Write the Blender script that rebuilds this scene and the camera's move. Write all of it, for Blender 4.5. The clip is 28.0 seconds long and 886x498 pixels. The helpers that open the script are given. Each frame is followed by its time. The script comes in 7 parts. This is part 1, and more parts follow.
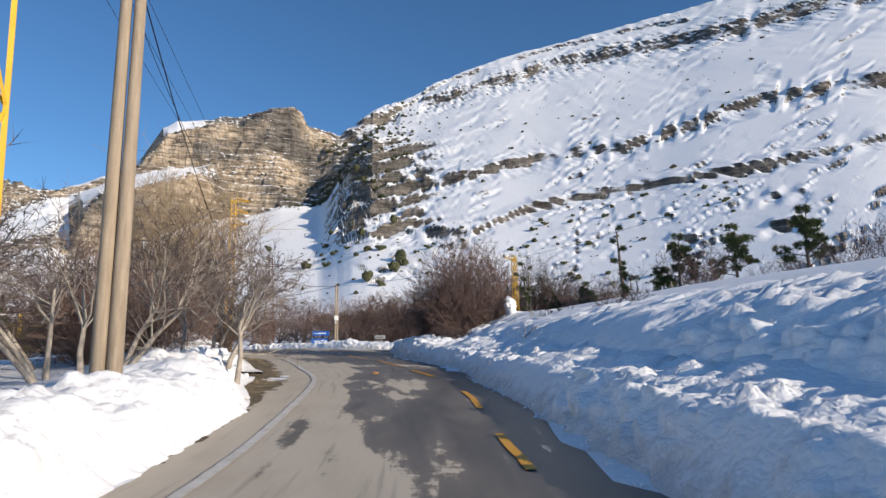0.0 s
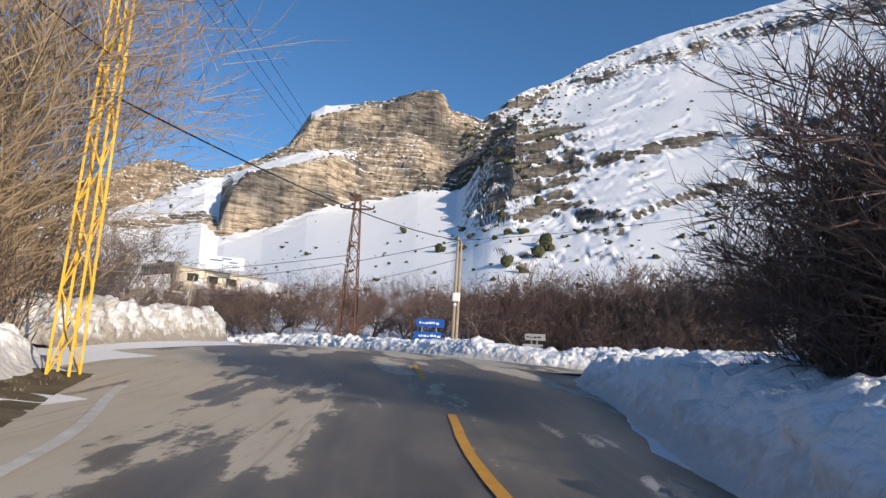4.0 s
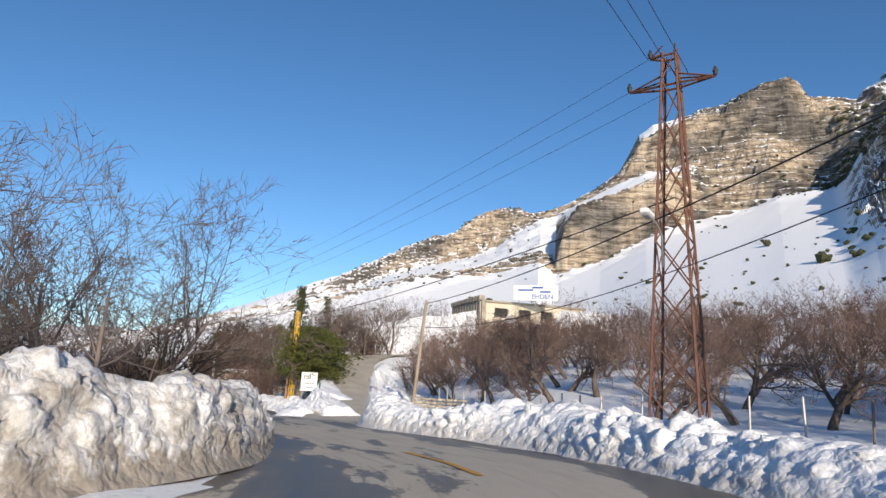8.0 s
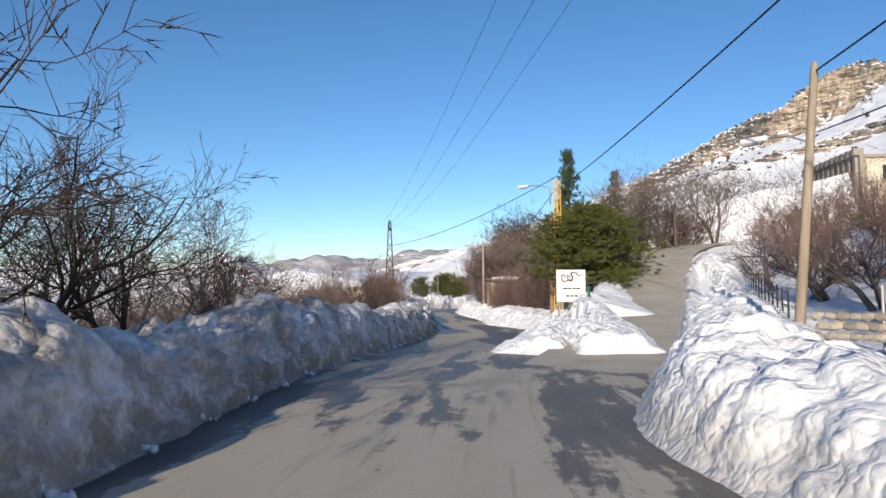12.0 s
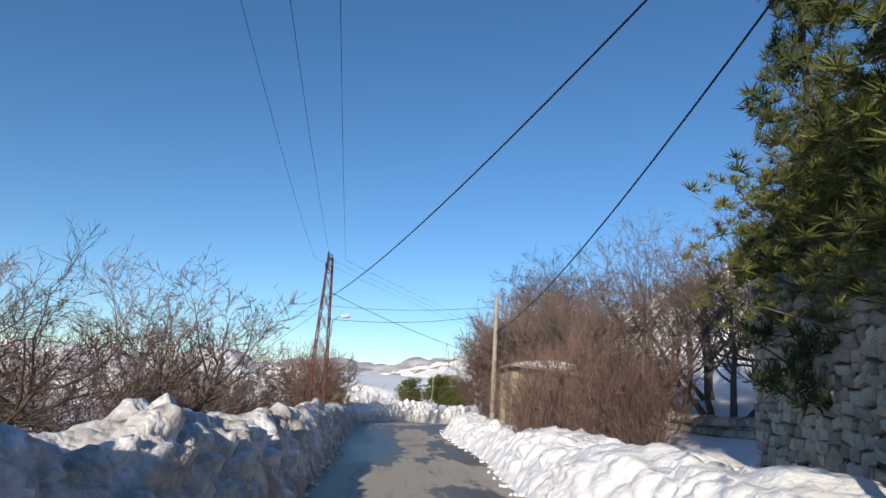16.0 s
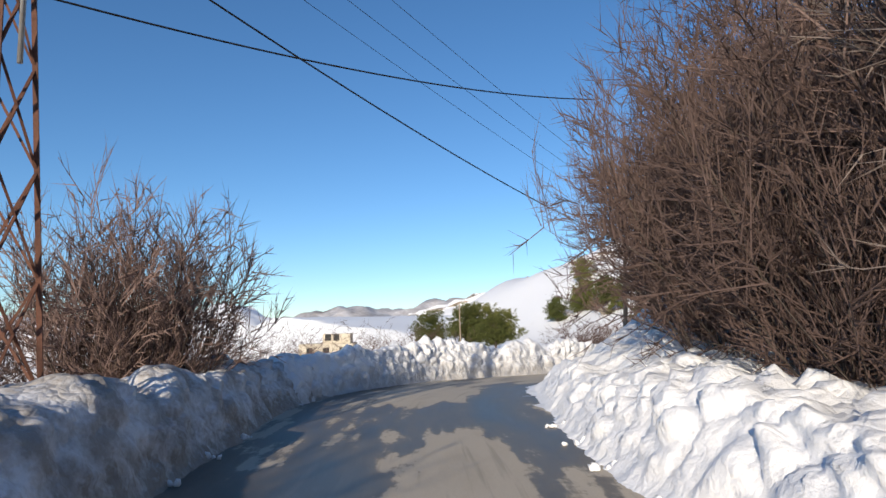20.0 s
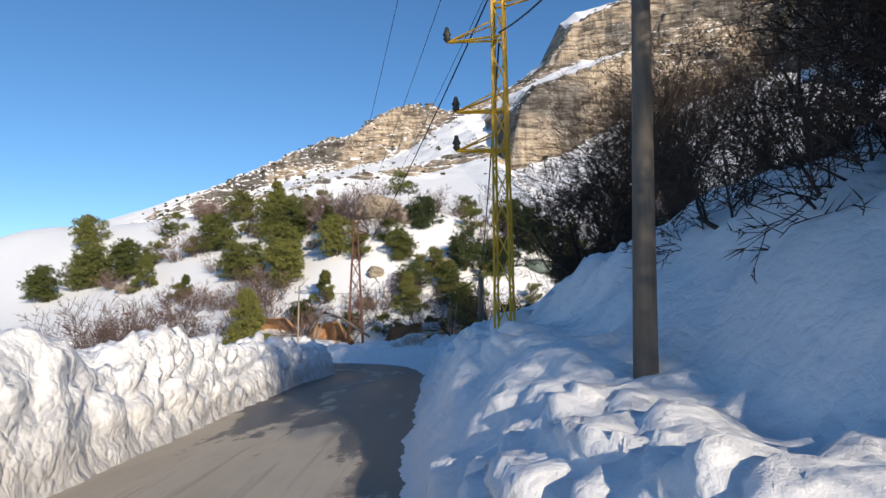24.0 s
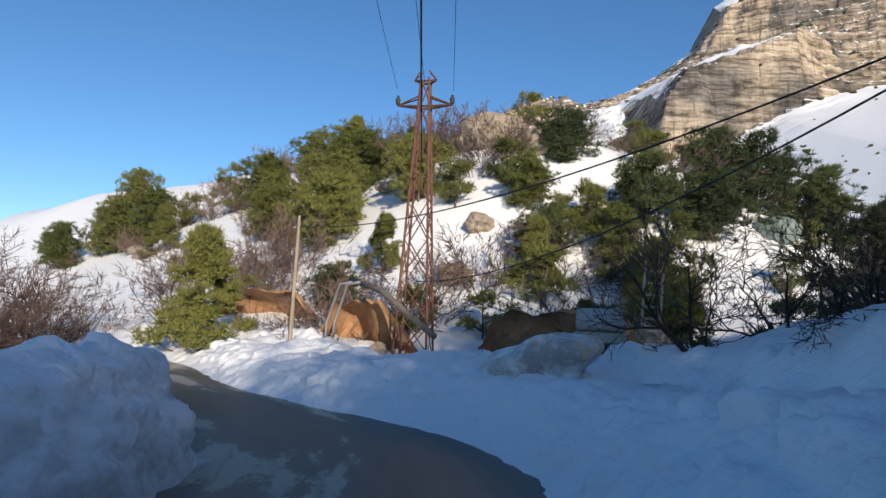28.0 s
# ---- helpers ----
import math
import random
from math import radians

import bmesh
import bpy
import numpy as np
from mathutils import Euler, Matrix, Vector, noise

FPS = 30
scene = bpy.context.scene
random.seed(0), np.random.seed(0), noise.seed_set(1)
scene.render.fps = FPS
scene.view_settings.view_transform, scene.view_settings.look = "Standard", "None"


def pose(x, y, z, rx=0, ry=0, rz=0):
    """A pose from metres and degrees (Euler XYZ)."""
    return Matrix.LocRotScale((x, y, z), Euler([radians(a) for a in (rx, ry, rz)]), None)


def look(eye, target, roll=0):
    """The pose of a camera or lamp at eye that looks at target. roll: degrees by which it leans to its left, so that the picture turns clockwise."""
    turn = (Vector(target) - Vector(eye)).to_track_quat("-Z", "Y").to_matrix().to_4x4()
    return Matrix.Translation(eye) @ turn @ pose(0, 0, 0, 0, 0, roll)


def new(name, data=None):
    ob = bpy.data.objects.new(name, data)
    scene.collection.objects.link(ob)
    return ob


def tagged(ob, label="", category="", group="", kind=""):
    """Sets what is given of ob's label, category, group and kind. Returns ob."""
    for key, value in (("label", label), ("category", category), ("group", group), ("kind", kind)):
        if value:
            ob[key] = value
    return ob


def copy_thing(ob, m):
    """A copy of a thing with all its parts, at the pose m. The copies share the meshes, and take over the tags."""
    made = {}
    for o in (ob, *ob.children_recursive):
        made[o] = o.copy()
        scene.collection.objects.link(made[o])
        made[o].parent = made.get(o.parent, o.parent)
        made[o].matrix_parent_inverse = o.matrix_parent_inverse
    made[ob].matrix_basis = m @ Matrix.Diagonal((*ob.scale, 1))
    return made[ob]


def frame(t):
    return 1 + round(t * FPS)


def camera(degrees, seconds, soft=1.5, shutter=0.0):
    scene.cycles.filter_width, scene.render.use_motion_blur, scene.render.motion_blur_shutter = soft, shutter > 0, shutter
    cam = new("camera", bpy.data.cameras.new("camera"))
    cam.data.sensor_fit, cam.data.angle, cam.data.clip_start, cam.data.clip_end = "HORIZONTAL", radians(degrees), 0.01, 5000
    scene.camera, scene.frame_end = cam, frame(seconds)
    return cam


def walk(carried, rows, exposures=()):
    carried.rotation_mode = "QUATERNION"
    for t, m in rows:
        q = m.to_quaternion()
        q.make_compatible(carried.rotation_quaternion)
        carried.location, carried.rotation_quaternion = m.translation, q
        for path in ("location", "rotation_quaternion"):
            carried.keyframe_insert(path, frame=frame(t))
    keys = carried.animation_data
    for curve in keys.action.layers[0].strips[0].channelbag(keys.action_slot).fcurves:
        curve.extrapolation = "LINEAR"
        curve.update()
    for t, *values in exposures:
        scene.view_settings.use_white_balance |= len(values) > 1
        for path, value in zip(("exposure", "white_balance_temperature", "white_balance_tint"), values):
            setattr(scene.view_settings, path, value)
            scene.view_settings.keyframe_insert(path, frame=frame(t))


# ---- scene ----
cam = camera(70.5, 28.0)
PATH = [
    (0, (4.75, -13.2, -1.12), (4.640, -11.238, -0.749), -1.0),
    (0.5, (4.524, -10.259, -1.053), (4.374, -8.288, -0.751), -3.5),
    (1, (4.339, -6.998, -0.898), (4.129, -5.028, -0.63), -4.3),
    (1.5, (3.966, -2.969, -0.731), (3.804, -0.991, -0.48), -3.2),
    (2, (3.334, 0.885, -0.37), (3.1, 2.849, -0.072), -1.3),
    (2.5, (2.579, 4.593, -0.091), (2.216, 6.539, 0.196), -2.4),
    (3, (1.695, 8.624, 0.121), (1.178, 10.535, 0.409), -0.5),
    (3.5, (0.368, 12.529, 0.379), (-0.184, 14.425, 0.694), 3.4),
    (5.5, (-4.796, 26.844, 1.213), (-5.315, 28.735, 1.607), 3.2),
    (6, (-5.972, 30.091, 1.465), (-6.614, 31.932, 1.912), 5.9),
    (6.5, (-7.29, 33.044, 1.662), (-8.14, 34.803, 2.086), 4.9),
    (7, (-8.414, 35.494, 1.815), (-9.612, 37.018, 2.306), 6.3),
    (7.5, (-9.611, 37.861, 1.982), (-10.906, 39.321, 2.419), 9.1),
    (8, (-10.876, 40.009, 2.222), (-12.319, 41.335, 2.62), 2.8),
    (8.5, (-11.738, 42.033, 2.435), (-13.303, 43.23, 2.778), 6.9),
    (9, (-12.901, 43.832, 2.515), (-14.591, 44.882, 2.716), 1.2),
    (9.5, (-14.338, 45.61, 2.467), (-16.127, 46.49, 2.632), -0.6),
    (10, (-16.23, 47.062, 2.38), (-18.061, 47.854, 2.525), -3.4),
    (10.5, (-18.657, 48.482, 2.207), (-20.549, 49.118, 2.338), -4.7),
    (11, (-21.372, 49.725, 2.012), (-23.281, 50.311, 2.118), -2.9),
    (11.5, (-24.402, 50.861, 1.731), (-26.335, 51.364, 1.84), 1.8),
    (12, (-26.111, 51.701, 1.755), (-28.041, 52.217, 1.85), -0.3),
    (12.5, (-29.08, 52.303, 1.96), (-31.028, 52.738, 2.086), 0.2),
    (14.5, (-42.999, 57.642, 1.29), (-44.947, 58.073, 1.43), 3.9),
    (15, (-46.18, 58.419, 1.064), (-48.118, 58.906, 1.137), 4.2),
    (15.5, (-49.236, 59.316, 0.782), (-51.182, 59.757, 0.923), 6.3),
    (16, (-52.131, 60.452, 0.642), (-54.029, 60.906, 1.08), 3.6),
    (16.5, (-54.481, 61.283, 0.626), (-56.252, 62.074, 1.113), -4.8),
    (17, (-57.52, 62.163, 0.556), (-59.423, 62.711, 0.84), 1.2),
    (17.5, (-60.857, 62.859, 0.375), (-62.789, 63.31, 0.628), 5.3),
    (18, (-64.273, 63.473, 0.237), (-66.239, 63.762, 0.471), 7.7),
    (18.5, (-67.713, 64.058, 0.175), (-69.667, 64.389, 0.443), 3.2),
    (19, (-71.203, 64.54, 0.096), (-73.141, 64.934, 0.399), 2.1),
    (19.5, (-74.607, 65.027, 0.021), (-76.529, 65.49, 0.325), 1.6),
    (20, (-78.099, 65.649, -0.004), (-80.034, 66.086, 0.25), -1.7),
    (20.5, (-81.446, 66.313, -0.098), (-83.361, 66.78, 0.239), -1.1),
    (22.5, (-92.864, 67.579, -0.159), (-94.374, 68.877, 0.03), 3.8),
    (23, (-95.054, 69.043, -0.168), (-96.422, 70.491, 0.013), 6.0),
    (23.5, (-97.06, 70.817, -0.233), (-98.248, 72.418, -0.073), 2.0),
    (24, (-98.618, 72.746, -0.376), (-99.718, 74.405, -0.189), -0.7),
    (24.5, (-100.357, 74.812, -0.514), (-101.448, 76.478, -0.334), -0.4),
    (25, (-102.185, 76.82, -0.572), (-103.299, 78.47, -0.378), -0.6),
    (25.5, (-103.874, 78.977, -0.674), (-104.995, 80.622, -0.487), -0.7),
    (26, (-105.519, 81.23, -0.759), (-106.684, 82.849, -0.613), 2.4),
    (26.5, (-107.348, 83.643, -0.974), (-108.445, 85.307, -0.806), 2.7),
    (27, (-108.654, 85.731, -1.043), (-109.707, 87.419, -0.837), 2.8),
    (27.5, (-110.161, 87.953, -1.173), (-111.372, 89.533, -0.978), 1.4),
    (28, (-111.758, 90.138, -1.358), (-113.168, 91.543, -1.16), 2.5),
]
walk(cam, [(t, look(eye, target, roll)) for t, eye, target, roll in PATH])

# ---- world and sun ----
SUN_TO = Vector((0.86, -0.51, 0.0)).normalized()
SUN_EL = radians(17.0)
world = bpy.data.worlds.new("sky")
scene.world = world
world.use_nodes = True
_wt = world.node_tree
_sky = _wt.nodes.new("ShaderNodeTexSky")
_sky.sky_type = "NISHITA"
_sky.sun_disc = False
_sky.sun_elevation = SUN_EL
_sky.sun_rotation = math.atan2(SUN_TO.x, SUN_TO.y)
_sky.altitude = 1400
_sky.air_density = 1.0
_sky.dust_density = 0.5
_sky.ozone_density = 3.5
_bg = _wt.nodes["Background"]
_bg.inputs[1].default_value = 0.138
_hs = _wt.nodes.new("ShaderNodeHueSaturation")
_hs.inputs["Saturation"].default_value = 1.12
_wt.links.new(_sky.outputs[0], _hs.inputs["Color"])
_wt.links.new(_hs.outputs[0], _bg.inputs[0])
sun = new("sun", bpy.data.lights.new("sun", "SUN"))
sun.data.energy = 4.8
sun.data.angle = radians(0.55)
sun.data.color = (1.0, 0.86, 0.68)
_sd = Vector((SUN_TO.x * math.cos(SUN_EL), SUN_TO.y * math.cos(SUN_EL), math.sin(SUN_EL)))
sun.matrix_world = look(_sd * 100, (0, 0, 0))
scene.view_settings.exposure = 0.12

# ---- materials ----
def material(name, rough=0.8, metal=0.0, spec=0.3):
    m = bpy.data.materials.new(name)
    m.use_nodes = True
    nt = m.node_tree
    b = nt.nodes["Principled BSDF"]
    b.inputs["Roughness"].default_value = rough
    b.inputs["Metallic"].default_value = metal
    b.inputs["Specular IOR Level"].default_value = spec
    return m, nt, b


def noise_node(nt, scale, detail=4.0, rough=0.6, coords="Object", stretch=None):
    tc = nt.nodes.new("ShaderNodeTexCoord")
    n = nt.nodes.new("ShaderNodeTexNoise")
    n.inputs["Scale"].default_value = scale
    n.inputs["Detail"].default_value = detail
    n.inputs["Roughness"].default_value = rough
    if stretch:
        mp = nt.nodes.new("ShaderNodeMapping")
        mp.inputs["Scale"].default_value = stretch
        nt.links.new(tc.outputs[coords], mp.inputs[0])
        nt.links.new(mp.outputs[0], n.inputs["Vector"])
    else:
        nt.links.new(tc.outputs[coords], n.inputs["Vector"])
    return n.outputs["Fac"]


def ramp_node(nt, fac, stops):
    r = nt.nodes.new("ShaderNodeValToRGB")
    e = r.color_ramp.elements
    while len(e) < len(stops):
        e.new(0.5)
    for el, (p, c) in zip(e, stops):
        el.position = p
        el.color = (c[0], c[1], c[2], 1) if not isinstance(c, (int, float)) else (c, c, c, 1)
    nt.links.new(fac, r.inputs[0])
    return r.outputs[0]


def mix_node(nt, fac, a, b):
    m = nt.nodes.new("ShaderNodeMix")
    m.data_type = "RGBA"
    for sock, v in ((m.inputs[0], fac), (m.inputs[6], a), (m.inputs[7], b)):
        if isinstance(v, (int, float)):
            sock.default_value = v
        elif isinstance(v, tuple):
            sock.default_value = (*v, 1)
        else:
            nt.links.new(v, sock)
    return m.outputs[2]


def math_node(nt, op, a, b=0.0, clamp=False):
    m = nt.nodes.new("ShaderNodeMath")
    m.operation = op
    m.use_clamp = clamp
    for sock, v in ((m.inputs[0], a), (m.inputs[1], b)):
        if isinstance(v, (int, float)):
            sock.default_value = v
        else:
            nt.links.new(v, sock)
    return m.outputs[0]


def bump_node(nt, b, height, strength, dist):
    n = nt.nodes.new("ShaderNodeBump")
    n.inputs["Strength"].default_value = strength
    n.inputs["Distance"].default_value = dist
    nt.links.new(height, n.inputs["Height"])
    nt.links.new(n.outputs[0], b.inputs["Normal"])


def two_tone(name, dark, light, scale=6.0, rough=0.8, bump=0.3, dist=0.01, metal=0.0, fine=40.0, stretch=None, per_object=0.0):
    """Colour that varies at two scales, with relief."""
    m, nt, b = material(name, rough, metal)
    big = noise_node(nt, scale, 4, 0.6, "Object", stretch)
    small = noise_node(nt, fine, 5, 0.65, "Object", stretch)
    f = math_node(nt, "ADD", math_node(nt, "MULTIPLY", big, 0.6), math_node(nt, "MULTIPLY", small, 0.4))
    if per_object:
        oi = nt.nodes.new("ShaderNodeObjectInfo")
        f = math_node(nt, "ADD", f, math_node(nt, "MULTIPLY", math_node(nt, "SUBTRACT", oi.outputs["Random"], 0.5), per_object))
    nt.links.new(ramp_node(nt, f, [(0.3, dark), (0.7, light)]), b.inputs["Base Color"])
    bump_node(nt, b, small, bump, dist)
    return m


def snow_material(name, dirt_low=0.62, dirt_amount=0.6, scale=0.35, relief=1.0, splash=0.0):
    """Old snow: grains and rounded lumps, patches of grit, and road splash along the foot of a bank."""
    m, nt, b = material(name, 0.6, 0, 0.25)
    big = noise_node(nt, scale, 5, 0.65)
    mid = noise_node(nt, 2.2, 4, 0.6)
    fine = noise_node(nt, 9.0, 6, 0.7)
    grain = noise_node(nt, 60.0, 3, 0.6)
    blend = math_node(nt, "ADD", math_node(nt, "MULTIPLY", big, 0.7), math_node(nt, "MULTIPLY", fine, 0.3))
    dirt = math_node(nt, "MULTIPLY", ramp_node(nt, blend, [(dirt_low - 0.06, 0.0), (dirt_low + 0.12, 1.0)]), dirt_amount)
    if splash:
        at = nt.nodes.new("ShaderNodeAttribute")
        at.attribute_name = "foot"
        sp = math_node(nt, "ADD", at.outputs["Fac"], math_node(nt, "MULTIPLY", math_node(nt, "SUBTRACT", math_node(nt, "ADD", math_node(nt, "MULTIPLY", mid, 0.6), math_node(nt, "MULTIPLY", fine, 0.4)), 0.5), 2.6))
        sp = math_node(nt, "MULTIPLY", ramp_node(nt, sp, [(0.45, 0.0), (0.95, 1.0)]), splash)
        dirt = math_node(nt, "MAXIMUM", dirt, sp)
    white = mix_node(nt, fine, (0.80, 0.82, 0.85), (0.90, 0.90, 0.90))
    nt.links.new(mix_node(nt, dirt, white, mix_node(nt, fine, (0.15, 0.125, 0.10), (0.42, 0.37, 0.31))), b.inputs["Base Color"])
    h = math_node(nt, "ADD", math_node(nt, "MULTIPLY", fine, 0.45), math_node(nt, "MULTIPLY", grain, 0.10))
    h = math_node(nt, "ADD", h, math_node(nt, "MULTIPLY", mid, 0.5))
    tc = nt.nodes.new("ShaderNodeTexCoord")
    wob = nt.nodes.new("ShaderNodeTexNoise")
    wob.inputs["Scale"].default_value = 3.0
    nt.links.new(tc.outputs["Object"], wob.inputs["Vector"])
    ad = nt.nodes.new("ShaderNodeMix")
    ad.data_type = "VECTOR"
    ad.inputs[0].default_value = 0.25
    nt.links.new(tc.outputs["Object"], ad.inputs[4])
    nt.links.new(wob.outputs["Color"], ad.inputs[5])
    for sc, amt in ((6.0, 0.8), (15.0, 0.45)):
        vo = nt.nodes.new("ShaderNodeTexVoronoi")
        vo.feature = "SMOOTH_F1"
        vo.inputs["Smoothness"].default_value = 0.35
        vo.inputs["Scale"].default_value = sc
        nt.links.new(ad.outputs[1], vo.inputs["Vector"])
        d2 = math_node(nt, "MULTIPLY", vo.outputs["Distance"], vo.outputs["Distance"])
        h = math_node(nt, "SUBTRACT", h, math_node(nt, "MULTIPLY", d2, amt * relief * 1.4))
    bump_node(nt, b, h, 0.55, 0.07)
    return m


def mountain_material(name="mountain_snow_and_rock", warm=1.0, lo=0.57):
    """Snow that lies on gentle slopes, bare strata of limestone where it is steep."""
    m, nt, b = material(name, 0.85, 0, 0.15)
    geo = nt.nodes.new("ShaderNodeNewGeometry")
    sep = nt.nodes.new("ShaderNodeSeparateXYZ")
    nt.links.new(geo.outputs["True Normal"], sep.inputs[0])
    n1 = noise_node(nt, 0.03, 6, 0.65)
    n2 = noise_node(nt, 0.25, 6, 0.7)
    lie = math_node(nt, "ADD", sep.outputs[2], math_node(nt, "MULTIPLY", math_node(nt, "SUBTRACT", n2, 0.5), 0.55))
    lie = math_node(nt, "ADD", lie, math_node(nt, "MULTIPLY", math_node(nt, "SUBTRACT", n1, 0.5), 0.25))
    rock = ramp_node(nt, lie, [(lo, 1.0), (lo + 0.07, 0.0)])
    strata = noise_node(nt, 0.10, 6, 0.75, "Object", (0.7, 0.7, 3.4))
    crack = noise_node(nt, 0.16, 5, 0.7, "Object", (1.6, 1.6, 0.3))
    strata = math_node(nt, "SUBTRACT", math_node(nt, "MULTIPLY", strata, 1.45), math_node(nt, "MULTIPLY", crack, 0.45))
    patch = noise_node(nt, 0.018, 3, 0.5)
    tan = ramp_node(nt, strata, [(0.30, (0.08, 0.068, 0.057)), (0.42, (0.27, 0.215, 0.16)), (0.54, (0.46, 0.37, 0.27)), (0.72, (0.60, 0.51, 0.40))])
    grey = ramp_node(nt, strata, [(0.3, (0.035, 0.032, 0.03)), (0.5, (0.13, 0.118, 0.105)), (0.75, (0.28, 0.255, 0.225))])
    rk = mix_node(nt, math_node(nt, "MULTIPLY", ramp_node(nt, patch, [(0.42, 0.0), (0.54, 1.0)]), warm), grey, tan)
    bed = noise_node(nt, 0.20, 5, 0.65, "Object", (0.25, 0.25, 4.2))
    joint = noise_node(nt, 0.30, 4, 0.6, "Object", (1.7, 1.7, 0.22))
    seam = math_node(nt, "MINIMUM", ramp_node(nt, bed, [(0.40, 0.35), (0.47, 1.0)]), ramp_node(nt, joint, [(0.36, 0.45), (0.42, 1.0)]))
    rk = mix_node(nt, seam, (0.055, 0.046, 0.038), rk)
    snow = mix_node(nt, n2, (0.82, 0.84, 0.87), (0.90, 0.90, 0.91))
    nt.links.new(mix_node(nt, rock, snow, rk), b.inputs["Base Color"])
    bump_node(nt, b, math_node(nt, "ADD", math_node(nt, "MULTIPLY", strata, rock), math_node(nt, "MULTIPLY", n2, 0.25)), 0.8, 1.2)
    return m


def asphalt_material():
    """Pale dry asphalt; meltwater darkens it in streaks along the road and stands in shallow pools; the same tone
    paints some shade.
    """
    m, nt, b = material("asphalt_part_wet", 0.85, 0, 0.4)
    uv = nt.nodes.new("ShaderNodeUVMap")
    uv.uv_map = "along_across"

    def streak(sx, sy, detail, rough):
        mp = nt.nodes.new("ShaderNodeMapping")
        mp.inputs["Scale"].default_value = (sx, sy, 1)
        nt.links.new(uv.outputs[0], mp.inputs[0])
        n = nt.nodes.new("ShaderNodeTexNoise")
        n.inputs["Scale"].default_value = 1.0
        n.inputs["Detail"].default_value = detail
        n.inputs["Roughness"].default_value = rough
        nt.links.new(mp.outputs[0], n.inputs["Vector"])
        return n.outputs["Fac"]

    at = nt.nodes.new("ShaderNodeAttribute")
    at.attribute_name = "damp_shade"
    big = streak(0.13, 0.55, 3, 0.5)
    mid = streak(0.5, 2.0, 5, 0.6)
    thin = streak(0.25, 6.0, 3, 0.5)
    fine = noise_node(nt, 6.0, 5, 0.65)
    grit = noise_node(nt, 55.0, 4, 0.7)
    wetf = math_node(nt, "ADD", math_node(nt, "MULTIPLY", big, 0.62), math_node(nt, "MULTIPLY", mid, 0.30))
    wetf = math_node(nt, "ADD", wetf, math_node(nt, "MULTIPLY", fine, 0.08))
    wetf = math_node(nt, "ADD", wetf, at.outputs["Fac"])
    pool = ramp_node(nt, wetf, [(0.70, 0.0), (0.73, 1.0)])
    wet = ramp_node(nt, wetf, [(0.495, 0.0), (0.515, 0.75), (0.62, 1.0)])
    dry = mix_node(nt, grit, (0.41, 0.36, 0.285), (0.60, 0.53, 0.43))
    dry = mix_node(nt, ramp_node(nt, mid, [(0.45, 0.0), (0.75, 0.55)]), dry, (0.38, 0.325, 0.245))
    dry = mix_node(nt, ramp_node(nt, thin, [(0.58, 0.0), (0.68, 0.35)]), dry, (0.22, 0.19, 0.15))
    damp_shade = mix_node(nt, grit, (0.046, 0.040, 0.034), (0.092, 0.08, 0.068))
    damp_shade = mix_node(nt, ramp_node(nt, thin, [(0.5, 0.0), (0.7, 0.5)]), damp_shade, (0.12, 0.104, 0.085))
    nt.links.new(mix_node(nt, wet, dry, damp_shade), b.inputs["Base Color"])
    r = math_node(nt, "SUBTRACT", 0.9, math_node(nt, "MULTIPLY", wet, 0.50))
    r = math_node(nt, "SUBTRACT", r, math_node(nt, "MULTIPLY", pool, 0.34))
    nt.links.new(r, b.inputs["Roughness"])
    keep = math_node(nt, "SUBTRACT", 1.0, pool)
    bump_node(nt, b, math_node(nt, "MULTIPLY", grit, keep), 0.35, 0.006)
    return m


M_SNOW = snow_material("snow_clean", 0.68, 0.3, 0.6, 0.45)
M_FIELD = snow_material("snow_field", 0.66, 0.25, 0.35, 0.32)
M_BANK = snow_material("snow_ploughed", 0.60, 0.5, 1.1, 0.9, 0.45)
M_DIRTY = snow_material("snow_dirty", 0.455, 0.85, 1.3, 0.9, 0.95)
M_MOUNT = mountain_material()
M_SLOPE = mountain_material("snow_slope_and_grey_rock", 0.12, 0.605)
M_ASPH = asphalt_material()
M_CONC = two_tone("concrete_ramp", (0.36, 0.32, 0.26), (0.54, 0.49, 0.41), 0.8, 0.9, 0.3, 0.01)
M_EARTH = two_tone("trampled_earth", (0.05, 0.04, 0.025), (0.20, 0.16, 0.10), 1.2, 0.95, 0.8, 0.04, fine=14)
M_ORANGE = two_tone("orange_clay", (0.24, 0.125, 0.06), (0.50, 0.30, 0.165), 0.7, 0.95, 0.8, 0.05, fine=6)
M_WHITE_LINE = two_tone("worn_white_paint", (0.42, 0.40, 0.36), (0.68, 0.66, 0.62), 3, 0.7, 0.2, 0.003)
M_YELLOW_LINE = two_tone("worn_yellow_paint", (0.50, 0.24, 0.03), (0.72, 0.38, 0.05), 3, 0.6, 0.2, 0.003)
M_BARK = two_tone("grey_brown_bark", (0.07, 0.055, 0.045), (0.19, 0.15, 0.13), 3, 0.95, 0.6, 0.02, per_object=0.3)
M_PALE_BARK = two_tone("pale_bark", (0.22, 0.19, 0.16), (0.48, 0.43, 0.37), 3, 0.95, 0.5, 0.02)
M_TWIG = two_tone("purple_brown_twig", (0.10, 0.068, 0.060), (0.22, 0.152, 0.132), 2, 0.9, 0.2, 0.005, per_object=0.5)
M_GREY_TWIG = two_tone("grey_twig", (0.11, 0.085, 0.078), (0.22, 0.18, 0.16), 2, 0.9, 0.2, 0.005, per_object=0.4)
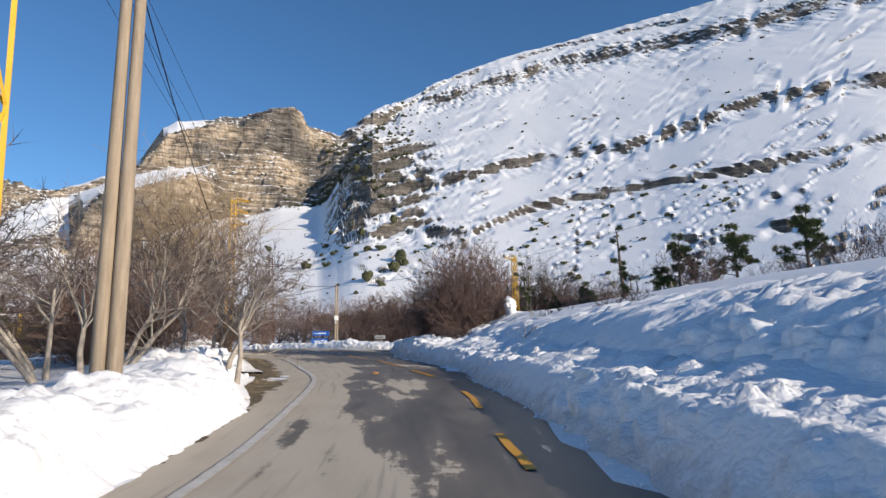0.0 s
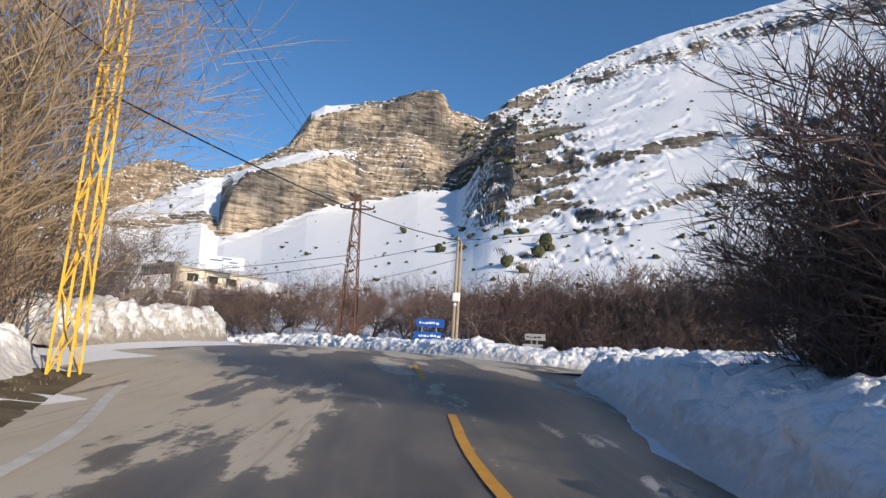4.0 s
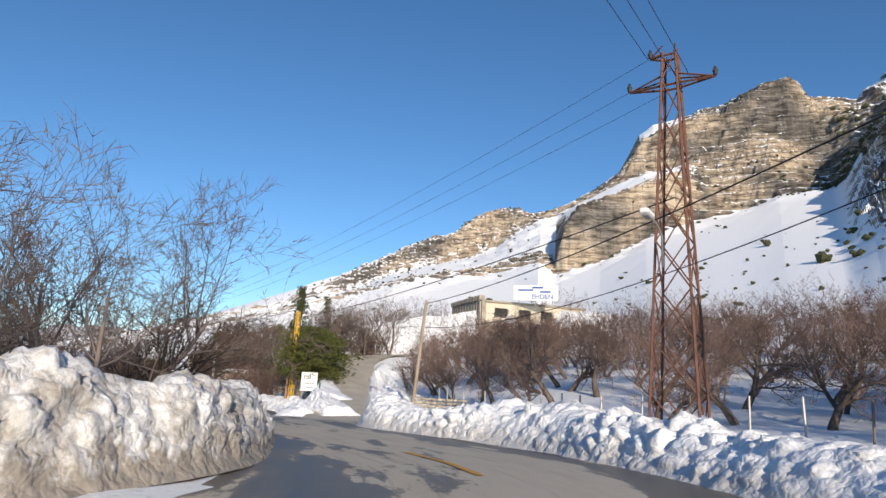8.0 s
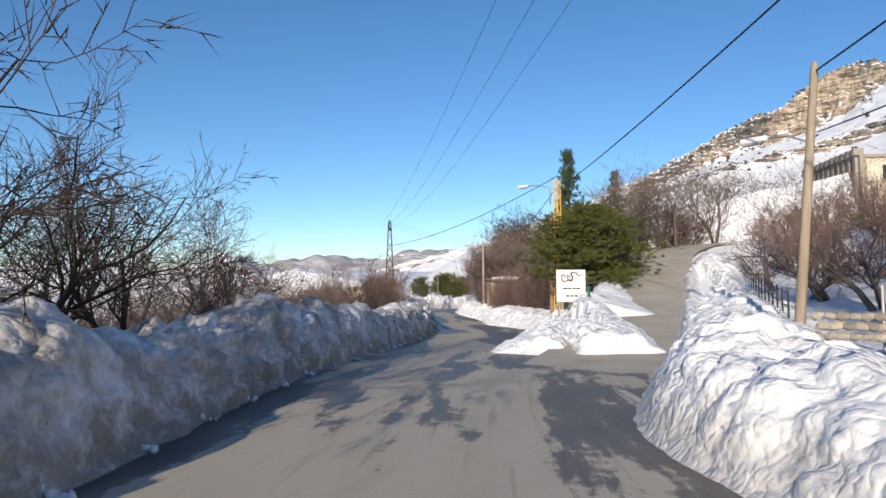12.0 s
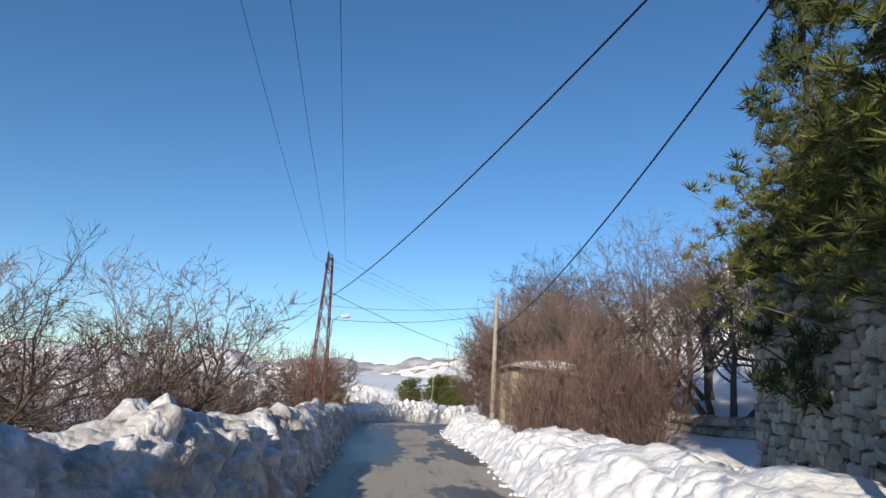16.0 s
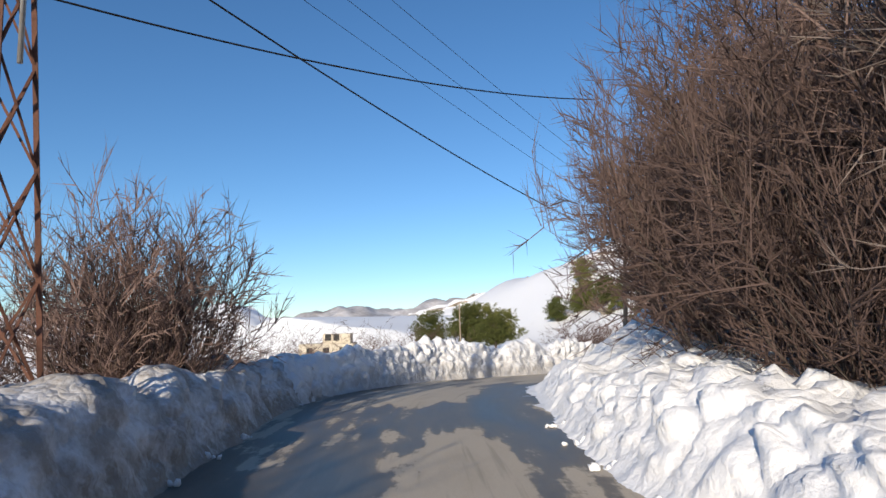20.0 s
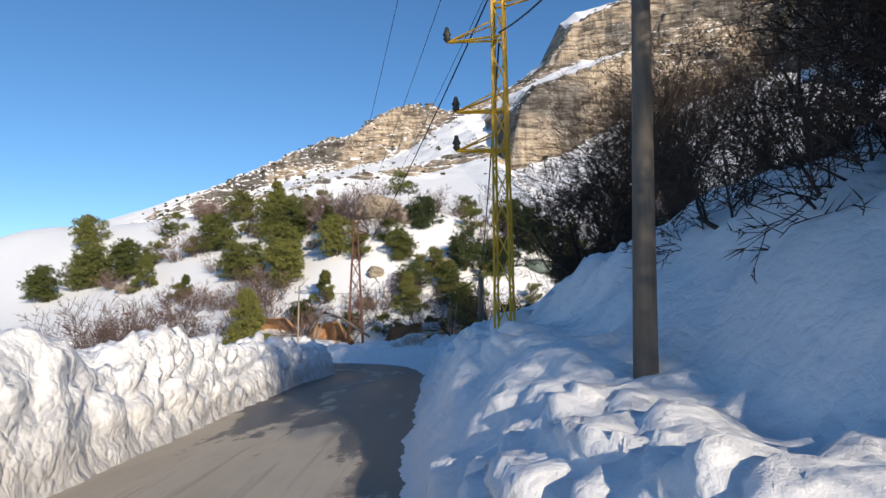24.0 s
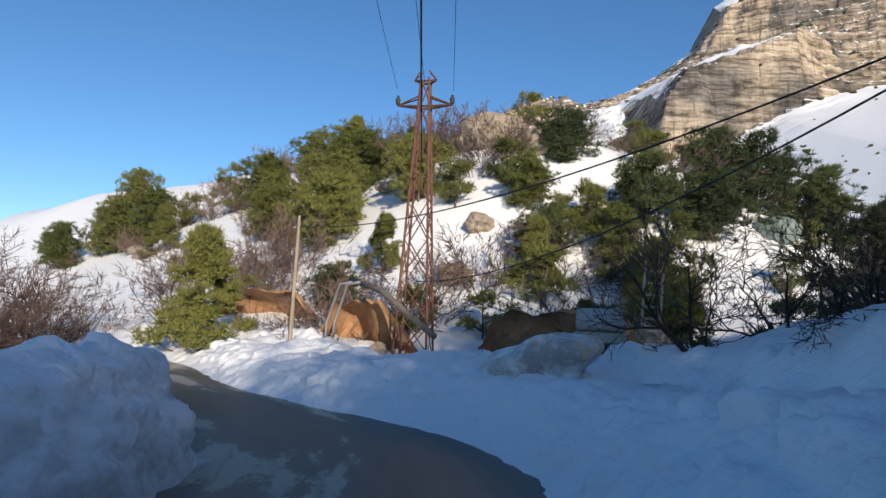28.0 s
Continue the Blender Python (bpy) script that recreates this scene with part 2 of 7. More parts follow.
M_GOLD_TWIG = two_tone("golden_twig", (0.23, 0.17, 0.11), (0.42, 0.32, 0.21), 2, 0.9, 0.2, 0.005)
M_DARK_TWIG = two_tone("dark_twig", (0.035, 0.026, 0.022), (0.10, 0.075, 0.06), 2, 0.9, 0.2, 0.005, per_object=0.4)
M_NEEDLE = two_tone("pine_needles", (0.052, 0.066, 0.015), (0.175, 0.18, 0.048), 1.4, 0.75, 0.4, 0.02, fine=12, per_object=0.35)
M_DARK_NEEDLE = two_tone("dark_needles", (0.025, 0.04, 0.016), (0.09, 0.11, 0.04), 1.4, 0.8, 0.4, 0.02, fine=12, per_object=0.3)
M_SHRUB = two_tone("evergreen_shrub", (0.03, 0.035, 0.015), (0.09, 0.09, 0.045), 0.6, 0.9, 0.3, 0.05, fine=5)
M_YELLOW = two_tone("yellow_paint", (0.58, 0.32, 0.022), (0.81, 0.50, 0.045), 2, 0.55, 0.1, 0.003)
M_RUST = two_tone("rusty_steel", (0.065, 0.032, 0.024), (0.21, 0.10, 0.068), 4, 0.75, 0.2, 0.003, metal=0.2)
M_STEEL = two_tone("galvanised_steel", (0.30, 0.29, 0.28), (0.48, 0.47, 0.45), 4, 0.5, 0.1, 0.003, metal=0.5)
M_DARKMETAL = two_tone("dark_metal", (0.02, 0.02, 0.02), (0.06, 0.06, 0.06), 4, 0.6, 0.1, 0.003)
M_POLE = two_tone("weathered_wood_pole", (0.22, 0.17, 0.12), (0.46, 0.38, 0.29), 2, 0.9, 0.4, 0.01, stretch=(6, 6, 0.6))
M_REDPOLE = two_tone("reddish_wood_pole", (0.26, 0.15, 0.10), (0.46, 0.31, 0.23), 2, 0.9, 0.4, 0.01, stretch=(6, 6, 0.6))
M_DARKPOLE = two_tone("dark_wood_pole", (0.10, 0.085, 0.07), (0.22, 0.19, 0.16), 2, 0.9, 0.4, 0.01, stretch=(6, 6, 0.6))
M_CABLE = two_tone("black_cable", (0.008, 0.008, 0.01), (0.02, 0.02, 0.022), 4, 0.6, 0.05, 0.002)
M_BLUE = two_tone("blue_sign", (0.012, 0.075, 0.32), (0.02, 0.11, 0.42), 2, 0.4, 0.05, 0.002)
M_WHITE = two_tone("white_paint", (0.70, 0.70, 0.68), (0.84, 0.84, 0.82), 2, 0.5, 0.05, 0.002)
M_BLACK = two_tone("black_paint", (0.01, 0.01, 0.01), (0.03, 0.03, 0.03), 4, 0.6, 0.05, 0.002)
M_GREY = two_tone("grey_paint", (0.30, 0.30, 0.29), (0.46, 0.46, 0.44), 3, 0.6, 0.05, 0.002)
M_STONE = two_tone("limestone_block", (0.26, 0.225, 0.18), (0.52, 0.46, 0.38), 2.5, 0.92, 0.7, 0.03, fine=14, per_object=0.5)
M_MORTAR = two_tone("dark_mortar", (0.07, 0.06, 0.05), (0.16, 0.14, 0.12), 5, 0.95, 0.5, 0.02)
M_CREAM = two_tone("cream_plaster", (0.50, 0.44, 0.34), (0.66, 0.60, 0.48), 0.8, 0.9, 0.3, 0.01)
M_RUBBLE = two_tone("rubble_plaster", (0.22, 0.18, 0.13), (0.50, 0.43, 0.33), 2.2, 0.95, 0.9, 0.05, fine=9)
M_BLOCK = two_tone("concrete_block", (0.25, 0.22, 0.18), (0.42, 0.37, 0.30), 1.5, 0.95, 0.5, 0.02)
M_ROCK = two_tone("tan_boulder", (0.20, 0.16, 0.12), (0.50, 0.42, 0.32), 0.6, 0.95, 0.9, 0.08, fine=4)
M_FARHILL = two_tone("distant_snow_scrub", (0.20, 0.17, 0.15), (0.78, 0.77, 0.78), 0.012, 0.9, 0.3, 1.0, fine=0.09)


# ---- small builders ----
def mesh_of(name, verts, faces, mat, smooth=False):
    me = bpy.data.meshes.new(name)
    me.from_pydata(verts.tolist() if isinstance(verts, np.ndarray) else [tuple(map(float, v)) for v in verts], [], faces)
    me.materials.append(mat)
    if smooth:
        me.polygons.foreach_set("use_smooth", [True] * len(me.polygons))
    me.update()
    return me


def child(name, me, parent, label=""):
    ob = new(name, me)
    ob.parent = parent
    if label:
        ob["label"] = label
    return ob


class Build:
    """Collects vertices and faces of one mesh."""

    def __init__(self):
        self.v, self.f = [], []

    def box(self, m, sx, sy, sz, bevel=0.0):
        o = len(self.v)
        if bevel <= 0:
            for x in (-1, 1):
                for y in (-1, 1):
                    for z in (-1, 1):
                        self.v.append(m @ Vector((x * sx / 2, y * sy / 2, z * sz / 2)))
            self.f += [tuple(o + i for i in q) for q in ((0, 1, 3, 2), (4, 6, 7, 5), (0, 4, 5, 1), (2, 3, 7, 6), (0, 2, 6, 4), (1, 5, 7, 3))]
            return self
        bm = bmesh.new()
        bmesh.ops.create_cube(bm, size=1.0)
        bmesh.ops.scale(bm, vec=(sx, sy, sz), verts=bm.verts)
        bmesh.ops.bevel(bm, geom=bm.edges[:], offset=bevel, segments=1, affect="EDGES")
        bm.verts.index_update()
        self.v += [m @ v.co for v in bm.verts]
        self.f += [tuple(o + v.index for v in f.verts) for f in bm.faces]
        bm.free()
        return self

    def tube(self, pts, radii, sides=5, cap=True):
        o = len(self.v)
        n = len(pts)
        pts = [Vector(p) for p in pts]
        for i, p in enumerate(pts):
            d = (pts[min(i + 1, n - 1)] - pts[max(i - 1, 0)])
            if d.length < 1e-6:
                d = Vector((0, 0, 1))
            d.normalize()
            a = d.cross(Vector((0.31, 0.95, 0.05)))
            if a.length < 0.1:
                a = d.cross(Vector((1, 0, 0)))
            a.normalize()
            b = d.cross(a)
            for k in range(sides):
                t = 2 * math.pi * k / sides
                self.v.append(p + radii[i] * (math.cos(t) * a + math.sin(t) * b))
        for i in range(n - 1):
            for k in range(sides):
                k2 = (k + 1) % sides
                self.f.append((o + i * sides + k, o + i * sides + k2, o + (i + 1) * sides + k2, o + (i + 1) * sides + k))
        if cap:
            self.f.append(tuple(o + k for k in range(sides))[::-1])
            self.f.append(tuple(o + (n - 1) * sides + k for k in range(sides)))
        return self

    def twig(self, a, b, w):
        """A twig that tapers to a point: two crossed blades."""
        d = (b - a).normalized()
        s = d.cross(Vector((0.3, 0.9, 0.3)))
        s = (s if s.length > 0.1 else d.cross(Vector((1, 0, 0)))).normalized() * w
        u = d.cross(s)
        o = len(self.v)
        self.v += [a - s, a + s, a - u, a + u, b]
        self.f += [(o, o + 1, o + 4), (o + 2, o + 3, o + 4)]

    def blob(self, c, r, squash=(1, 1, 1), rough=0.25, sub=1, seed=0):
        bm = bmesh.new()
        bmesh.ops.create_icosphere(bm, subdivisions=sub, radius=1.0)
        o = len(self.v)
        off = Vector((seed * 3.7, seed * 1.3, seed * 2.1))
        for v in bm.verts:
            k = 1 + rough * 2 * noise.noise(v.co * 1.3 + off)
            self.v.append(Vector(c) + Vector((v.co.x * squash[0], v.co.y * squash[1], v.co.z * squash[2])) * (r * k))
        self.f += [tuple(o + v.index for v in f.verts) for f in bm.faces]
        bm.free()
        return self

    def mesh(self, name, mat, smooth=False):
        return mesh_of(name, self.v, self.f, mat, smooth)


def empty(name, m=None):
    ob = new(name)
    ob.empty_display_size = 0.2
    if m is not None:
        ob.matrix_basis = m
    return ob


# ---- the plan: road line with its half widths, left and right ----
ROAD = [  # x, y, z, left, right
    (6.0, -45, -2.9, 4.3, 2.9), (5.2, -25, -2.75, 3.6, 2.8), (4.6, -11, -2.52, 3.5, 2.5), (4.2, -5.5, -2.28, 3.4, 2.2), (3.4, 0.5, -1.85, 3.4, 2.2),
    (2.6, 4.6, -1.55, 3.3, 2.2), (1.7, 8.6, -1.33, 3.4, 2.7), (0.3, 12.8, -1.05, 3.6, 3.1), (-1.4, 17.4, -0.75, 3.7, 3.2), (-3.2, 22.3, -0.48, 4.0, 3.0),
    (-4.8, 26.8, -0.24, 5.4, 4.0), (-6.0, 30.1, 0.02, 6.2, 6.5), (-7.5, 33.6, 0.25, 7.0, 9.5), (-9.6, 37.6, 0.5, 6.2, 8.5), (-12.0, 42.0, 0.72, 4.8, 7.0),
    (-14.4, 45.2, 0.8, 3.6, 6.0), (-18.4, 48.2, 0.7, 3.2, 5.0), (-24.2, 50.7, 0.42, 2.9, 4.3), (-29.1, 52.3, 0.25, 2.7, 4.2), (-36.0, 54.8, -0.02, 3.3, 3.6), (-43.0, 57.6, -0.3, 3.2, 3.2),
    (-49.2, 59.3, -0.67, 2.7, 3.0), (-57.5, 62.2, -0.95, 2.4, 2.6), (-64.2, 63.2, -1.2, 2.1, 2.0), (-71.2, 64.5, -1.38, 2.3, 2.3), (-78.1, 65.6, -1.5, 2.6, 2.3),
    (-85.2, 67.0, -1.6, 2.9, 2.1), (-92.9, 68.6, -1.66, 3.0, 2.6), (-98.0, 71.4, -1.82, 3.0, 2.3), (-102.2, 76.2, -2.06, 3.6, 2.6), (-107.3, 83.5, -2.4, 3.5, 2.8), (-111.8, 90.1, -2.75, 3.3, 3.2),
    (-115.4, 94.2, -2.95, 3.0, 3.2), (-120.5, 96.6, -3.05, 2.8, 2.8), (-130.0, 96.6, -3.1, 2.8, 2.6), (-150.0, 92.0, -3.2, 2.8, 2.6)]
_R = np.array(ROAD)


def finer(a, n=6):
    """A smooth line through the rows of a."""
    out = []
    for i in range(len(a) - 1):
        p0, p1, p2, p3 = a[max(i - 1, 0)], a[i], a[i + 1], a[min(i + 2, len(a) - 1)]
        for k in range(n):
            t = k / n
            out.append(0.5 * (2 * p1 + (p2 - p0) * t + (2 * p0 - 5 * p1 + 4 * p2 - p3) * t * t + (3 * p1 - p0 - 3 * p2 + p3) * t ** 3))
    out.append(a[-1])
    return np.array(out)


RL = finer(_R, 5)
RT = np.gradient(RL[:, :2], axis=0)
RT /= np.linalg.norm(RT, axis=1)[:, None]
RN = np.stack([RT[:, 1], -RT[:, 0]], 1)  # to the right
RS = np.r_[0, np.cumsum(np.linalg.norm(np.diff(RL[:, :2], axis=0), axis=1))]


def on_road(x, y):
    """Along, across (right positive), road height and half widths at places x, y (arrays)."""
    p = np.stack([np.asarray(x, float).ravel(), np.asarray(y, float).ravel()], 1)
    best = np.full(len(p), 1e18)
    res = np.zeros((len(p), 5))
    for i in range(len(RL) - 1):
        a, b = RL[i, :2], RL[i + 1, :2]
        d = b - a
        s = (((p - a) @ d) / (d @ d)).clip(0, 1)
        q = a + s[:, None] * d
        dist = ((p - q) ** 2).sum(1)
        better = dist < best
        side = np.where(d[1] * (p[:, 0] - a[0]) - d[0] * (p[:, 1] - a[1]) > 0, 1.0, -1.0)
        row = np.stack([RS[i] + s * (RS[i + 1] - RS[i]), side * np.sqrt(dist), *[RL[i, k] + s * (RL[i + 1, k] - RL[i, k]) for k in (2, 3, 4)]], 1)
        res[better] = row[better]
        best[better] = dist[better]
    return res.T.reshape(5, *np.shape(x))


# the arm that leaves to the right at the junction, and the ramp up to the terrace
ARM = finer(np.array([(-8.0, 40.4, 0.30, 1.5, 1.5), (-3.0, 40.8, 0.36, 1.5, 1.5), (2.0, 41.0, 0.50, 1.5, 1.5), (14.0, 40.6, 0.7, 1.5, 1.5), (30.0, 41.6, 1.5, 1.5, 1.5), (50.0, 44.0, 2.5, 1.5, 1.5)]), 4)
RAMP = finer(np.array([(-36.5, 57.6, -0.18, 1.9, 1.9), (-39.8, 59.8, -0.14, 1.6, 1.6), (-43.8, 62.5, 0.15, 1.35, 1.35), (-48.2, 65.7, 0.75, 1.35, 1.35), (-54.2, 70.2, 2.0, 1.5, 1.5), (-60.2, 75.0, 3.3, 1.7, 1.7), (-64.0, 80.0, 4.0, 2.2, 2.2), (-64.0, 88.0, 4.6, 2.4, 2.4)]), 4)


def near_line(line, x, y):
    p = np.stack([np.asarray(x, float).ravel(), np.asarray(y, float).ravel()], 1)
    best = np.full(len(p), 1e18)
    z = np.zeros(len(p))
    w = np.zeros(len(p))
    for i in range(len(line) - 1):
        a, b = line[i, :2], line[i + 1, :2]
        d = b - a
        s = (((p - a) @ d) / (d @ d)).clip(0, 1)
        dist = ((p - a - s[:, None] * d) ** 2).sum(1)
        ok = dist < best
        best[ok] = dist[ok]
        z[ok] = (line[i, 2] + s * (line[i + 1, 2] - line[i, 2]))[ok]
        w[ok] = (line[i, 3] + s * (line[i + 1, 3] - line[i, 3]))[ok]
    sh = np.shape(x)
    return np.sqrt(best).reshape(sh), z.reshape(sh), w.reshape(sh)


# rise of the land past the road's edge, at these distances, for stretches of the road
OUT = np.array([0, 3, 6, 12, 20, 40, 80, 150.0])
S_AT = [0, 46, 62, 73, 79, 90, 105, 125, 150, 169, 179, 189, 202, 208, 212, 217]
RIGHT = np.array([
    [0, .8, 2.0, 3.6, 5.0, 8, 12, 18], [0, 1.2, 2.3, 3.6, 5.0, 8, 12, 18], [0, 1.3, 2.5, 3.7, 5.0, 7.5, 11, 17], [0, .3, 2.2, 3.3, 4.6, 7, 10, 15], [0, .2, .4, .7, 1.2, 2.4, 5, 13], [0, .2, .4, .7, 1.3, 3, 7, 16], [0, .2, .5, 1.2, 2.2, 5, 9, 18],
    [0, .4, 1.0, 2.2, 3.6, 7, 12, 22], [0, .4, 1.0, 2.2, 3.8, 8, 15, 26], [0, .5, 1.2, 2.6, 4.6, 10, 20, 36], [0, 2.7, 4.6, 7.2, 10, 17, 29, 44], [0, 3.0, 4.9, 7.3, 10, 17, 29, 44], [0, 3.4, 5.4, 7.8, 10, 14.5, 22, 32], [0, 3.4, 5.8, 7.8, 9.4, 12, 16, 24], [0, 2.2, 3.0, 3.9, 5, 7.5, 11, 18], [0, .1, .2, .3, .6, 2.0, 5, 12]])
LEFT = np.array([
    [0, 0, 0, -.5, -1.2, -3, -7, -14], [0, 0, 0.1, -.3, -1.0, -3, -7, -14], [0, 0, .2, 0, -.8, -3, -7, -14], [0, 0, .2, 0, -.8, -3, -7, -14], [0, 0, .1, -.3, -1, -3, -8, -16], [0, 0, 0, -.6, -1.6, -4, -10, -22], [0, 0, -.2, -1, -2.4, -6, -14, -28],
    [0, 0, -.2, -1.1, -2.6, -6.5, -15, -30], [0, 0, -.2, -1.1, -2.6, -6.5, -15, -30], [0, 0, -.1, -.6, -1.6, -4, -9, -20], [0, 0, -.1, -.4, -1.1, -3, -7, -16], [0, 0, -.1, -.3, -.8, -2, -5, -12], [0, 0, -.1, -.3, -.6, -1, -3, -9], [0, 0, -.1, -.3, -.6, -1.2, -3, -9], [0, 0, 0, -.3, -.6, -1.3, -3.5, -9.5], [0, 0, 0, -.2, -.6, -1.5, -4, -10]])


def table(tab, s, d):
    i = np.interp(s, S_AT, np.arange(len(S_AT)))
    i0 = np.clip(i.astype(int), 0, len(S_AT) - 2)
    fi = i - i0
    j = np.interp(d, OUT, np.arange(len(OUT)))
    j0 = np.clip(j.astype(int), 0, len(OUT) - 2)
    fj = j - j0
    return (tab[i0, j0] * (1 - fj) + tab[i0, j0 + 1] * fj) * (1 - fi) + (tab[i0 + 1, j0] * (1 - fj) + tab[i0 + 1, j0 + 1] * fj) * fi


def ease(t):
    t = np.clip(t, 0, 1)
    return t * t * (3 - 2 * t)


def waves(x, y, k, seed):
    r = np.random.RandomState(seed)
    out = 0
    for n in range(6):
        a, p = r.uniform(0, 6.28, 2)
        f = k * r.uniform(0.6, 1.7)
        out = out + np.sin(f * (np.cos(a) * x + np.sin(a) * y) + p)
    return out / 6


def pine_hill(x, y):
    """The snowy knoll with pines past the end of the walk."""
    ax, ay, bx, by = -137.0, 124.0, -215.0, 118.0
    dx, dy = bx - ax, by - ay
    s = np.clip(((x - ax) * dx + (y - ay) * dy) / (dx * dx + dy * dy), 0, 1)
    d = np.hypot(x - ax - s * dx, y - ay - s * dy)
    top = 13.6 - 2.6 * s
    return top * ease(1 - d / 27.0) * (1 + 0.12 * waves(x, y, 0.22, 77))


def land(x, y):
    """Height of the ground."""
    x, y = np.asarray(x, float), np.asarray(y, float)
    s, u, z, wl, wr = on_road(x, y)
    right = table(RIGHT, s, np.maximum(u - wr - np.interp(s, [181, 190], [1.1, 0.2]), 0))
    left = table(LEFT, s, np.maximum(-u - wl, 0))
    h = z + np.where(u > 0, right, left)
    out = np.maximum(np.where(u > 0, u - wr, -u - wl), 0)
    h = h + np.clip(out / 8, 0, 1) * (0.25 * waves(x, y, 0.35, 3) + np.clip(out / 60, 0, 1) * 1.5 * waves(x, y, 0.06, 4))
    h = h + pine_hill(x, y)
    for line, near, wide in ((ARM, 5.0, 5.0), (RAMP, 0.7, 4.0)):
        d, lz, w = near_line(line, x, y)
        reach = np.where((line is RAMP) & (u < 11), near, wide)
        k = ease((d - w - 0.4) / reach)
        k = np.where(out > 0.01, k, 1.0)
        h = lz * (1 - k) + h * k - 0.12 * (1 - k)
    h = h - 0.14 * ease(1 - out / 0.8)
    # far away the valley falls to the left and levels out
    far = np.hypot(x + 50, y - 60)
    flat = -25 - 0.0 * x + 6 * waves(x, y, 0.006, 9)
    k = ease((far - 170) / 400)
    return h * (1 - k) + flat * k


def warp_axis(n, core, reach):
    t = np.linspace(-1, 1, n)
    a = math.asinh(reach / core)
    return core * np.sinh(a * t)


def ground_sheet():
    n = 330
    gx = -52 + warp_axis(n, 75, 3500)
    gy = 55 + warp_axis(n, 70, 3500)
    X, Y = np.meshgrid(gx, gy, indexing="ij")
    Z = land(X, Y)
    v = np.stack([X.ravel(), Y.ravel(), Z.ravel()], 1)
    f = [(i * n + j, (i + 1) * n + j, (i + 1) * n + j + 1, i * n + j + 1) for i in range(n - 1) for j in range(n - 1)]
    ob = new("ground", mesh_of("ground", v, f, M_FIELD, True))
    return tagged(ob, "deep snow cover over the land, reaching the horizon", "snow ground", kind="structure")


# meltwater and some painted shade: how dark the road is from its left edge to its right, for stretches of the road
DAMP_SHADE_W = [-1.0, -0.75, -0.45, -0.15, 0.2, 0.6, 1.0]
DAMP_SHADE_S = [0, 40, 52, 62, 74, 84, 96, 108, 120, 130, 142, 155, 165, 175, 188, 196, 206, 225]
DAMP_SHADE = np.array([
    [-.10, -.12, -.06, .03, .06, .10, .12], [-.10, -.12, -.06, .03, .06, .10, .12], [-.12, -.12, -.05, .04, .07, .10, .14], [-.14, -.14, -.02, .06, .08, .09, .12], [-.12, -.12, .03, .08, .09, .10, .10], [.02, .04, .06, .05, .02, .00, -.04],
    # at 108 and 120 the left edge also holds the snow bank's shadow, painted in
    [.03, .0, -.05, -.06, -.06, -.02, .03], [.08, .0, -.06, -.05, -.03, .05, .10], [.10, .02, -.05, -.03, .02, .08, .10], [.10, .00, -.09, -.07, .04, .08, .05], [.12, .08, -.06, -.08, .02, .04, .0], [.14, .14, .0, -.04, .03, .04, .0],
    [.12, .10, .06, -.05, -.04, .06, .02], [.04, .06, -.02, -.06, -.02, .08, .04], [-.02, -.05, -.07, -.06, -.02, .04, .08], [.0, -.02, .0, .05, .08, .09, .10], [.05, .07, .08, .09, .10, .11, .12], [.04, .05, .06, .07, .08, .09, .10]])


def paved(line, name, mat, lift, label, margin=1.0, damp_shade=False):
    """A pavement along a line: rows across it."""
    L = line
    T = np.gradient(L[:, :2], axis=0)
    T /= np.linalg.norm(T, axis=1)[:, None]
    N = np.stack([T[:, 1], -T[:, 0]], 1)
    k = 13
    v, f = [], []
    for i in range(len(L)):
        for j in range(k):
            w = -(L[i, 3] + margin) + (L[i, 3] + L[i, 4] + 2 * margin) * j / (k - 1)
            q = L[i, :2] + N[i] * w
            v.append((q[0], q[1], L[i, 2] + lift - 0.012 * abs(w) + 0.012 * noise.noise((q[0] * 0.6, q[1] * 0.6, 0))))
    for i in range(len(L) - 1):
        for j in range(k - 1):
            f.append((i * k + j, i * k + j + 1, (i + 1) * k + j + 1, (i + 1) * k + j))
    me = mesh_of(name, v, f, mat, True)
    S = np.r_[0, np.cumsum(np.linalg.norm(np.diff(L[:, :2], axis=0), axis=1))]
    W = np.stack([-(L[:, 3] + margin) + (L[:, 3] + L[:, 4] + 2 * margin) * j / (k - 1) for j in range(k)], 1)
    sw = np.stack([np.repeat(S, k), W.ravel()], 1)
    li = np.empty(len(me.loops), np.int32)
    me.loops.foreach_get("vertex_index", li)
    me.uv_layers.new(name="along_across").data.foreach_set("uv", sw[li].astype(np.float32).ravel())
    wet = np.stack([np.interp(S, DAMP_SHADE_S, col) for col in DAMP_SHADE.T], 1)
    bias = np.array([np.interp(W[i] / np.where(W[i] < 0, L[i, 3], L[i, 4]), DAMP_SHADE_W, wet[i]) for i in range(len(S))]) if damp_shade else np.full(W.shape, -0.02)
    me.attributes.new("damp_shade", "FLOAT", "POINT").data.foreach_set("value", bias.astype(np.float32).ravel())
    return tagged(new(name, me), label, "road", kind="structure")


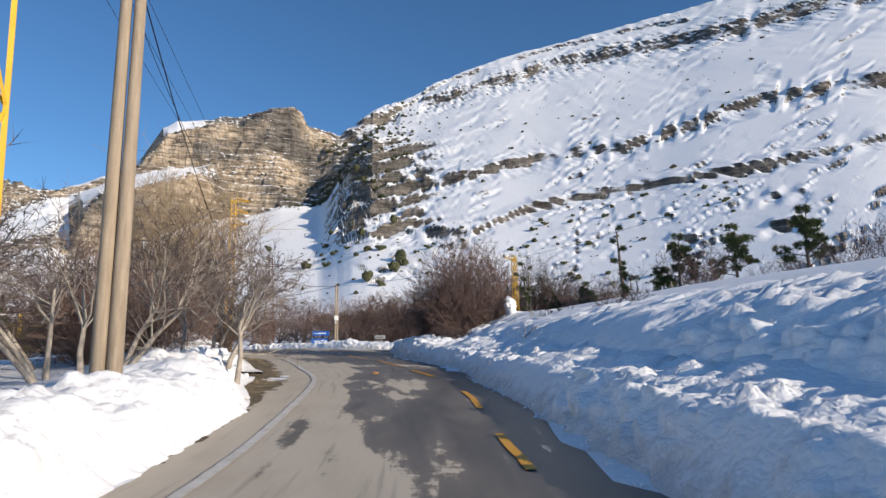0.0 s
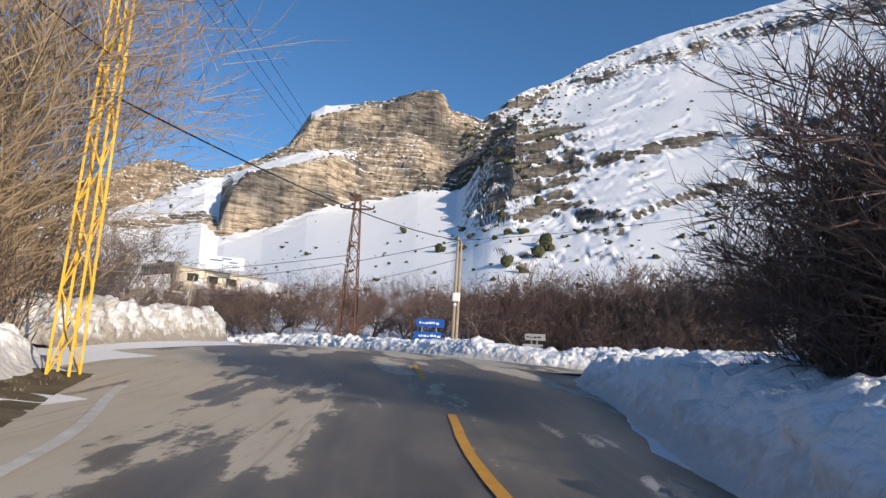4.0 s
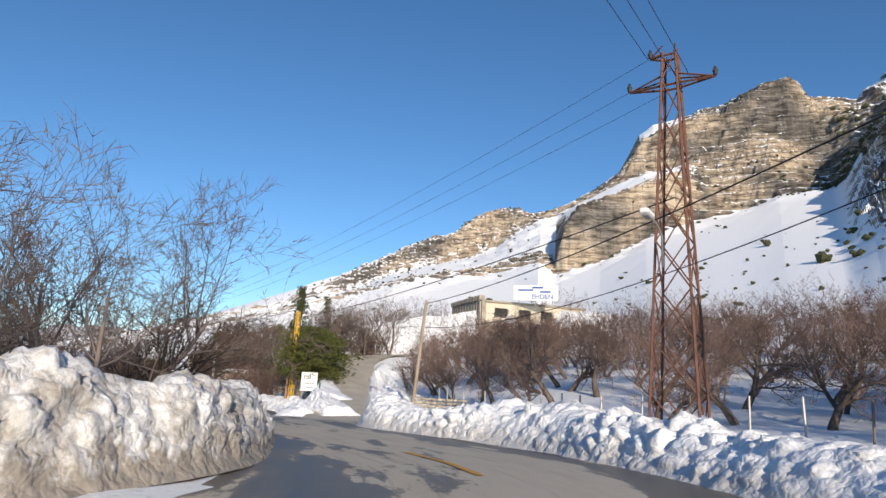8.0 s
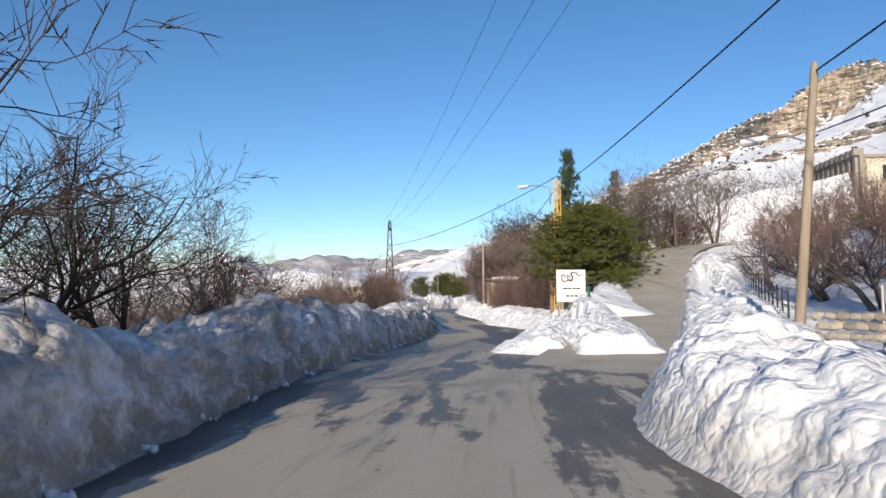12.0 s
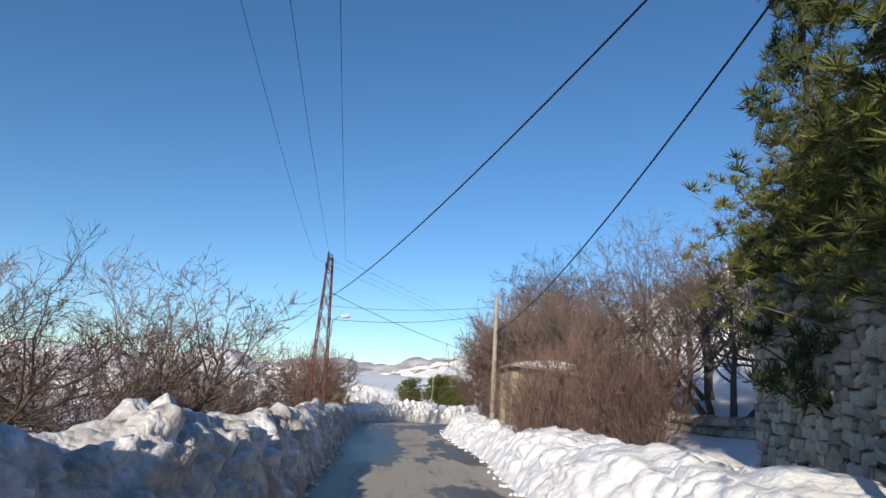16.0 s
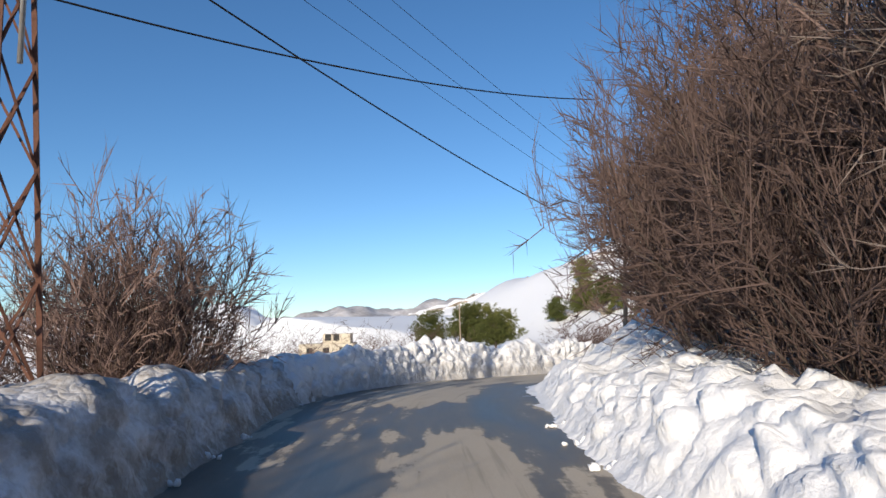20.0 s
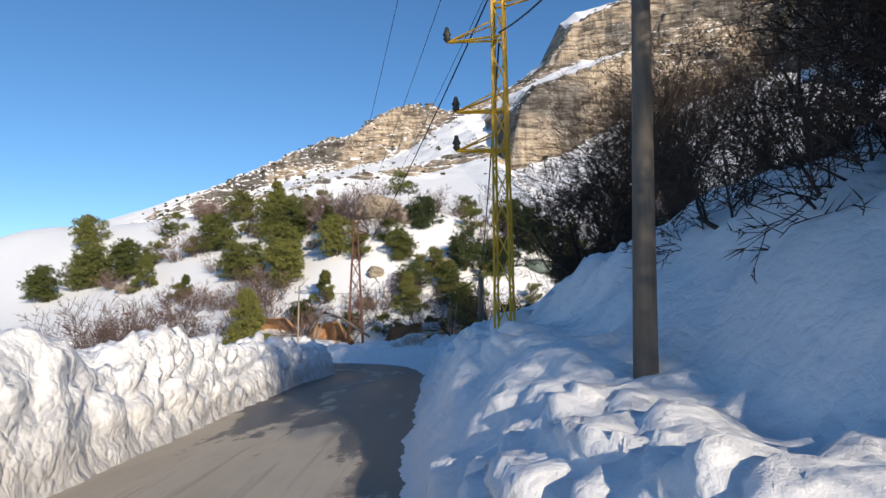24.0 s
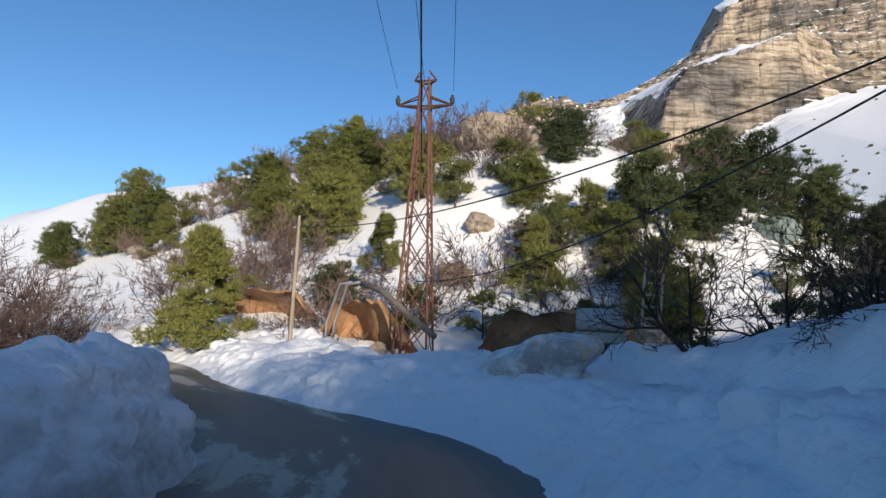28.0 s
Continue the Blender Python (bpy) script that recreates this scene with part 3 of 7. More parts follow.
# ---- mountain ----
MC = np.array([-5.0, 27.0])
EYE_Z = 1.4
SKY = np.array([(-75, 19.0), (-50, 26.0), (-35, 29.5), (-25, 30.4), (-17.9, 30.0), (-14, 29.7), (-10.6, 29.4), (-4.1, 28.7), (0.9, 27.4), (5.5, 25.4), (9.4, 24.2), (11.7, 22.5), (12.8, 22.0), (15.0, 22.4), (16.1, 22.7), (16.7, 23.9), (17.4, 24.15), (19.6, 23.85),
                (21.2, 23.3), (22.8, 22.9), (26, 22.35), (28.2, 21.9), (29.4, 21.2), (30.4, 19.4), (31, 18.4), (33, 16.9), (35, 15.9), (37.4, 14.8), (39.3, 14.6), (41.8, 15.0), (43.9, 14.2), (45.9, 12.7), (48, 12.2), (51, 10.8), (55, 8.8), (62, 6.0), (75, 1.0), (90, -1.5)])
RIDGE = np.array([(-75, 520), (-50, 560), (-35, 640), (-22, 700), (-8.5, 720), (-1, 700), (4.4, 660), (9.7, 600), (12.5, 575), (16, 560), (30, 565), (35, 560), (40, 575), (50, 590), (60, 600), (75, 540), (90, 520)])
# the cliffs: foot and rim of the lower wall, foot and rim of the upper wall, as rise in degrees
LOW_R = np.array([(10, 460), (13, 455), (18, 440), (24, 425), (28, 402), (32, 388), (36, 378), (37, 384), (40, 400), (90, 400)])
LOW_FOOT = np.array([(10, 16.6), (13, 16.1), (15, 15.8), (18.6, 15.3), (23.8, 14.0), (28.9, 12.3), (32.7, 10.5), (36.5, 9.3), (38, 10.4), (42, 9.4), (46, 8.8), (51, 7.8), (60, 5.0), (90, -3.0)])
LOW_RIM = np.array([(10, 16.9), (13, 16.6), (16, 16.9), (19, 17.9), (21.5, 17.6), (24.2, 17.2), (27, 17.4), (31.5, 16.1), (34.6, 15.2), (35.8, 13.5), (36.6, 10.0), (38, 10.6), (42, 9.6), (46, 9.0), (51, 8.0), (60, 5.2), (90, -2.8)])
UP_R = np.array([(10, 500), (13, 505), (16, 512), (18, 514), (21, 508), (29, 506), (33, 515), (38, 520), (42, 528), (50, 530), (90, 500)])
UP_FOOT = np.array([(10, 19.6), (13, 20.0), (15.8, 19.7), (19.2, 20.2), (20.8, 20.4), (23.5, 19.7), (26.5, 18.1), (29.0, 18.0), (31, 17.2), (33, 16.2), (35, 15.4), (38, 14.2), (39.5, 13.2), (42, 11.6), (44, 10.8), (47, 10.0), (51, 8.9), (55, 7.0), (60, 5.4), (90, -2.4)])
UP_RIM = np.array([(10, 20.6), (13, 21.0), (15.4, 21.4), (16.2, 22.5), (16.8, 23.8), (17.4, 24.1), (19.6, 23.75), (21.2, 23.0), (22.8, 22.1), (26, 21.4), (29, 20.9), (30.2, 19.2), (31.2, 17.6), (33, 16.6), (35, 15.7), (38, 14.5), (39.5, 14.3), (42, 14.8), (44, 14.0), (46, 12.4), (48, 11.9), (51, 10.5), (55, 8.4), (60, 5.7), (90, -2.2)])
# rock ledges across the open slope: line in degrees, height of the face, reach, how broken
LEDGES = [
    (((11.5, 22.0), (9.0, 23.6), (5.3, 24.9), (-2.7, 26.6), (-7.9, 27.6), (-17.6, 28.2), (-35, 28.0), (-60, 24)), 14, 1.5, 0.6),
    (((10.5, 22.9), (5.5, 25.0), (0.9, 27.0), (-4.1, 28.3), (-10.6, 29.0), (-18, 29.6), (-35, 29.0)), 6, 0.7, 0.25),
    (((14, 15.0), (8.0, 17.2), (1.2, 18.7), (-5.0, 19.8), (-8.2, 20.2), (-13.5, 20.6), (-17.6, 20.5), (-30, 22.5), (-60, 20)), 8.5, 1.3, 0.45),
    (((12, 13.2), (5.4, 13.9), (-2.0, 13.6), (-8, 15.9), (-13.0, 16.5), (-20, 16.9), (-40, 17.5)), 6, 1.2, 0.1),
    (((9, 18.6), (0, 20.9), (-9, 22.6), (-18, 24.0), (-40, 24.5)), 3.5, 0.8, -0.12),
    (((6, 21.4), (-5, 23.6), (-14, 25.6), (-24, 26.6), (-45, 25)), 3.0, 0.8, -0.16),
    (((8, 15.4), (0, 16.9), (-10, 18.3), (-20, 19.0), (-40, 20)), 3.0, 0.8, -0.14),
    (((2, 12.2), (-8, 12.9), (-18, 13.9), (-30, 14.5), (-50, 14.0)), 4.0, 1.0, -0.16),
    (((2, 15.0), (-6, 14.6), (-18, 15.4), (-34, 15.9)), 3.0, 0.8, -0.12),
    (((3, 22.6), (-5, 25.0), (-14, 26.9), (-24, 27.4)), 3.0, 0.7, -0.14),
    (((0, 10.2), (-12, 10.6), (-24, 11.6), (-50, 12.0)), 4.0, 1.0, -0.12)]


def mountain():
    az = np.r_[np.linspace(-75, -42, 60, endpoint=False), np.linspace(-42, 56, 920, endpoint=False), np.linspace(56, 90, 50)]
    na, nr, nb = len(az), 262, 18

    def tab(T, a):
        return np.interp(a, T[:, 0], T[:, 1])

    def slack(v, n):
        for _ in range(n):
            v[1:-1] = 0.25 * v[:-2] + 0.5 * v[1:-1] + 0.25 * v[2:]
        return v

    D = slack(tab(RIDGE, az), 300)
    r0 = slack(np.interp(az, [-75, -30, 0, 30, 50, 70, 90], [95, 105, 125, 140, 190, 260, 330]), 900)
    z0 = slack(land(MC[0] - r0 * np.sin(np.radians(az)), MC[1] + r0 * np.cos(np.radians(az))) - 9.0, 600)
    t = np.r_[np.linspace(0, 1, nr - nb), 1 + np.linspace(0.01, 0.5, nb)]
    A, T = np.meshgrid(np.arange(na), t, indexing="ij")
    a = az[A]
    lo, up = tab(LOW_R, az), tab(UP_R, az)
    R = r0[A] + (D[A] - r0[A]) * T
    close = ease((az - 8) / 5)
    for i in range(na):
        if close[i] > 0:
            R[i] = R[i] * (1 - close[i]) + close[i] * np.interp(t, [0, 0.30, 0.60, 0.70, 0.90, 1, 2], [r0[i], lo[i] - 20, lo[i] + 24, up[i] - 18, up[i] + 20, D[i], 2 * D[i] - r0[i]])
    X, Y = MC[0] - R * np.sin(np.radians(a)), MC[1] + R * np.cos(np.radians(a))
    n1 = waves(X, Y, 0.02, 11) + 0.6 * waves(X, Y, 0.05, 12)
    n2 = waves(X, Y, 0.13, 13) + 0.8 * waves(X, Y, 0.31, 14)
    n3 = waves(X, Y, 0.55, 15) + 0.7 * waves(X, Y, 1.1, 18)
    tt = np.clip((R - r0[A]) / (D - r0)[A], 0, 1)
    jag = slack(1.2 * waves(az * 9.0, az * 0, 0.5, 19), 2)
    top = EYE_Z + D * np.tan(np.radians(tab(SKY, az)))
    open_side = ease((9 - az) / 4)
    top = top * (1 - open_side) + slack(top.copy(), 500) * open_side
    # open slope
    rise = (top - z0)[A]
    Zs = z0[A] + rise * (0.80 * tt + 0.20 * tt ** 2) + 5 * n1 * tt * (1 - tt) * 2
    E = np.degrees(np.arctan2(Zs - EYE_Z, R))
    wob = 0.20 * waves(X, Y, 0.05, 31) + 0.08 * waves(X, Y, 0.16, 32)
    chip = waves(X, Y, 0.11, 34) + 0.7 * waves(X, Y, 0.37, 35) + 0.4 * waves(X, Y, 0.9, 36)
    step = 0
    for k, (line, h, w, more) in enumerate(LEDGES):
        L = np.array(line)[::-1]
        x = (E + wob + 0.07 * chip - np.interp(a, L[:, 0], L[:, 1])) / w
        here = ease((waves(a * 10, R * 0.05, 0.05, 40 + k) + 0.6 * waves(a * 10, R * 0.05, 0.2, 60 + k) + more) * 2.6)
        face = np.where(x < 0, -0.5 * np.clip(x + 1, 0, 1), 0.5 * np.clip(1 - x, 0, 1))
        soft_edge = np.clip(x * 9, -1, 1)
        step = step + here * h * (0.62 + 0.45 * chip) * np.where(np.abs(soft_edge) < 1, 0.5 * soft_edge, face)
    # small broken strata that run with the ledges
    lev = (E + 0.24 * a + wob * 1.6) / 0.95
    fr = lev - np.floor(lev)
    own = ease((waves(a * 10 + 37 * np.floor(lev), R * 0.0 + 91 * np.floor(lev), 0.13, 71) + 0.4 * waves(a * 10, R * 0.0, 0.35, 72) - 0.05) * 1.6)
    small = own * 2.2 * (np.clip((fr - 0.42) * 5, 0, 1) - fr)
    rough = ease(1.25 - np.abs(a - 9 - 0.25 * (20 - E)) / 8.5) * ease((E - 12.5) / 2.5) * ease((22.6 - E) / 1.4)
    lev2 = (E + 0.24 * a + 2.2 * wob) / 1.15
    fr2 = lev2 - np.floor(lev2)
    own2 = ease((waves(a * 10 + 53 * np.floor(lev2), R * 0.03 + 29 * np.floor(lev2), 0.14, 73) + 0.45) * 3)
    blocks = rough * own2 * 10.0 * (np.clip((fr2 - 0.4) * 6, 0, 1) - fr2) + rough * 1.3 * n3
    Zs = Zs + step + small * (1 + rough) + blocks
    # cliffs
    cliff_side = ease((a - 11.0) / 4.0)
    jit = 9 * waves(X, Y, 0.07, 21) + 3.5 * waves(X, Y, 0.23, 22) + 2.0 * waves(X, Y, 0.6, 27)
    Zc = np.empty_like(Zs)
    for i in range(na):
        w = az[i]
        zz = lambda r, tb: EYE_Z + r * math.tan(radians(tab(tb, w)))
        wide = float(np.interp(w, [37, 40], [4, 15]))
        foot = float(np.interp(w, [24, 28], [32, 5]))
        rr = [r0[i], lo[i], lo[i] + foot, up[i] - wide, up[i] + 4, max(D[i], up[i] + 12)]
        hh = [z0[i], zz(lo[i], LOW_FOOT), zz(lo[i] + foot, LOW_RIM), zz(up[i] - wide, UP_FOOT), zz(up[i] + 4, UP_RIM), top[i]]
        q = R[i] + jit[i] * np.interp(R[i], [lo[i] - 40, lo[i] - 8, up[i] + 10, D[i]], [0, 1, 1, 0])
        g = np.interp(q, rr, hh)
        sag = np.clip((q - r0[i]) / (lo[i] - r0[i]), 0, 1)
        Zc[i] = g - np.where(q < lo[i], 14 * sag * (1 - sag), 0)
    wallness = np.maximum(ease((R + jit - lo[A] + 3) / 4) * ease((lo[A] + 34 - R - jit) / 20), ease((R + jit - up[A] + 14) / 10) * ease((up[A] + 26 - R) / 14))
    wallness = np.maximum(wallness, ease((27 - a) / 3) * ease((R - lo[A] + 6) / 6) * 0.9)
    q = np.where(a < 27.5, 7.5, 3.4)
    fr = Zc / q + 0.5 * waves(X, Y, 0.03, 50) + 0.16 * n3
    Zc = Zc + (np.floor(fr) + ease(((fr - np.floor(fr)) - 0.3) / 0.35) - fr) * q * 0.9 * wallness * (a > 11) + 1.6 * n3 * wallness
    rubble = ease((a - 38) / 2) * ease((R - up[A] + 26) / 12) * ease((62 - a) / 6)
    Zc = Zc + rubble * (2.6 * np.abs(n2) + 1.6 * n3)
    Z = Zs * (1 - cliff_side) + Zc * cliff_side + 0.25 * n2 * tt
    back = np.clip(T - 1, 0, 1)
    Z = Z + jag[A] * ease((T - 0.93) / 0.06)
    Z = np.where(T > 1, Z - back * 90, Z)
    v = np.stack([X.ravel(), Y.ravel(), Z.ravel()], 1)
    f = [(i * nr + j, (i + 1) * nr + j, (i + 1) * nr + j + 1, i * nr + j + 1) for i in range(na - 1) for j in range(nr - 1)]
    me = mesh_of("mountain", v, f, M_MOUNT, True)
    me.materials.append(M_SLOPE)
    nz = np.empty(3 * len(f), np.float32)
    me.polygons.foreach_get("normal", nz)
    me.polygons.foreach_set("use_smooth", nz[2::3] > 0.72)
    ai = np.repeat(np.arange(na - 1), nr - 1)
    ji = np.tile(np.arange(nr - 1), na - 1)
    me.polygons.foreach_set("material_index", (az[ai] + 2.0 * waves(az[ai] * 20, ji * 1.0, 0.1, 99) < 12.0).astype(np.int32))
    ob = new("mountain", me)
    tagged(ob, "snowy mountainside with ledges of rock and golden limestone cliffs", "mountain", kind="structure")
    return az, t, X, Y, Z


# ---- ploughed snow along the edges ----
def _hash(i, j, k, s):
    n = (i * 374761393 + j * 668265263 + k * 1440662683 + s * 974634777) & 0x7FFFFFFF
    n = ((n ^ (n >> 13)) * 1274126177) & 0x7FFFFFFF
    n = ((n ^ (n >> 15)) * 1103515245 + 12345) & 0x7FFFFFFF
    return (n ^ (n >> 11) & 0xFFFFF) % 1000003 / 1000003.0


def soft(p, seed=0):
    """Smooth value noise, -1 to 1, of places p (n, 3)."""
    c = np.floor(p).astype(np.int64)
    f = p - c
    f = f * f * (3 - 2 * f)
    out = 0.0
    for dx in (0, 1):
        for dy in (0, 1):
            for dz in (0, 1):
                w = (f[:, 0] if dx else 1 - f[:, 0]) * (f[:, 1] if dy else 1 - f[:, 1]) * (f[:, 2] if dz else 1 - f[:, 2])
                out = out + w * _hash(c[:, 0] + dx, c[:, 1] + dy, c[:, 2] + dz, seed)
    return out * 2 - 1


def domes(p, seed=0):
    """Rounded chunks: 1 at the middle of a chunk, falling to 0 between them; and a value for each chunk that fades in the gaps."""
    c = np.floor(p).astype(np.int64)
    f1 = np.full(len(p), 9.0)
    f2 = np.full(len(p), 9.0)
    own = np.zeros(len(p))
    for dx in (-1, 0, 1):
        for dy in (-1, 0, 1):
            for dz in (-1, 0, 1):
                i, j, k = c[:, 0] + dx, c[:, 1] + dy, c[:, 2] + dz
                q = np.stack([i + _hash(i, j, k, seed), j + _hash(i, j, k, seed + 1), k + _hash(i, j, k, seed + 2)], 1) - p
                d = np.sqrt((q * q).sum(1))
                near = d < f1
                f2 = np.where(near, f1, np.minimum(f2, d))
                own = np.where(near, _hash(i, j, k, seed + 3), own)
                f1 = np.where(near, d, f1)
    gap = ease((f2 - f1) * 2.6)
    return np.clip(1.05 - f1 * f1, 0, 1) * (0.35 + 0.65 * gap), 0.5 + (own - 0.5) * gap


def snow_bank(line, heights, thick, name, label, seed, mat, steep=1.0, chunk=1.0, ends=True):
    """A ridge of ploughed snow whose foot follows a line (x, y); it lies to the right of the line's course when thick > 0."""
    P = finer(np.array(line, float), 6)
    seg = np.linalg.norm(np.diff(P[:, :2], axis=0), axis=1)
    S = np.r_[0, np.cumsum(seg)]
    n = max(8, int(S[-1] / 0.08))
    s = np.linspace(0, S[-1], n)
    P = np.stack([np.interp(s, S, P[:, k]) for k in range(2)], 1)
    for _ in range(60):
        P[1:-1] = 0.25 * P[:-2] + 0.5 * P[1:-1] + 0.25 * P[2:]
    hts = np.interp(s / S[-1], np.linspace(0, 1, len(heights)), heights)
    T = np.gradient(P, axis=0)
    for _ in range(40):
        T[1:-1] = 0.25 * T[:-2] + 0.5 * T[1:-1] + 0.25 * T[2:]
    T /= np.linalg.norm(T, axis=1)[:, None]
    N = np.stack([T[:, 1], -T[:, 0]], 1) * (1 if thick > 0 else -1)
    w = abs(thick) * 0.62
    k = 42
    u = np.r_[np.linspace(-0.18, -0.02, 4), np.linspace(0.02, 0.5, 20), np.linspace(0.56, 1.25, 9), np.linspace(1.36, 2.9, 9)]
    prof = np.interp(u, [-0.18, 0.0, 0.08, 0.22, 0.36, 0.50, 0.66, 0.85, 1.05, 1.3, 1.6, 1.95, 2.4, 2.9], [-0.12, 0.03, 0.24, 0.52, 0.74, 0.88, 0.96, 1.0, 0.98, 0.90, 0.74, 0.5, 0.22, -0.25])
    lean = np.where(u < 0.9, u / steep, u - 0.9 + 0.9 / steep)
    XY = P[:, None, :] + N[:, None, :] * (lean * w)[None, :, None]
    base = land(XY[..., 0], XY[..., 1]) + 0.12 * (1 - ease((u - 0.3) / 1.0))[None, :]
    if ends:
        hts = hts * ease(np.minimum(s, S[-1] - s) / 0.7 + 0.15)
    Z = base + prof[None, :] * hts[:, None]
    p = np.concatenate([XY, Z[..., None]], 2).reshape(-1, 3)
    q = p + np.array([seed * 7.3, seed * 2.9, 0])
    warp = np.stack([soft(q * 1.6, 3), soft(q * 1.6, 4), soft(q * 1.6, 5)], 1)
    big, own = domes((q + 0.16 * warp) * np.array([1.7, 1.7, 2.2]), 10)
    mid, own2 = domes((q + 0.07 * warp) * np.array([3.6, 3.6, 4.2]), 20)
    fine, own3 = domes(q * np.array([7.5, 7.5, 8.0]), 30)
    broken = np.clip(0.5 + 1.0 * soft(q * 0.4, 6), 0, 1)
    crumbs = np.clip(0.5 + 1.3 * soft(q * 0.7, 12), 0, 1)
    out = 0.13 * soft(q * 0.6, 7) + 0.07 * soft(q * 1.7, 13) + 0.26 * (big - 0.45) * (0.4 + 1.2 * own) * (0.25 + 0.75 * broken) * chunk
    out = out + 0.04 * soft(q * 4.3, 14) + 0.095 * (mid - 0.4) * (0.3 + 1.4 * own2) * (0.3 + 0.7 * crumbs) * chunk + 0.055 * (fine - 0.4) * (0.3 + 1.4 * own3) * (0.2 + 0.8 * crumbs) + 0.02 * soft(q * 9.0, 8)
    hh = (0.25 + 0.75 * np.clip(hts, 0, 1.2))[:, None]
    grip = np.interp(u, [-0.18, 0.0, 0.12, 0.3, 1.4, 2.2, 2.9], [0.25, 0.45, 0.8, 1.0, 0.9, 0.5, 0.15])[None, :]
    out = out.reshape(n, k) * hh * grip
    side = np.interp(u, [-0.18, 0.5, 0.85, 1.2, 2.0], [-0.85, -0.65, -0.1, 0.15, 0.3])
    up = np.interp(u, [-0.18, 0.1, 0.5, 0.85, 2.9], [0.1, 0.35, 0.75, 1.0, 0.9])
    crest = (0.26 * soft(q * 0.85, 9) + 0.05 * soft(q * 2.3, 11)).reshape(n, k) * hh * np.interp(u, [0.1, 0.8, 1.5, 2.9], [0, 1, 0.8, 0])[None, :]
    V = np.empty((n, k, 3))
    V[..., :2] = XY + N[:, None, :] * (out * side[None, :])[..., None]
    V[..., 2] = Z + out * up[None, :] + crest
    f = [(i * k + j, (i + 1) * k + j, (i + 1) * k + j + 1, i * k + j + 1) for i in range(n - 1) for j in range(k - 1)]
    me = mesh_of(name, V.reshape(-1, 3), f, mat, True)
    at = me.attributes.new("foot", "FLOAT", "POINT")
    at.data.foreach_set("value", np.tile(np.clip(1 - u / 0.42, 0, 1.2), n).astype(np.float32))
    return tagged(new(name, me), label, "snow bank", kind="structure")

# ---- large structure ----
ground_sheet()
MTN = mountain()
paved(RL, "road", M_ASPH, 0.0, "grey asphalt road, half of it dark and wet with meltwater", damp_shade=True)
paved(ARM, "side_road", M_ASPH, 0.012, "grey asphalt arm of the road junction")
paved(RAMP, "concrete_ramp", M_CONC, 0.03, "pale concrete ramp climbing to the terrace", margin=0.3)


def edge(side, a, b, off=0.0):
    """The road's edge between two distances along it."""
    ii = [i for i in range(len(RS)) if a <= RS[i] <= b]
    sg = -1 if side == "l" else 1
    col = 3 if side == "l" else 4
    return [tuple(RL[i, :2] + RN[i] * sg * (RL[i, col] + off)) for i in ii]

snow_bank(edge("l", 14, 46, 0.25) + edge("l", 49, 53, 1.3), [0.8, 0.9, 0.85, 0.8, 0.8], -2.4, "snow_bank_left_start", "bright ploughed snow bank beside the curve", 1, M_SNOW)
snow_bank(edge("l", 54, 57, 1.2) + edge("l", 60, 63, 2.2) + edge("l", 66, 69, 2.5) + edge("l", 73, 77, 1.4), [0.7, 1.0, 1.1, 1.3, 1.3, 0.9], -3.2, "snow_heap_verge", "lumpy heap of old snow on the bare verge", 2, M_BANK)
snow_bank(edge("l", 79, 92, 2.0) + edge("l", 98, 100, 1.0) + edge("l", 106, 124, 0.0), [1.2, 1.3, 1.25, 1.2, 1.15, 1.2, 1.2, 1.2], -2.4, "snow_bank_left_junction", "tall dirty ploughed snow bank", 3, M_DIRTY, 1.5)
snow_bank(edge("l", 122, 172, 0.0) + [(-92.4, 65.2), (-95.6, 66.3)], [1.1, 1.2, 1.1, 1.1, 1.1, 1.1, 1.1, 1.0, 1.0], -2.2, "snow_bank_left_lane", "shaded ploughed snow bank with rough lumps", 4, M_DIRTY, 1.3)
snow_bank([(-93.6, 65.5), (-96.0, 66.4), (-98.8, 68.2), (-101.9, 70.9), (-106.0, 76.8), (-110.1, 82.3), (-113.5, 86.9), (-116.3, 91.4), (-118.3, 93.2)], [0.9, 1.2, 1.35, 1.4, 1.4, 1.3, 1.2, 1.1], -2.2, "snow_bank_left_end", "tall cut snow bank with dirt streaks", 5, M_BANK, 2.0)
snow_bank(edge("r", 0, 66, 0.0) + [(-0.4, 27.0), (-1.2, 31.0), (-2.0, 34.4), (-1.9, 37.4), (0.2, 38.8), (7.0, 38.8), (18.0, 38.4), (30.0, 39.2)], [1.1, 1.1, 1.0, 0.8, 0.65, 0.6, 0.9, 0.9, 0.75, 0.8, 0.8], 2.3, "snow_bank_right_start", "shaded ploughed snow bank below the white slope", 6, M_BANK, 1.0, 1.2)
snow_bank(edge("r", 28, 70, 2.2), [0.5, 0.55, 0.6, 0.5, 0.35, 0.3], 4.6, "snow_slope_start", "lumpy wind-packed snow on the slope above the road", 21, M_SNOW, 1.0, 1.5)
snow_bank([(46, 47.0), (30, 43.6), (14, 42.8), (4, 43.0), (-2.5, 43.4), (-7.6, 45.2), (-13.0, 48.8), (-17.5, 51.4), (-22.5, 53.8), (-27.0, 54.6), (-31.8, 55.4), (-34.8, 57.4), (-36.8, 58.9), (-39.4, 61.0), (-43.1, 63.9), (-47.5, 67.2), (-53.1, 71.5), (-58.1, 76.5)],
          [1.1, 1.2, 1.3, 1.2, 1.0, 0.75, 0.85, 1.1, 1.0, 0.8, 0.7, 0.6], 2.4, "snow_bank_orchard", "bright ploughed snow bank in front of the orchard", 7, M_BANK)
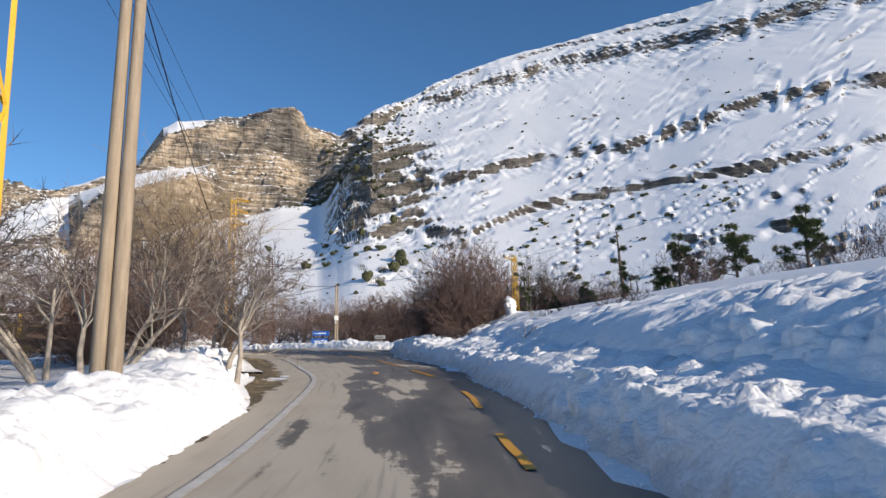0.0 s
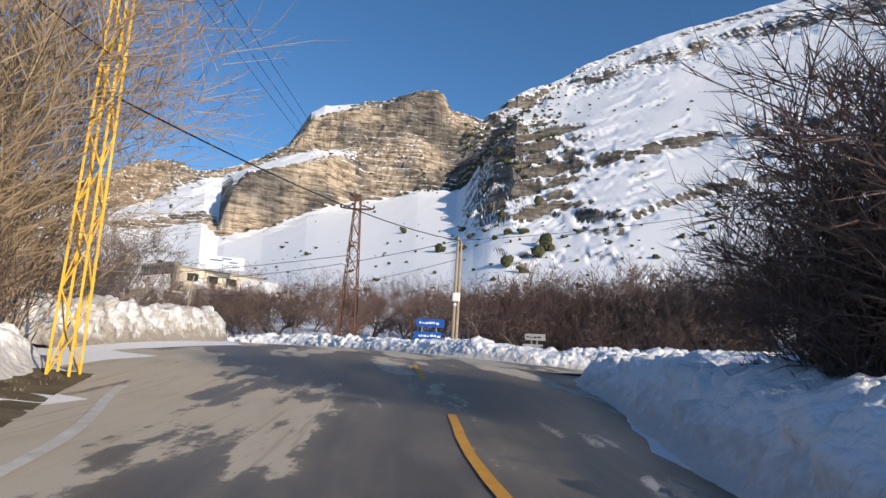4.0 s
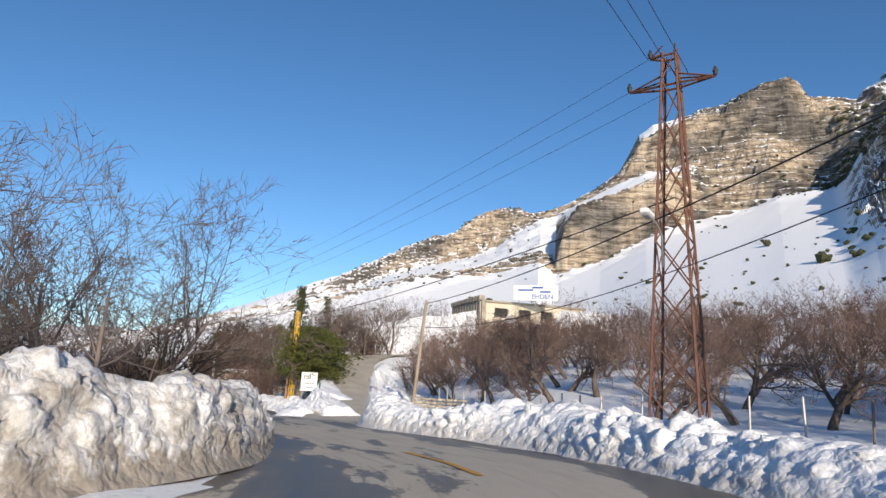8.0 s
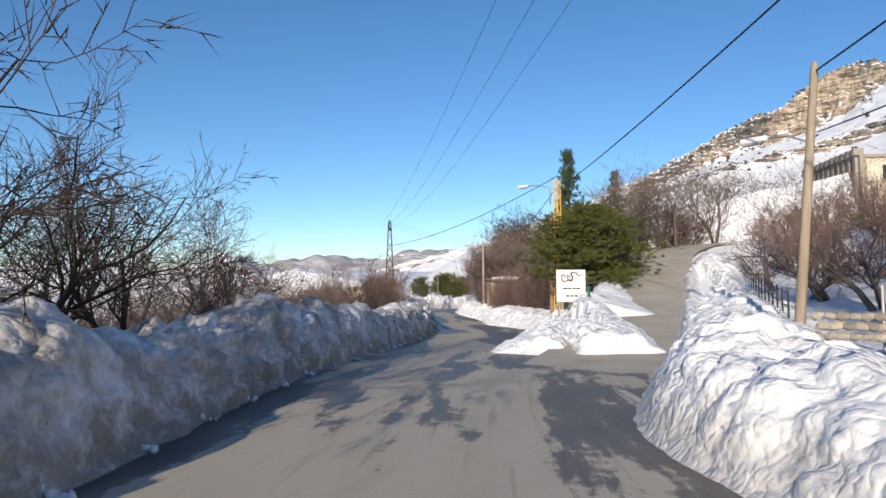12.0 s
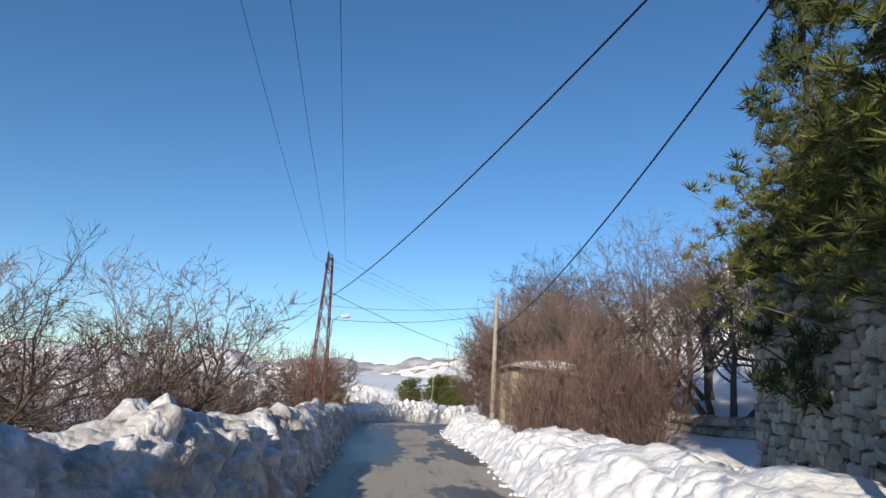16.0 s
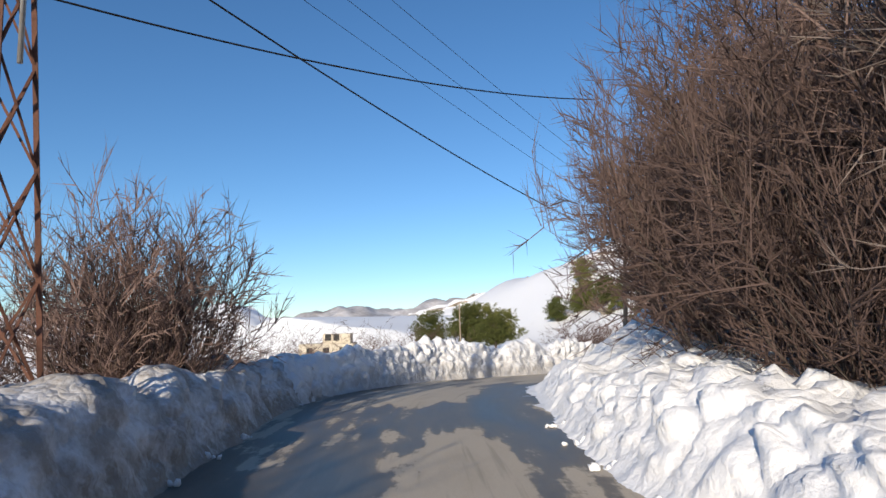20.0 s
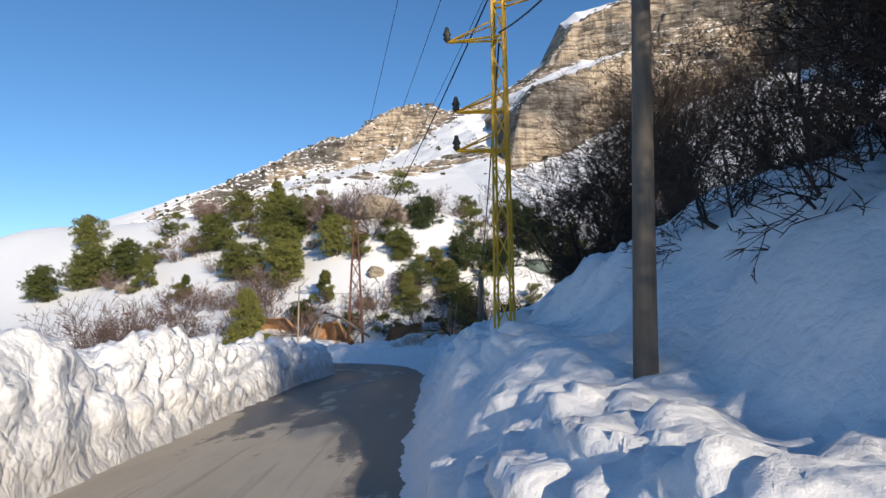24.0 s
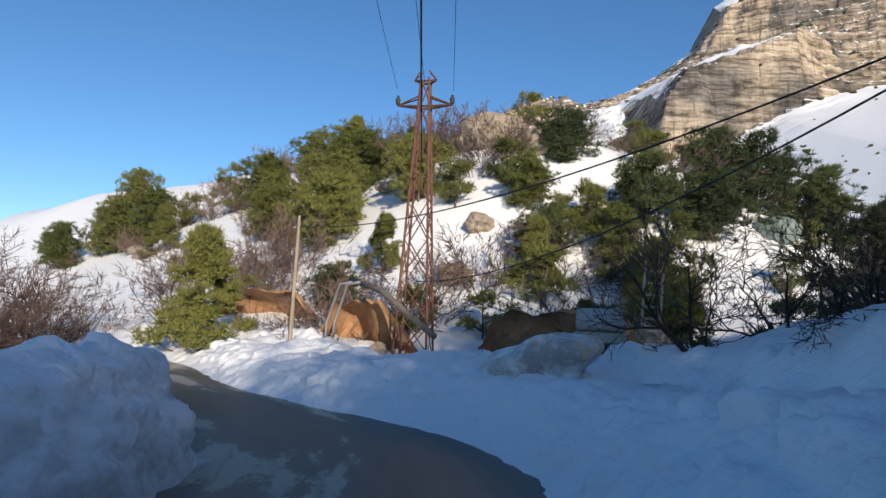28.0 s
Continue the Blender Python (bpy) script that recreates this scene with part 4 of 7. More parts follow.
snow_bank([(-40.2, 58.8), (-43.2, 59.9), (-46.0, 60.8), (-49.0, 61.8)], [0.7, 0.9, 1.0, 0.9], 1.6, "snow_bank_island", "snow heap on the tip between road and ramp", 8, M_BANK)
snow_bank([(-41.0, 58.9), (-42.6, 60.0), (-44.9, 61.5), (-47.4, 63.3)], [0.55, 0.8, 0.9, 0.8], -1.5, "snow_bank_ramp", "snow heap along the edge of the ramp", 22, M_BANK)
snow_bank([(-46.5, 61.0), (-49.4, 61.9), (-53.0, 63.1)] + edge("r", 137, 172, 0.0) + [(-92.6, 71.2), (-95.4, 72.1)], [0.7, 0.85, 0.85, 0.85, 0.85, 0.85, 0.8, 0.75, 0.7], 2.6, "snow_bank_right_lane", "sunlit lumpy ploughed snow bank", 9, M_SNOW)
snow_bank([(-93.0, 71.3), (-95.6, 72.1), (-98.0, 73.4), (-100.6, 75.6), (-103.7, 79.6), (-107.3, 84.9), (-109.6, 88.2), (-112.2, 92.0), (-114.4, 94.4), (-116.2, 95.9), (-118.6, 96.4), (-123.7, 96.4), (-132, 97.6), (-148, 94.6)], [0.5, 0.65, 1.15, 1.7, 1.75, 1.65, 1.4, 1.2, 1.0, 0.9, 0.8, 0.7, 0.6, 0.7, 0.7, 0.8], 3.3, "snow_bank_right_end", "blue shaded snow bank under the steep slope", 10, M_SNOW, 0.8, 0.9)


# ---- growing things ----
def rnd(r, a, b):
    return a + (b - a) * r.random()


def grow(r, limbs, twigs, p, d, length, rad, level, deepest, kids, curl, lift, thin=0.6):
    """A branch with its side branches; the last two levels go into the twigs."""
    n = 4 if level < deepest - 1 else 3
    if level == deepest:
        n = 2
    pts, radii = [p.copy()], [rad]
    d = d.normalized()
    for i in range(n):
        d = (d + Vector((rnd(r, -1, 1), rnd(r, -1, 1), rnd(r, -1, 1))) * curl + Vector((0, 0, lift))).normalized()
        p = p + d * (length / n)
        pts.append(p.copy())
        radii.append(rad * (1 - (1 - thin * 0.55) * (i + 1) / n))
    if level == deepest:
        twigs.twig(pts[0], pts[-1], max(radii[0] * 1.3, 0.007))
    elif level == deepest - 1:
        twigs.tube([pts[0], pts[2], pts[-1]] if len(pts) > 3 else pts, [radii[0], radii[1], radii[-1]], 3, False)
    else:
        limbs.tube(pts, radii, 5 if level == 0 else 3, False)
    if level < deepest:
        k = kids[level]
        for j in range(k):
            t = rnd(r, 0.25, 1.0) if level else rnd(r, 0.45, 1.0)
            f = t * n
            i = min(int(f), n - 1)
            q = pts[i].lerp(pts[i + 1], f - i)
            ax = (pts[i + 1] - pts[i]).normalized()
            side = ax.cross(Vector((rnd(r, -1, 1), rnd(r, -1, 1), rnd(r, -1, 1)))).normalized()
            spread = rnd(r, 0.55, 1.25)
            nd = (ax + side * spread).normalized()
            grow(r, limbs, twigs, q, nd, length * (rnd(r, 0.45, 0.75) if level < 2 else rnd(r, 0.36, 0.62) if level + 1 < deepest else rnd(r, 0.3, 0.5)), max(radii[i] * rnd(r, 0.4, 0.6), 0.006), level + 1, deepest, kids, curl * 1.1, lift, thin)


def bare_tree(name, seed, height, m_bark, m_twig, stems=1, kids=(6, 6, 6, 3), curl=0.2, lift=0.05, lean=0.15, label="", fat=0.035):
    r = random.Random(seed)
    L, T = Build(), Build()
    for s in range(stems):
        a = rnd(r, 0, 6.28)
        k = lean * (1.0 if stems == 1 else 2.2)
        d = Vector((math.cos(a) * k, math.sin(a) * k, 1))
        p = Vector((math.cos(a) * 0.12 * (stems > 1), math.sin(a) * 0.12 * (stems > 1), -0.4))
        grow(r, L, T, p, d, height * rnd(r, 0.5, 0.62), height * fat * (1 if stems == 1 else 0.7), 0, len(kids), kids, curl, lift)
    root = empty(name)
    child("trunk", L.mesh("trunk", m_bark, True), root)
    child("crown", T.mesh("crown", m_twig), root)
    return tagged(root, label, "tree")


def thicket(name, seed, height, width, m_bark, m_twig, stems=30, kids=(9, 5), label="", up=0.9, rounded=True):
    """A dense leafless shrub: many stems from the ground, each with brushy twigs."""
    r = random.Random(seed)
    L, T = Build(), Build()
    for s in range(stems):
        a, q = rnd(r, 0, 6.28), r.random() ** 0.5
        p = Vector((math.cos(a) * q * width * 0.22, math.sin(a) * q * width * 0.22, -0.3))
        out = rnd(r, 0.05, 1.0) * width / height
        d = Vector((math.cos(a) * out, math.sin(a) * out, up))
        ln = height * rnd(r, 0.55, 0.95) / max(0.8, d.normalized().z)
        n = 5
        pts, rad = [p], [rnd(r, 0.010, 0.027)]
        dd = d.normalized()
        for i in range(n):
            dd = (dd + Vector((rnd(r, -1, 1), rnd(r, -1, 1), rnd(r, -0.6, 0.8))) * 0.27).normalized()
            pts.append(pts[-1] + dd * ln / n)
            rad.append(rad[0] * (1 - 0.85 * (i + 1) / n))
        if rounded:
            e = pts[-1]
            over = math.sqrt((e.x ** 2 + e.y ** 2) / (0.8 * width) ** 2 + ((e.z - 0.42 * height) / (0.56 * height)) ** 2)
            if over > 1:
                pts = [p + (q - p) / over for q in pts]
                ln /= over
        L.tube(pts, rad, 3, False)
        for j in range(kids[0]):
            f = rnd(r, 0.12, 1.0) * n
            i = min(int(f), n - 1)
            q = pts[i].lerp(pts[i + 1], f - i)
            ax = (pts[i + 1] - pts[i]).normalized()
            sd = ax.cross(Vector((rnd(r, -1, 1), rnd(r, -1, 1), rnd(r, -1, 1)))).normalized()
            bd = (ax * 0.7 + sd * rnd(r, 0.5, 1.1) + Vector((0, 0, 0.1))).normalized()
            bl = height * rnd(r, 0.10, 0.24)
            e = q + bd * bl
            mid = q.lerp(e, 0.5) + Vector((rnd(r, -1, 1), rnd(r, -1, 1), rnd(r, -1, 1))) * bl * 0.1
            T.tube([q, e], [0.013, 0.005], 3, False)
            for k in range(kids[1]):
                t = rnd(r, 0.2, 1.0)
                b0 = q.lerp(e, t)
                td = (bd + Vector((rnd(r, -1, 1), rnd(r, -1, 1), rnd(r, -0.7, 1))) * 0.95).normalized()
                T.twig(b0, b0 + td * bl * rnd(r, 0.3, 0.65), 0.010)
    root = empty(name)
    child("stem", L.mesh("stem", m_bark, True), root)["kind"] = "stuff"
    child("crown", T.mesh("crown", m_twig), root)["kind"] = "stuff"
    return tagged(root, label, "shrub")


def needles(B, r, c, rad, count, up=0.3):
    """A tuft of blades round a point."""
    c = Vector(c)
    for i in range(count):
        d = Vector((rnd(r, -1, 1), rnd(r, -1, 1), rnd(r, -0.6, 1) + up))
        if d.length < 0.2:
            continue
        d.normalize()
        s = d.cross(Vector((rnd(r, -1, 1), rnd(r, -1, 1), rnd(r, -1, 1)))).normalized() * rad * 0.06
        a = c + d * rad * rnd(r, 0.0, 0.35)
        b = c + d * rad * rnd(r, 0.75, 1.15)
        o = len(B.v)
        B.v += [a - s, a + s, b]
        B.f.append((o, o + 1, o + 2))


def pine(name, seed, height, width, crown_from, m_bark, m_leaf, tufts=130, blades=46, shape="round", label="", tuft=0.55):
    r = random.Random(seed)
    L, C = Build(), Build()
    lean = Vector((rnd(r, -0.08, 0.08), rnd(r, -0.08, 0.08), 1))
    top = lean.normalized() * height
    L.tube([Vector((0, 0, -0.5)), top * 0.35 + Vector((rnd(r, -.1, .1), rnd(r, -.1, .1), 0)), top * 0.7, top * 0.96], [height * 0.028, height * 0.022, height * 0.013, 0.02], 7, False)
    per = 7
    for i in range(max(10, tufts // per)):
        t = r.random()
        if shape == "cone":
            t = t ** 0.8
            q = width * 0.5 * (1 - t) ** 0.85 * math.sqrt(rnd(r, 0.25, 1.0)) + 0.1
        elif shape == "column":
            q = width * 0.5 * math.sin(math.pi * min(1, 0.25 + 0.75 * (1 - t) ** 0.7)) * math.sqrt(rnd(r, 0.3, 1.0))
        else:
            lay = math.sin(math.pi * (0.16 + 0.80 * t)) ** 0.6
            q = width * 0.5 * lay * math.sqrt(rnd(r, 0.15, 1.0)) * (0.8 + 0.3 * math.sin(seed + 3 * t * 6.28))
        z = crown_from + (height - crown_from) * t
        a = rnd(r, 0, 6.28)
        wob = 1 + 0.28 * math.sin(3 * a + seed)
        p = Vector((math.cos(a) * q * wob, math.sin(a) * q * wob, z)) + Vector((top.x, top.y, 0)) * (z / height)
        if q > 0.2 * width * 0.5:
            base = Vector((top.x, top.y, 0)) * (z / height) + Vector((0, 0, max(z - 0.35 * q, crown_from * 0.8)))
            L.tube([base, base.lerp(p, 0.55) + Vector((0, 0, -0.05 * q)), p], [0.035 + 0.012 * q, 0.03, 0.012], 4, False)
        pad = (0.16 if shape == "round" else 0.11) * width * rnd(r, 0.7, 1.25)
        for _ in range(per * 3):
            d = Vector((rnd(r, -1, 1), rnd(r, -1, 1), rnd(r, -0.5, 0.6)))
            needles(C, r, p + d * pad, tuft * rnd(r, 0.45, 0.75), blades)
    root = empty(name)
    child("trunk", L.mesh("trunk", m_bark, True), root)
    child("crown", C.mesh("crown", m_leaf), root)
    return tagged(root, label, "tree")


_GX, _GY = np.arange(-240.0, 62.0, 0.8), np.arange(-62.0, 152.0, 0.8)
_GZ = land(*np.meshgrid(_GX, _GY, indexing="ij"))


def zl(x, y):
    """Height of the ground at one place."""
    i, j = (x + 240.0) / 0.8, (y + 62.0) / 0.8
    a, b = int(i), int(j)
    if not (0 <= a < len(_GX) - 1 and 0 <= b < len(_GY) - 1):
        return float(land(np.array([x]), np.array([y]))[0])
    i, j = i - a, j - b
    return float((_GZ[a, b] * (1 - j) + _GZ[a, b + 1] * j) * (1 - i) + (_GZ[a + 1, b] * (1 - j) + _GZ[a + 1, b + 1] * j) * i)


def at_ground(x, y, turn=0.0, scale=1.0, sink=0.1, wide=None):
    m = pose(x, y, zl(x, y) - sink, 0, 0, turn)
    w = wide if wide else scale
    return m @ Matrix.Diagonal((w, w, scale, 1))


def plant(proto, spots, seed):
    """Puts a plant at the first spot and copies at the others: x, y, scale[, width]."""
    r = random.Random(seed)
    obs = []
    for i, s in enumerate(spots):
        m = at_ground(s[0], s[1], rnd(r, 0, 360), s[2], 0.1, s[3] if len(s) > 3 else None)
        if i == 0:
            proto.matrix_basis = m
            obs.append(proto)
        else:
            c = copy_thing(proto, Matrix())
            c.matrix_basis = m
            obs.append(c)
    return obs


# ---- lattice towers, poles, cables ----
def member(name, a, b, w, mat, parent, label=""):
    B = Build()
    B.tube([a, b], [w * 0.7, w * 0.7], 4)
    return child(name, B.mesh(name, mat), parent, label)


def lattice_tower(name, base, height, wb, wt, mat, bays, arms, label, turn=0.0, leg_w=0.05, wood=False):
    """Four legs with crossed braces on each face, and cross-arms: (height, reach left, reach right)."""
    root = empty(name, pose(*base, 0, 0, turn))

    def corner(k, z):
        w = (wb + (wt - wb) * z / height) / 2
        return Vector(((-w, w, w, -w)[k], (-w, -w, w, w)[k], z))

    for k in range(4):
        member("leg", corner(k, -0.6), corner(k, height), leg_w, mat, root)
    zs = [height * (1 - (1 - i / bays) ** 1.15) for i in range(bays + 1)]
    for i in range(bays):
        for k in range(4):
            k2 = (k + 1) % 4
            if i % 2 == k % 2:
                member("brace", corner(k, zs[i]), corner(k2, zs[i + 1]), leg_w * 0.55, mat, root)
            else:
                member("brace", corner(k2, zs[i]), corner(k, zs[i + 1]), leg_w * 0.55, mat, root)
            if wb > 0.8 and i < bays * 0.7:
                if i % 2 == k % 2:
                    member("brace", corner(k2, zs[i]), corner(k, zs[i + 1]), leg_w * 0.5, mat, root)
                else:
                    member("brace", corner(k, zs[i]), corner(k2, zs[i + 1]), leg_w * 0.5, mat, root)
    for z, l, r_ in arms:
        arm = Build()
        for y in (-wt / 2, wt / 2):
            arm.tube([Vector((-l, 0, z + 0.06)), Vector((-wt / 2, y, z)), Vector((wt / 2, y, z)), Vector((r_, 0, z + 0.06))], [leg_w * 0.6] * 4, 4)
            arm.tube([Vector((-l, 0, z + 0.06)), Vector((-wt / 2, y, z + 0.3))], [leg_w * 0.45] * 2, 4)
            arm.tube([Vector((r_, 0, z + 0.06)), Vector((wt / 2, y, z + 0.3))], [leg_w * 0.45] * 2, 4)
        a = child("cross_arm", arm.mesh("cross_arm", mat), root)
        for x in ([-l] if l > 0.4 else []) + ([r_] if r_ > 0.4 else []):
            I = Build()
            I.tube([Vector((x, 0, z + 0.06)), Vector((x, 0, z + 0.12)), Vector((x, 0, z + 0.16)), Vector((x, 0, z + 0.2)), Vector((x, 0, z + 0.26)), Vector((x, 0, z + 0.34))], [0.02, 0.07, 0.05, 0.08, 0.05, 0.03], 7)
            child("insulator", I.mesh("insulator", M_DARKMETAL, True), a, "dark ceramic insulator")
    return tagged(root, label, "power pylon")


def wooden_pole(name, base, top, radius, mat, label, double=0.0, turn=0.0):
    root = empty(name, pose(*base, 0, 0, turn))
    h = Vector(top) - Vector(base)
    for i, dx in enumerate(([-double / 2, double / 2] if double else [0.0])):
        B = Build()
        p0 = Vector((dx, 0, -0.6))
        p1 = Vector((dx + h.x, h.y, h.z - (0.25 if i else 0)))
        B.tube([p0, p0.lerp(p1, 0.4), p0.lerp(p1, 0.97), p1], [radius * 1.15, radius, radius * 0.8, radius * 0.55], 10)
        child("pole", B.mesh("pole", mat, True), root)
    return tagged(root, label, "utility pole")


def cable(a, b, sag, radius=0.012, label="black overhead cable strung between poles", n=26):
    a, b = Vector(a), Vector(b)
    pts = []
    for i in range(n + 1):
        t = i / n
        p = a.lerp(b, t)
        p.z -= sag * 4 * t * (1 - t)
        pts.append(p)
    B = Build()
    B.tube(pts, [radius] * (n + 1), 5)
    return tagged(new("overhead_cable", B.mesh("overhead_cable", M_CABLE)), label, "cable", "overhead cables")


def street_lamp(base, head_dir, reach, label):
    """A lamp arm with a flat white head, fixed to a pylon."""
    root = empty("street_lamp", pose(*base))
    d = Vector((math.cos(head_dir), math.sin(head_dir), 0))
    B = Build()
    B.tube([Vector((0, 0, -0.8)), Vector((0, 0, 0)), d * reach * 0.5 + Vector((0, 0, 0.22)), d * reach + Vector((0, 0, 0.25))], [0.03, 0.03, 0.025, 0.025], 7)
    child("arm", B.mesh("arm", M_STEEL, True), root)
    H = Build()
    m = Matrix.Translation(d * (reach + 0.28) + Vector((0, 0, 0.25))) @ Matrix.Rotation(head_dir, 4, "Z")
    H.box(m, 0.62, 0.22, 0.13, 0.03)
    head = child("lamp_head", H.mesh("lamp_head", M_WHITE), root, "white enamelled lamp head")
    G = Build()
    G.box(m @ Matrix.Translation((0.05, 0, -0.08)), 0.42, 0.16, 0.05, 0.02)
    child("glass", G.mesh("glass", M_GREY), head)
    return tagged(root, label, "street lamp")


# ---- markings and verge ----
def strip(line, width, name, mat, label, lift=0.018):
    """A painted line laid on the road along points x, y."""
    P = finer(np.array(line, float), 6)
    T = np.gradient(P, axis=0)
    T /= np.linalg.norm(T, axis=1)[:, None]
    N = np.stack([T[:, 1], -T[:, 0]], 1)
    v, f = [], []
    _, U, ZR, _, _ = on_road(P[:, 0], P[:, 1])
    for i in range(len(P)):
        for w in (-width / 2, width / 2):
            q = P[i] + N[i] * w
            wob = 0.02 * noise.noise((q[0] * 3, q[1] * 3, w))
            v.append((q[0] + wob, q[1], ZR[i] - 0.012 * abs(U[i]) + lift + 0.012 * noise.noise((q[0] * 0.6, q[1] * 0.6, 0))))
    for i in range(len(P) - 1):
        f.append((2 * i, 2 * i + 1, 2 * i + 3, 2 * i + 2))
    ob = new(name, mesh_of(name, v, f, mat))
    return tagged(ob, label, "road marking", kind="structure")


strip(edge("l", 5, 74, -0.75), 0.16, "edge_line_left", M_WHITE_LINE, "worn white edge line on the asphalt")
strip(edge("r", 100, 118, -1.2), 0.14, "edge_line_right", M_WHITE_LINE, "faint white edge line on the asphalt")
for k, pts in enumerate([[(5.3, -5.6), (5.0, -3.2)], [(4.72, -0.4), (4.55, 1.2), (4.3, 2.7)], [(3.2, 7.6), (2.7, 9.2), (2.1, 11.0)], [(1.5, 13.2), (0.75, 15.0), (-0.3, 17.8)], [(-1.3, 20.4), (-2.6, 23.4), (-3.6, 26.4)], [(-5.6, 31.2), (-6.3, 33.0), (-7.2, 35.4)], [(-18.0, 47.6), (-20.0, 48.6), (-22.0, 49.4)]]):
    strip(pts, 0.14, "centre_dash_%d" % (k + 1), M_YELLOW_LINE, "worn yellow centre dash on the asphalt")


def verge(line_in, line_out, name, mat, label, lift=0.05, rough=0.06, rows=9):
    a, b = finer(np.array(line_in, float), 4), finer(np.array(line_out, float), 4)
    n = min(len(a), len(b))
    v, f = [], []
    ZR = on_road(a[:n, 0], a[:n, 1])[2]
    for i in range(n):
        for j in range(rows):
            q = a[i] + (b[i] - a[i]) * j / (rows - 1)
            k = math.sin(math.pi * j / (rows - 1))
            z = max(ZR[i] - 0.05, zl(*q)) + lift * k + rough * noise.noise((q[0] * 1.7, q[1] * 1.7, 3)) * k + 0.5 * rough * noise.noise((q[0] * 5, q[1] * 5, 3))
            v.append((q[0], q[1], z))
    for i in range(n - 1):
        for j in range(rows - 1):
            f.append((i * rows + j, i * rows + j + 1, (i + 1) * rows + j + 1, (i + 1) * rows + j))
    ob = new(name, mesh_of(name, v, f, mat, True))
    return tagged(ob, label, "verge", kind="structure")


verge(edge("l", 14, 76, 0.05), edge("l", 14, 76, 4.6), "verge", M_EARTH, "bare brown verge with dead grass and grit")

# dead grass on the verge
_r = random.Random(4)
_g = Build()
for _ in range(3200):
    s = rnd(_r, 16, 74)
    i = int(np.searchsorted(RS, s))
    o = RL[i, 3] + rnd(_r, 0.3, 1.3 if s < 52 else 3.2)
    q = RL[i, :2] - RN[i] * o
    z = max(RL[i, 2] - 0.03, zl(*q)) + 0.03
    a, h = rnd(_r, 0, 6.28), rnd(_r, 0.03, 0.11)
    k = len(_g.v)
    _g.v += [Vector((q[0], q[1], z)), Vector((q[0] + 0.007, q[1] + 0.004, z)), Vector((q[0] + math.cos(a) * h * 0.7, q[1] + math.sin(a) * h * 0.7, z + h))]
    _g.f.append((k, k + 1, k + 2))
tagged(new("dead_grass", _g.mesh("dead_grass", M_GOLD_TWIG)), "dry yellow grass blades on the verge", "grass", kind="stuff")


# ---- loose snow: clods on and below the banks ----
def clods(spots, name, mat, label, seed):
    r = random.Random(seed)
    B = Build()
    proto = []
    for k in range(6):
        b = Build()
        b.blob((0, 0, 0), 1.0, (1, 0.8, 0.65), 0.35, 1, k + seed)
        proto.append(b)
    for x, y, z, s in spots:
        b = r.choice(proto)
        m = pose(x, y, z, rnd(r, 0, 360), rnd(r, 0, 360), rnd(r, 0, 360)) @ Matrix.Scale(s, 4)
        o = len(B.v)
        B.v += [m @ v for v in b.v]
        B.f += [tuple(o + i for i in f) for f in b.f]
    return tagged(new(name, B.mesh(name, mat, True)), label, "snow clods", kind="stuff")


def scatter(side, a, b, lo, hi, n, size, seed, height):
    r = random.Random(seed)
    out = []
    for _ in range(n):
        s = rnd(r, a, b)
        i = min(int(np.searchsorted(RS, s)), len(RS) - 1)
        sg, col = (-1, 3) if side == "l" else (1, 4)
        o = rnd(r, lo, hi)
        q = RL[i, :2] + RN[i] * sg * (RL[i, col] + o)
        hz = height * float(np.interp(o, [-0.1, 0.15, 0.7, 1.4, 2.2, 3.5], [0, 0.15, 0.75, 0.97, 0.9, 0.4]))
        out.append((q[0], q[1], RL[i, 2] + hz, size * rnd(r, 0.35, 1.3)))
    return out


clods(scatter("r", 18, 62, -0.25, 0.1, 150, 0.05, 1, 0.6) + scatter("r", 137, 172, -0.3, 0.1, 240, 0.05, 2, 0.6), "snow_clods_right", M_SNOW, "broken clods of ploughed snow", 11)
clods(scatter("l", 108, 172, -0.2, 0.1, 300, 0.05, 4, 0.6), "snow_clods_left", M_BANK, "broken clods of dirty ploughed snow", 12)
_r = random.Random(9)
clods([(x, y, zl(x, y) + rnd(_r, -0.04, 0.02), 0.03 + 0.17 * _r.random() ** 2.5) for x, y in [tuple(RL[i, :2] - RN[i] * (RL[i, 3] + rnd(_r, 1.2, 4.6))) for i in [int(np.searchsorted(RS, rnd(_r, 50, 76))) for _ in range(160)]]],
      "snow_clods_verge", M_BANK, "old snow clods on the verge", 13)

# ---- start of the road ----
P_WALNUT = bare_tree("bare_tree", 21, 5.6, M_PALE_BARK, M_GREY_TWIG, 3, (6, 6, 5, 4), 0.24, 0.06, 0.26, "leafless walnut tree with pale grey bark", 0.028)
plant(P_WALNUT, [(-1.9, 2.9, 0.9), (-4.4, 1.4, 0.95), (-4.2, 6.4, 0.95), (-6.4, -1.6, 1.1), (-8.0, 5.0, 1.1), (-11.0, 9.0, 1.1)], 1)
P_ROUND = thicket("round_leafless_tree", 31, 6.6, 3.9, M_BARK, M_TWIG, 120, (15, 7), "broad round leafless tree with dense brown twigs", 0.9)
plant(P_ROUND, [(3.9, 24.6, 1.0, 0.95), (2.6, 26.2, 0.8, 0.7)], 2)
P_THICK = thicket("leafless_thicket", 32, 5.0, 4.2, M_BARK, M_TWIG, 80, (14, 7), "dense leafless brown thicket", 0.85)
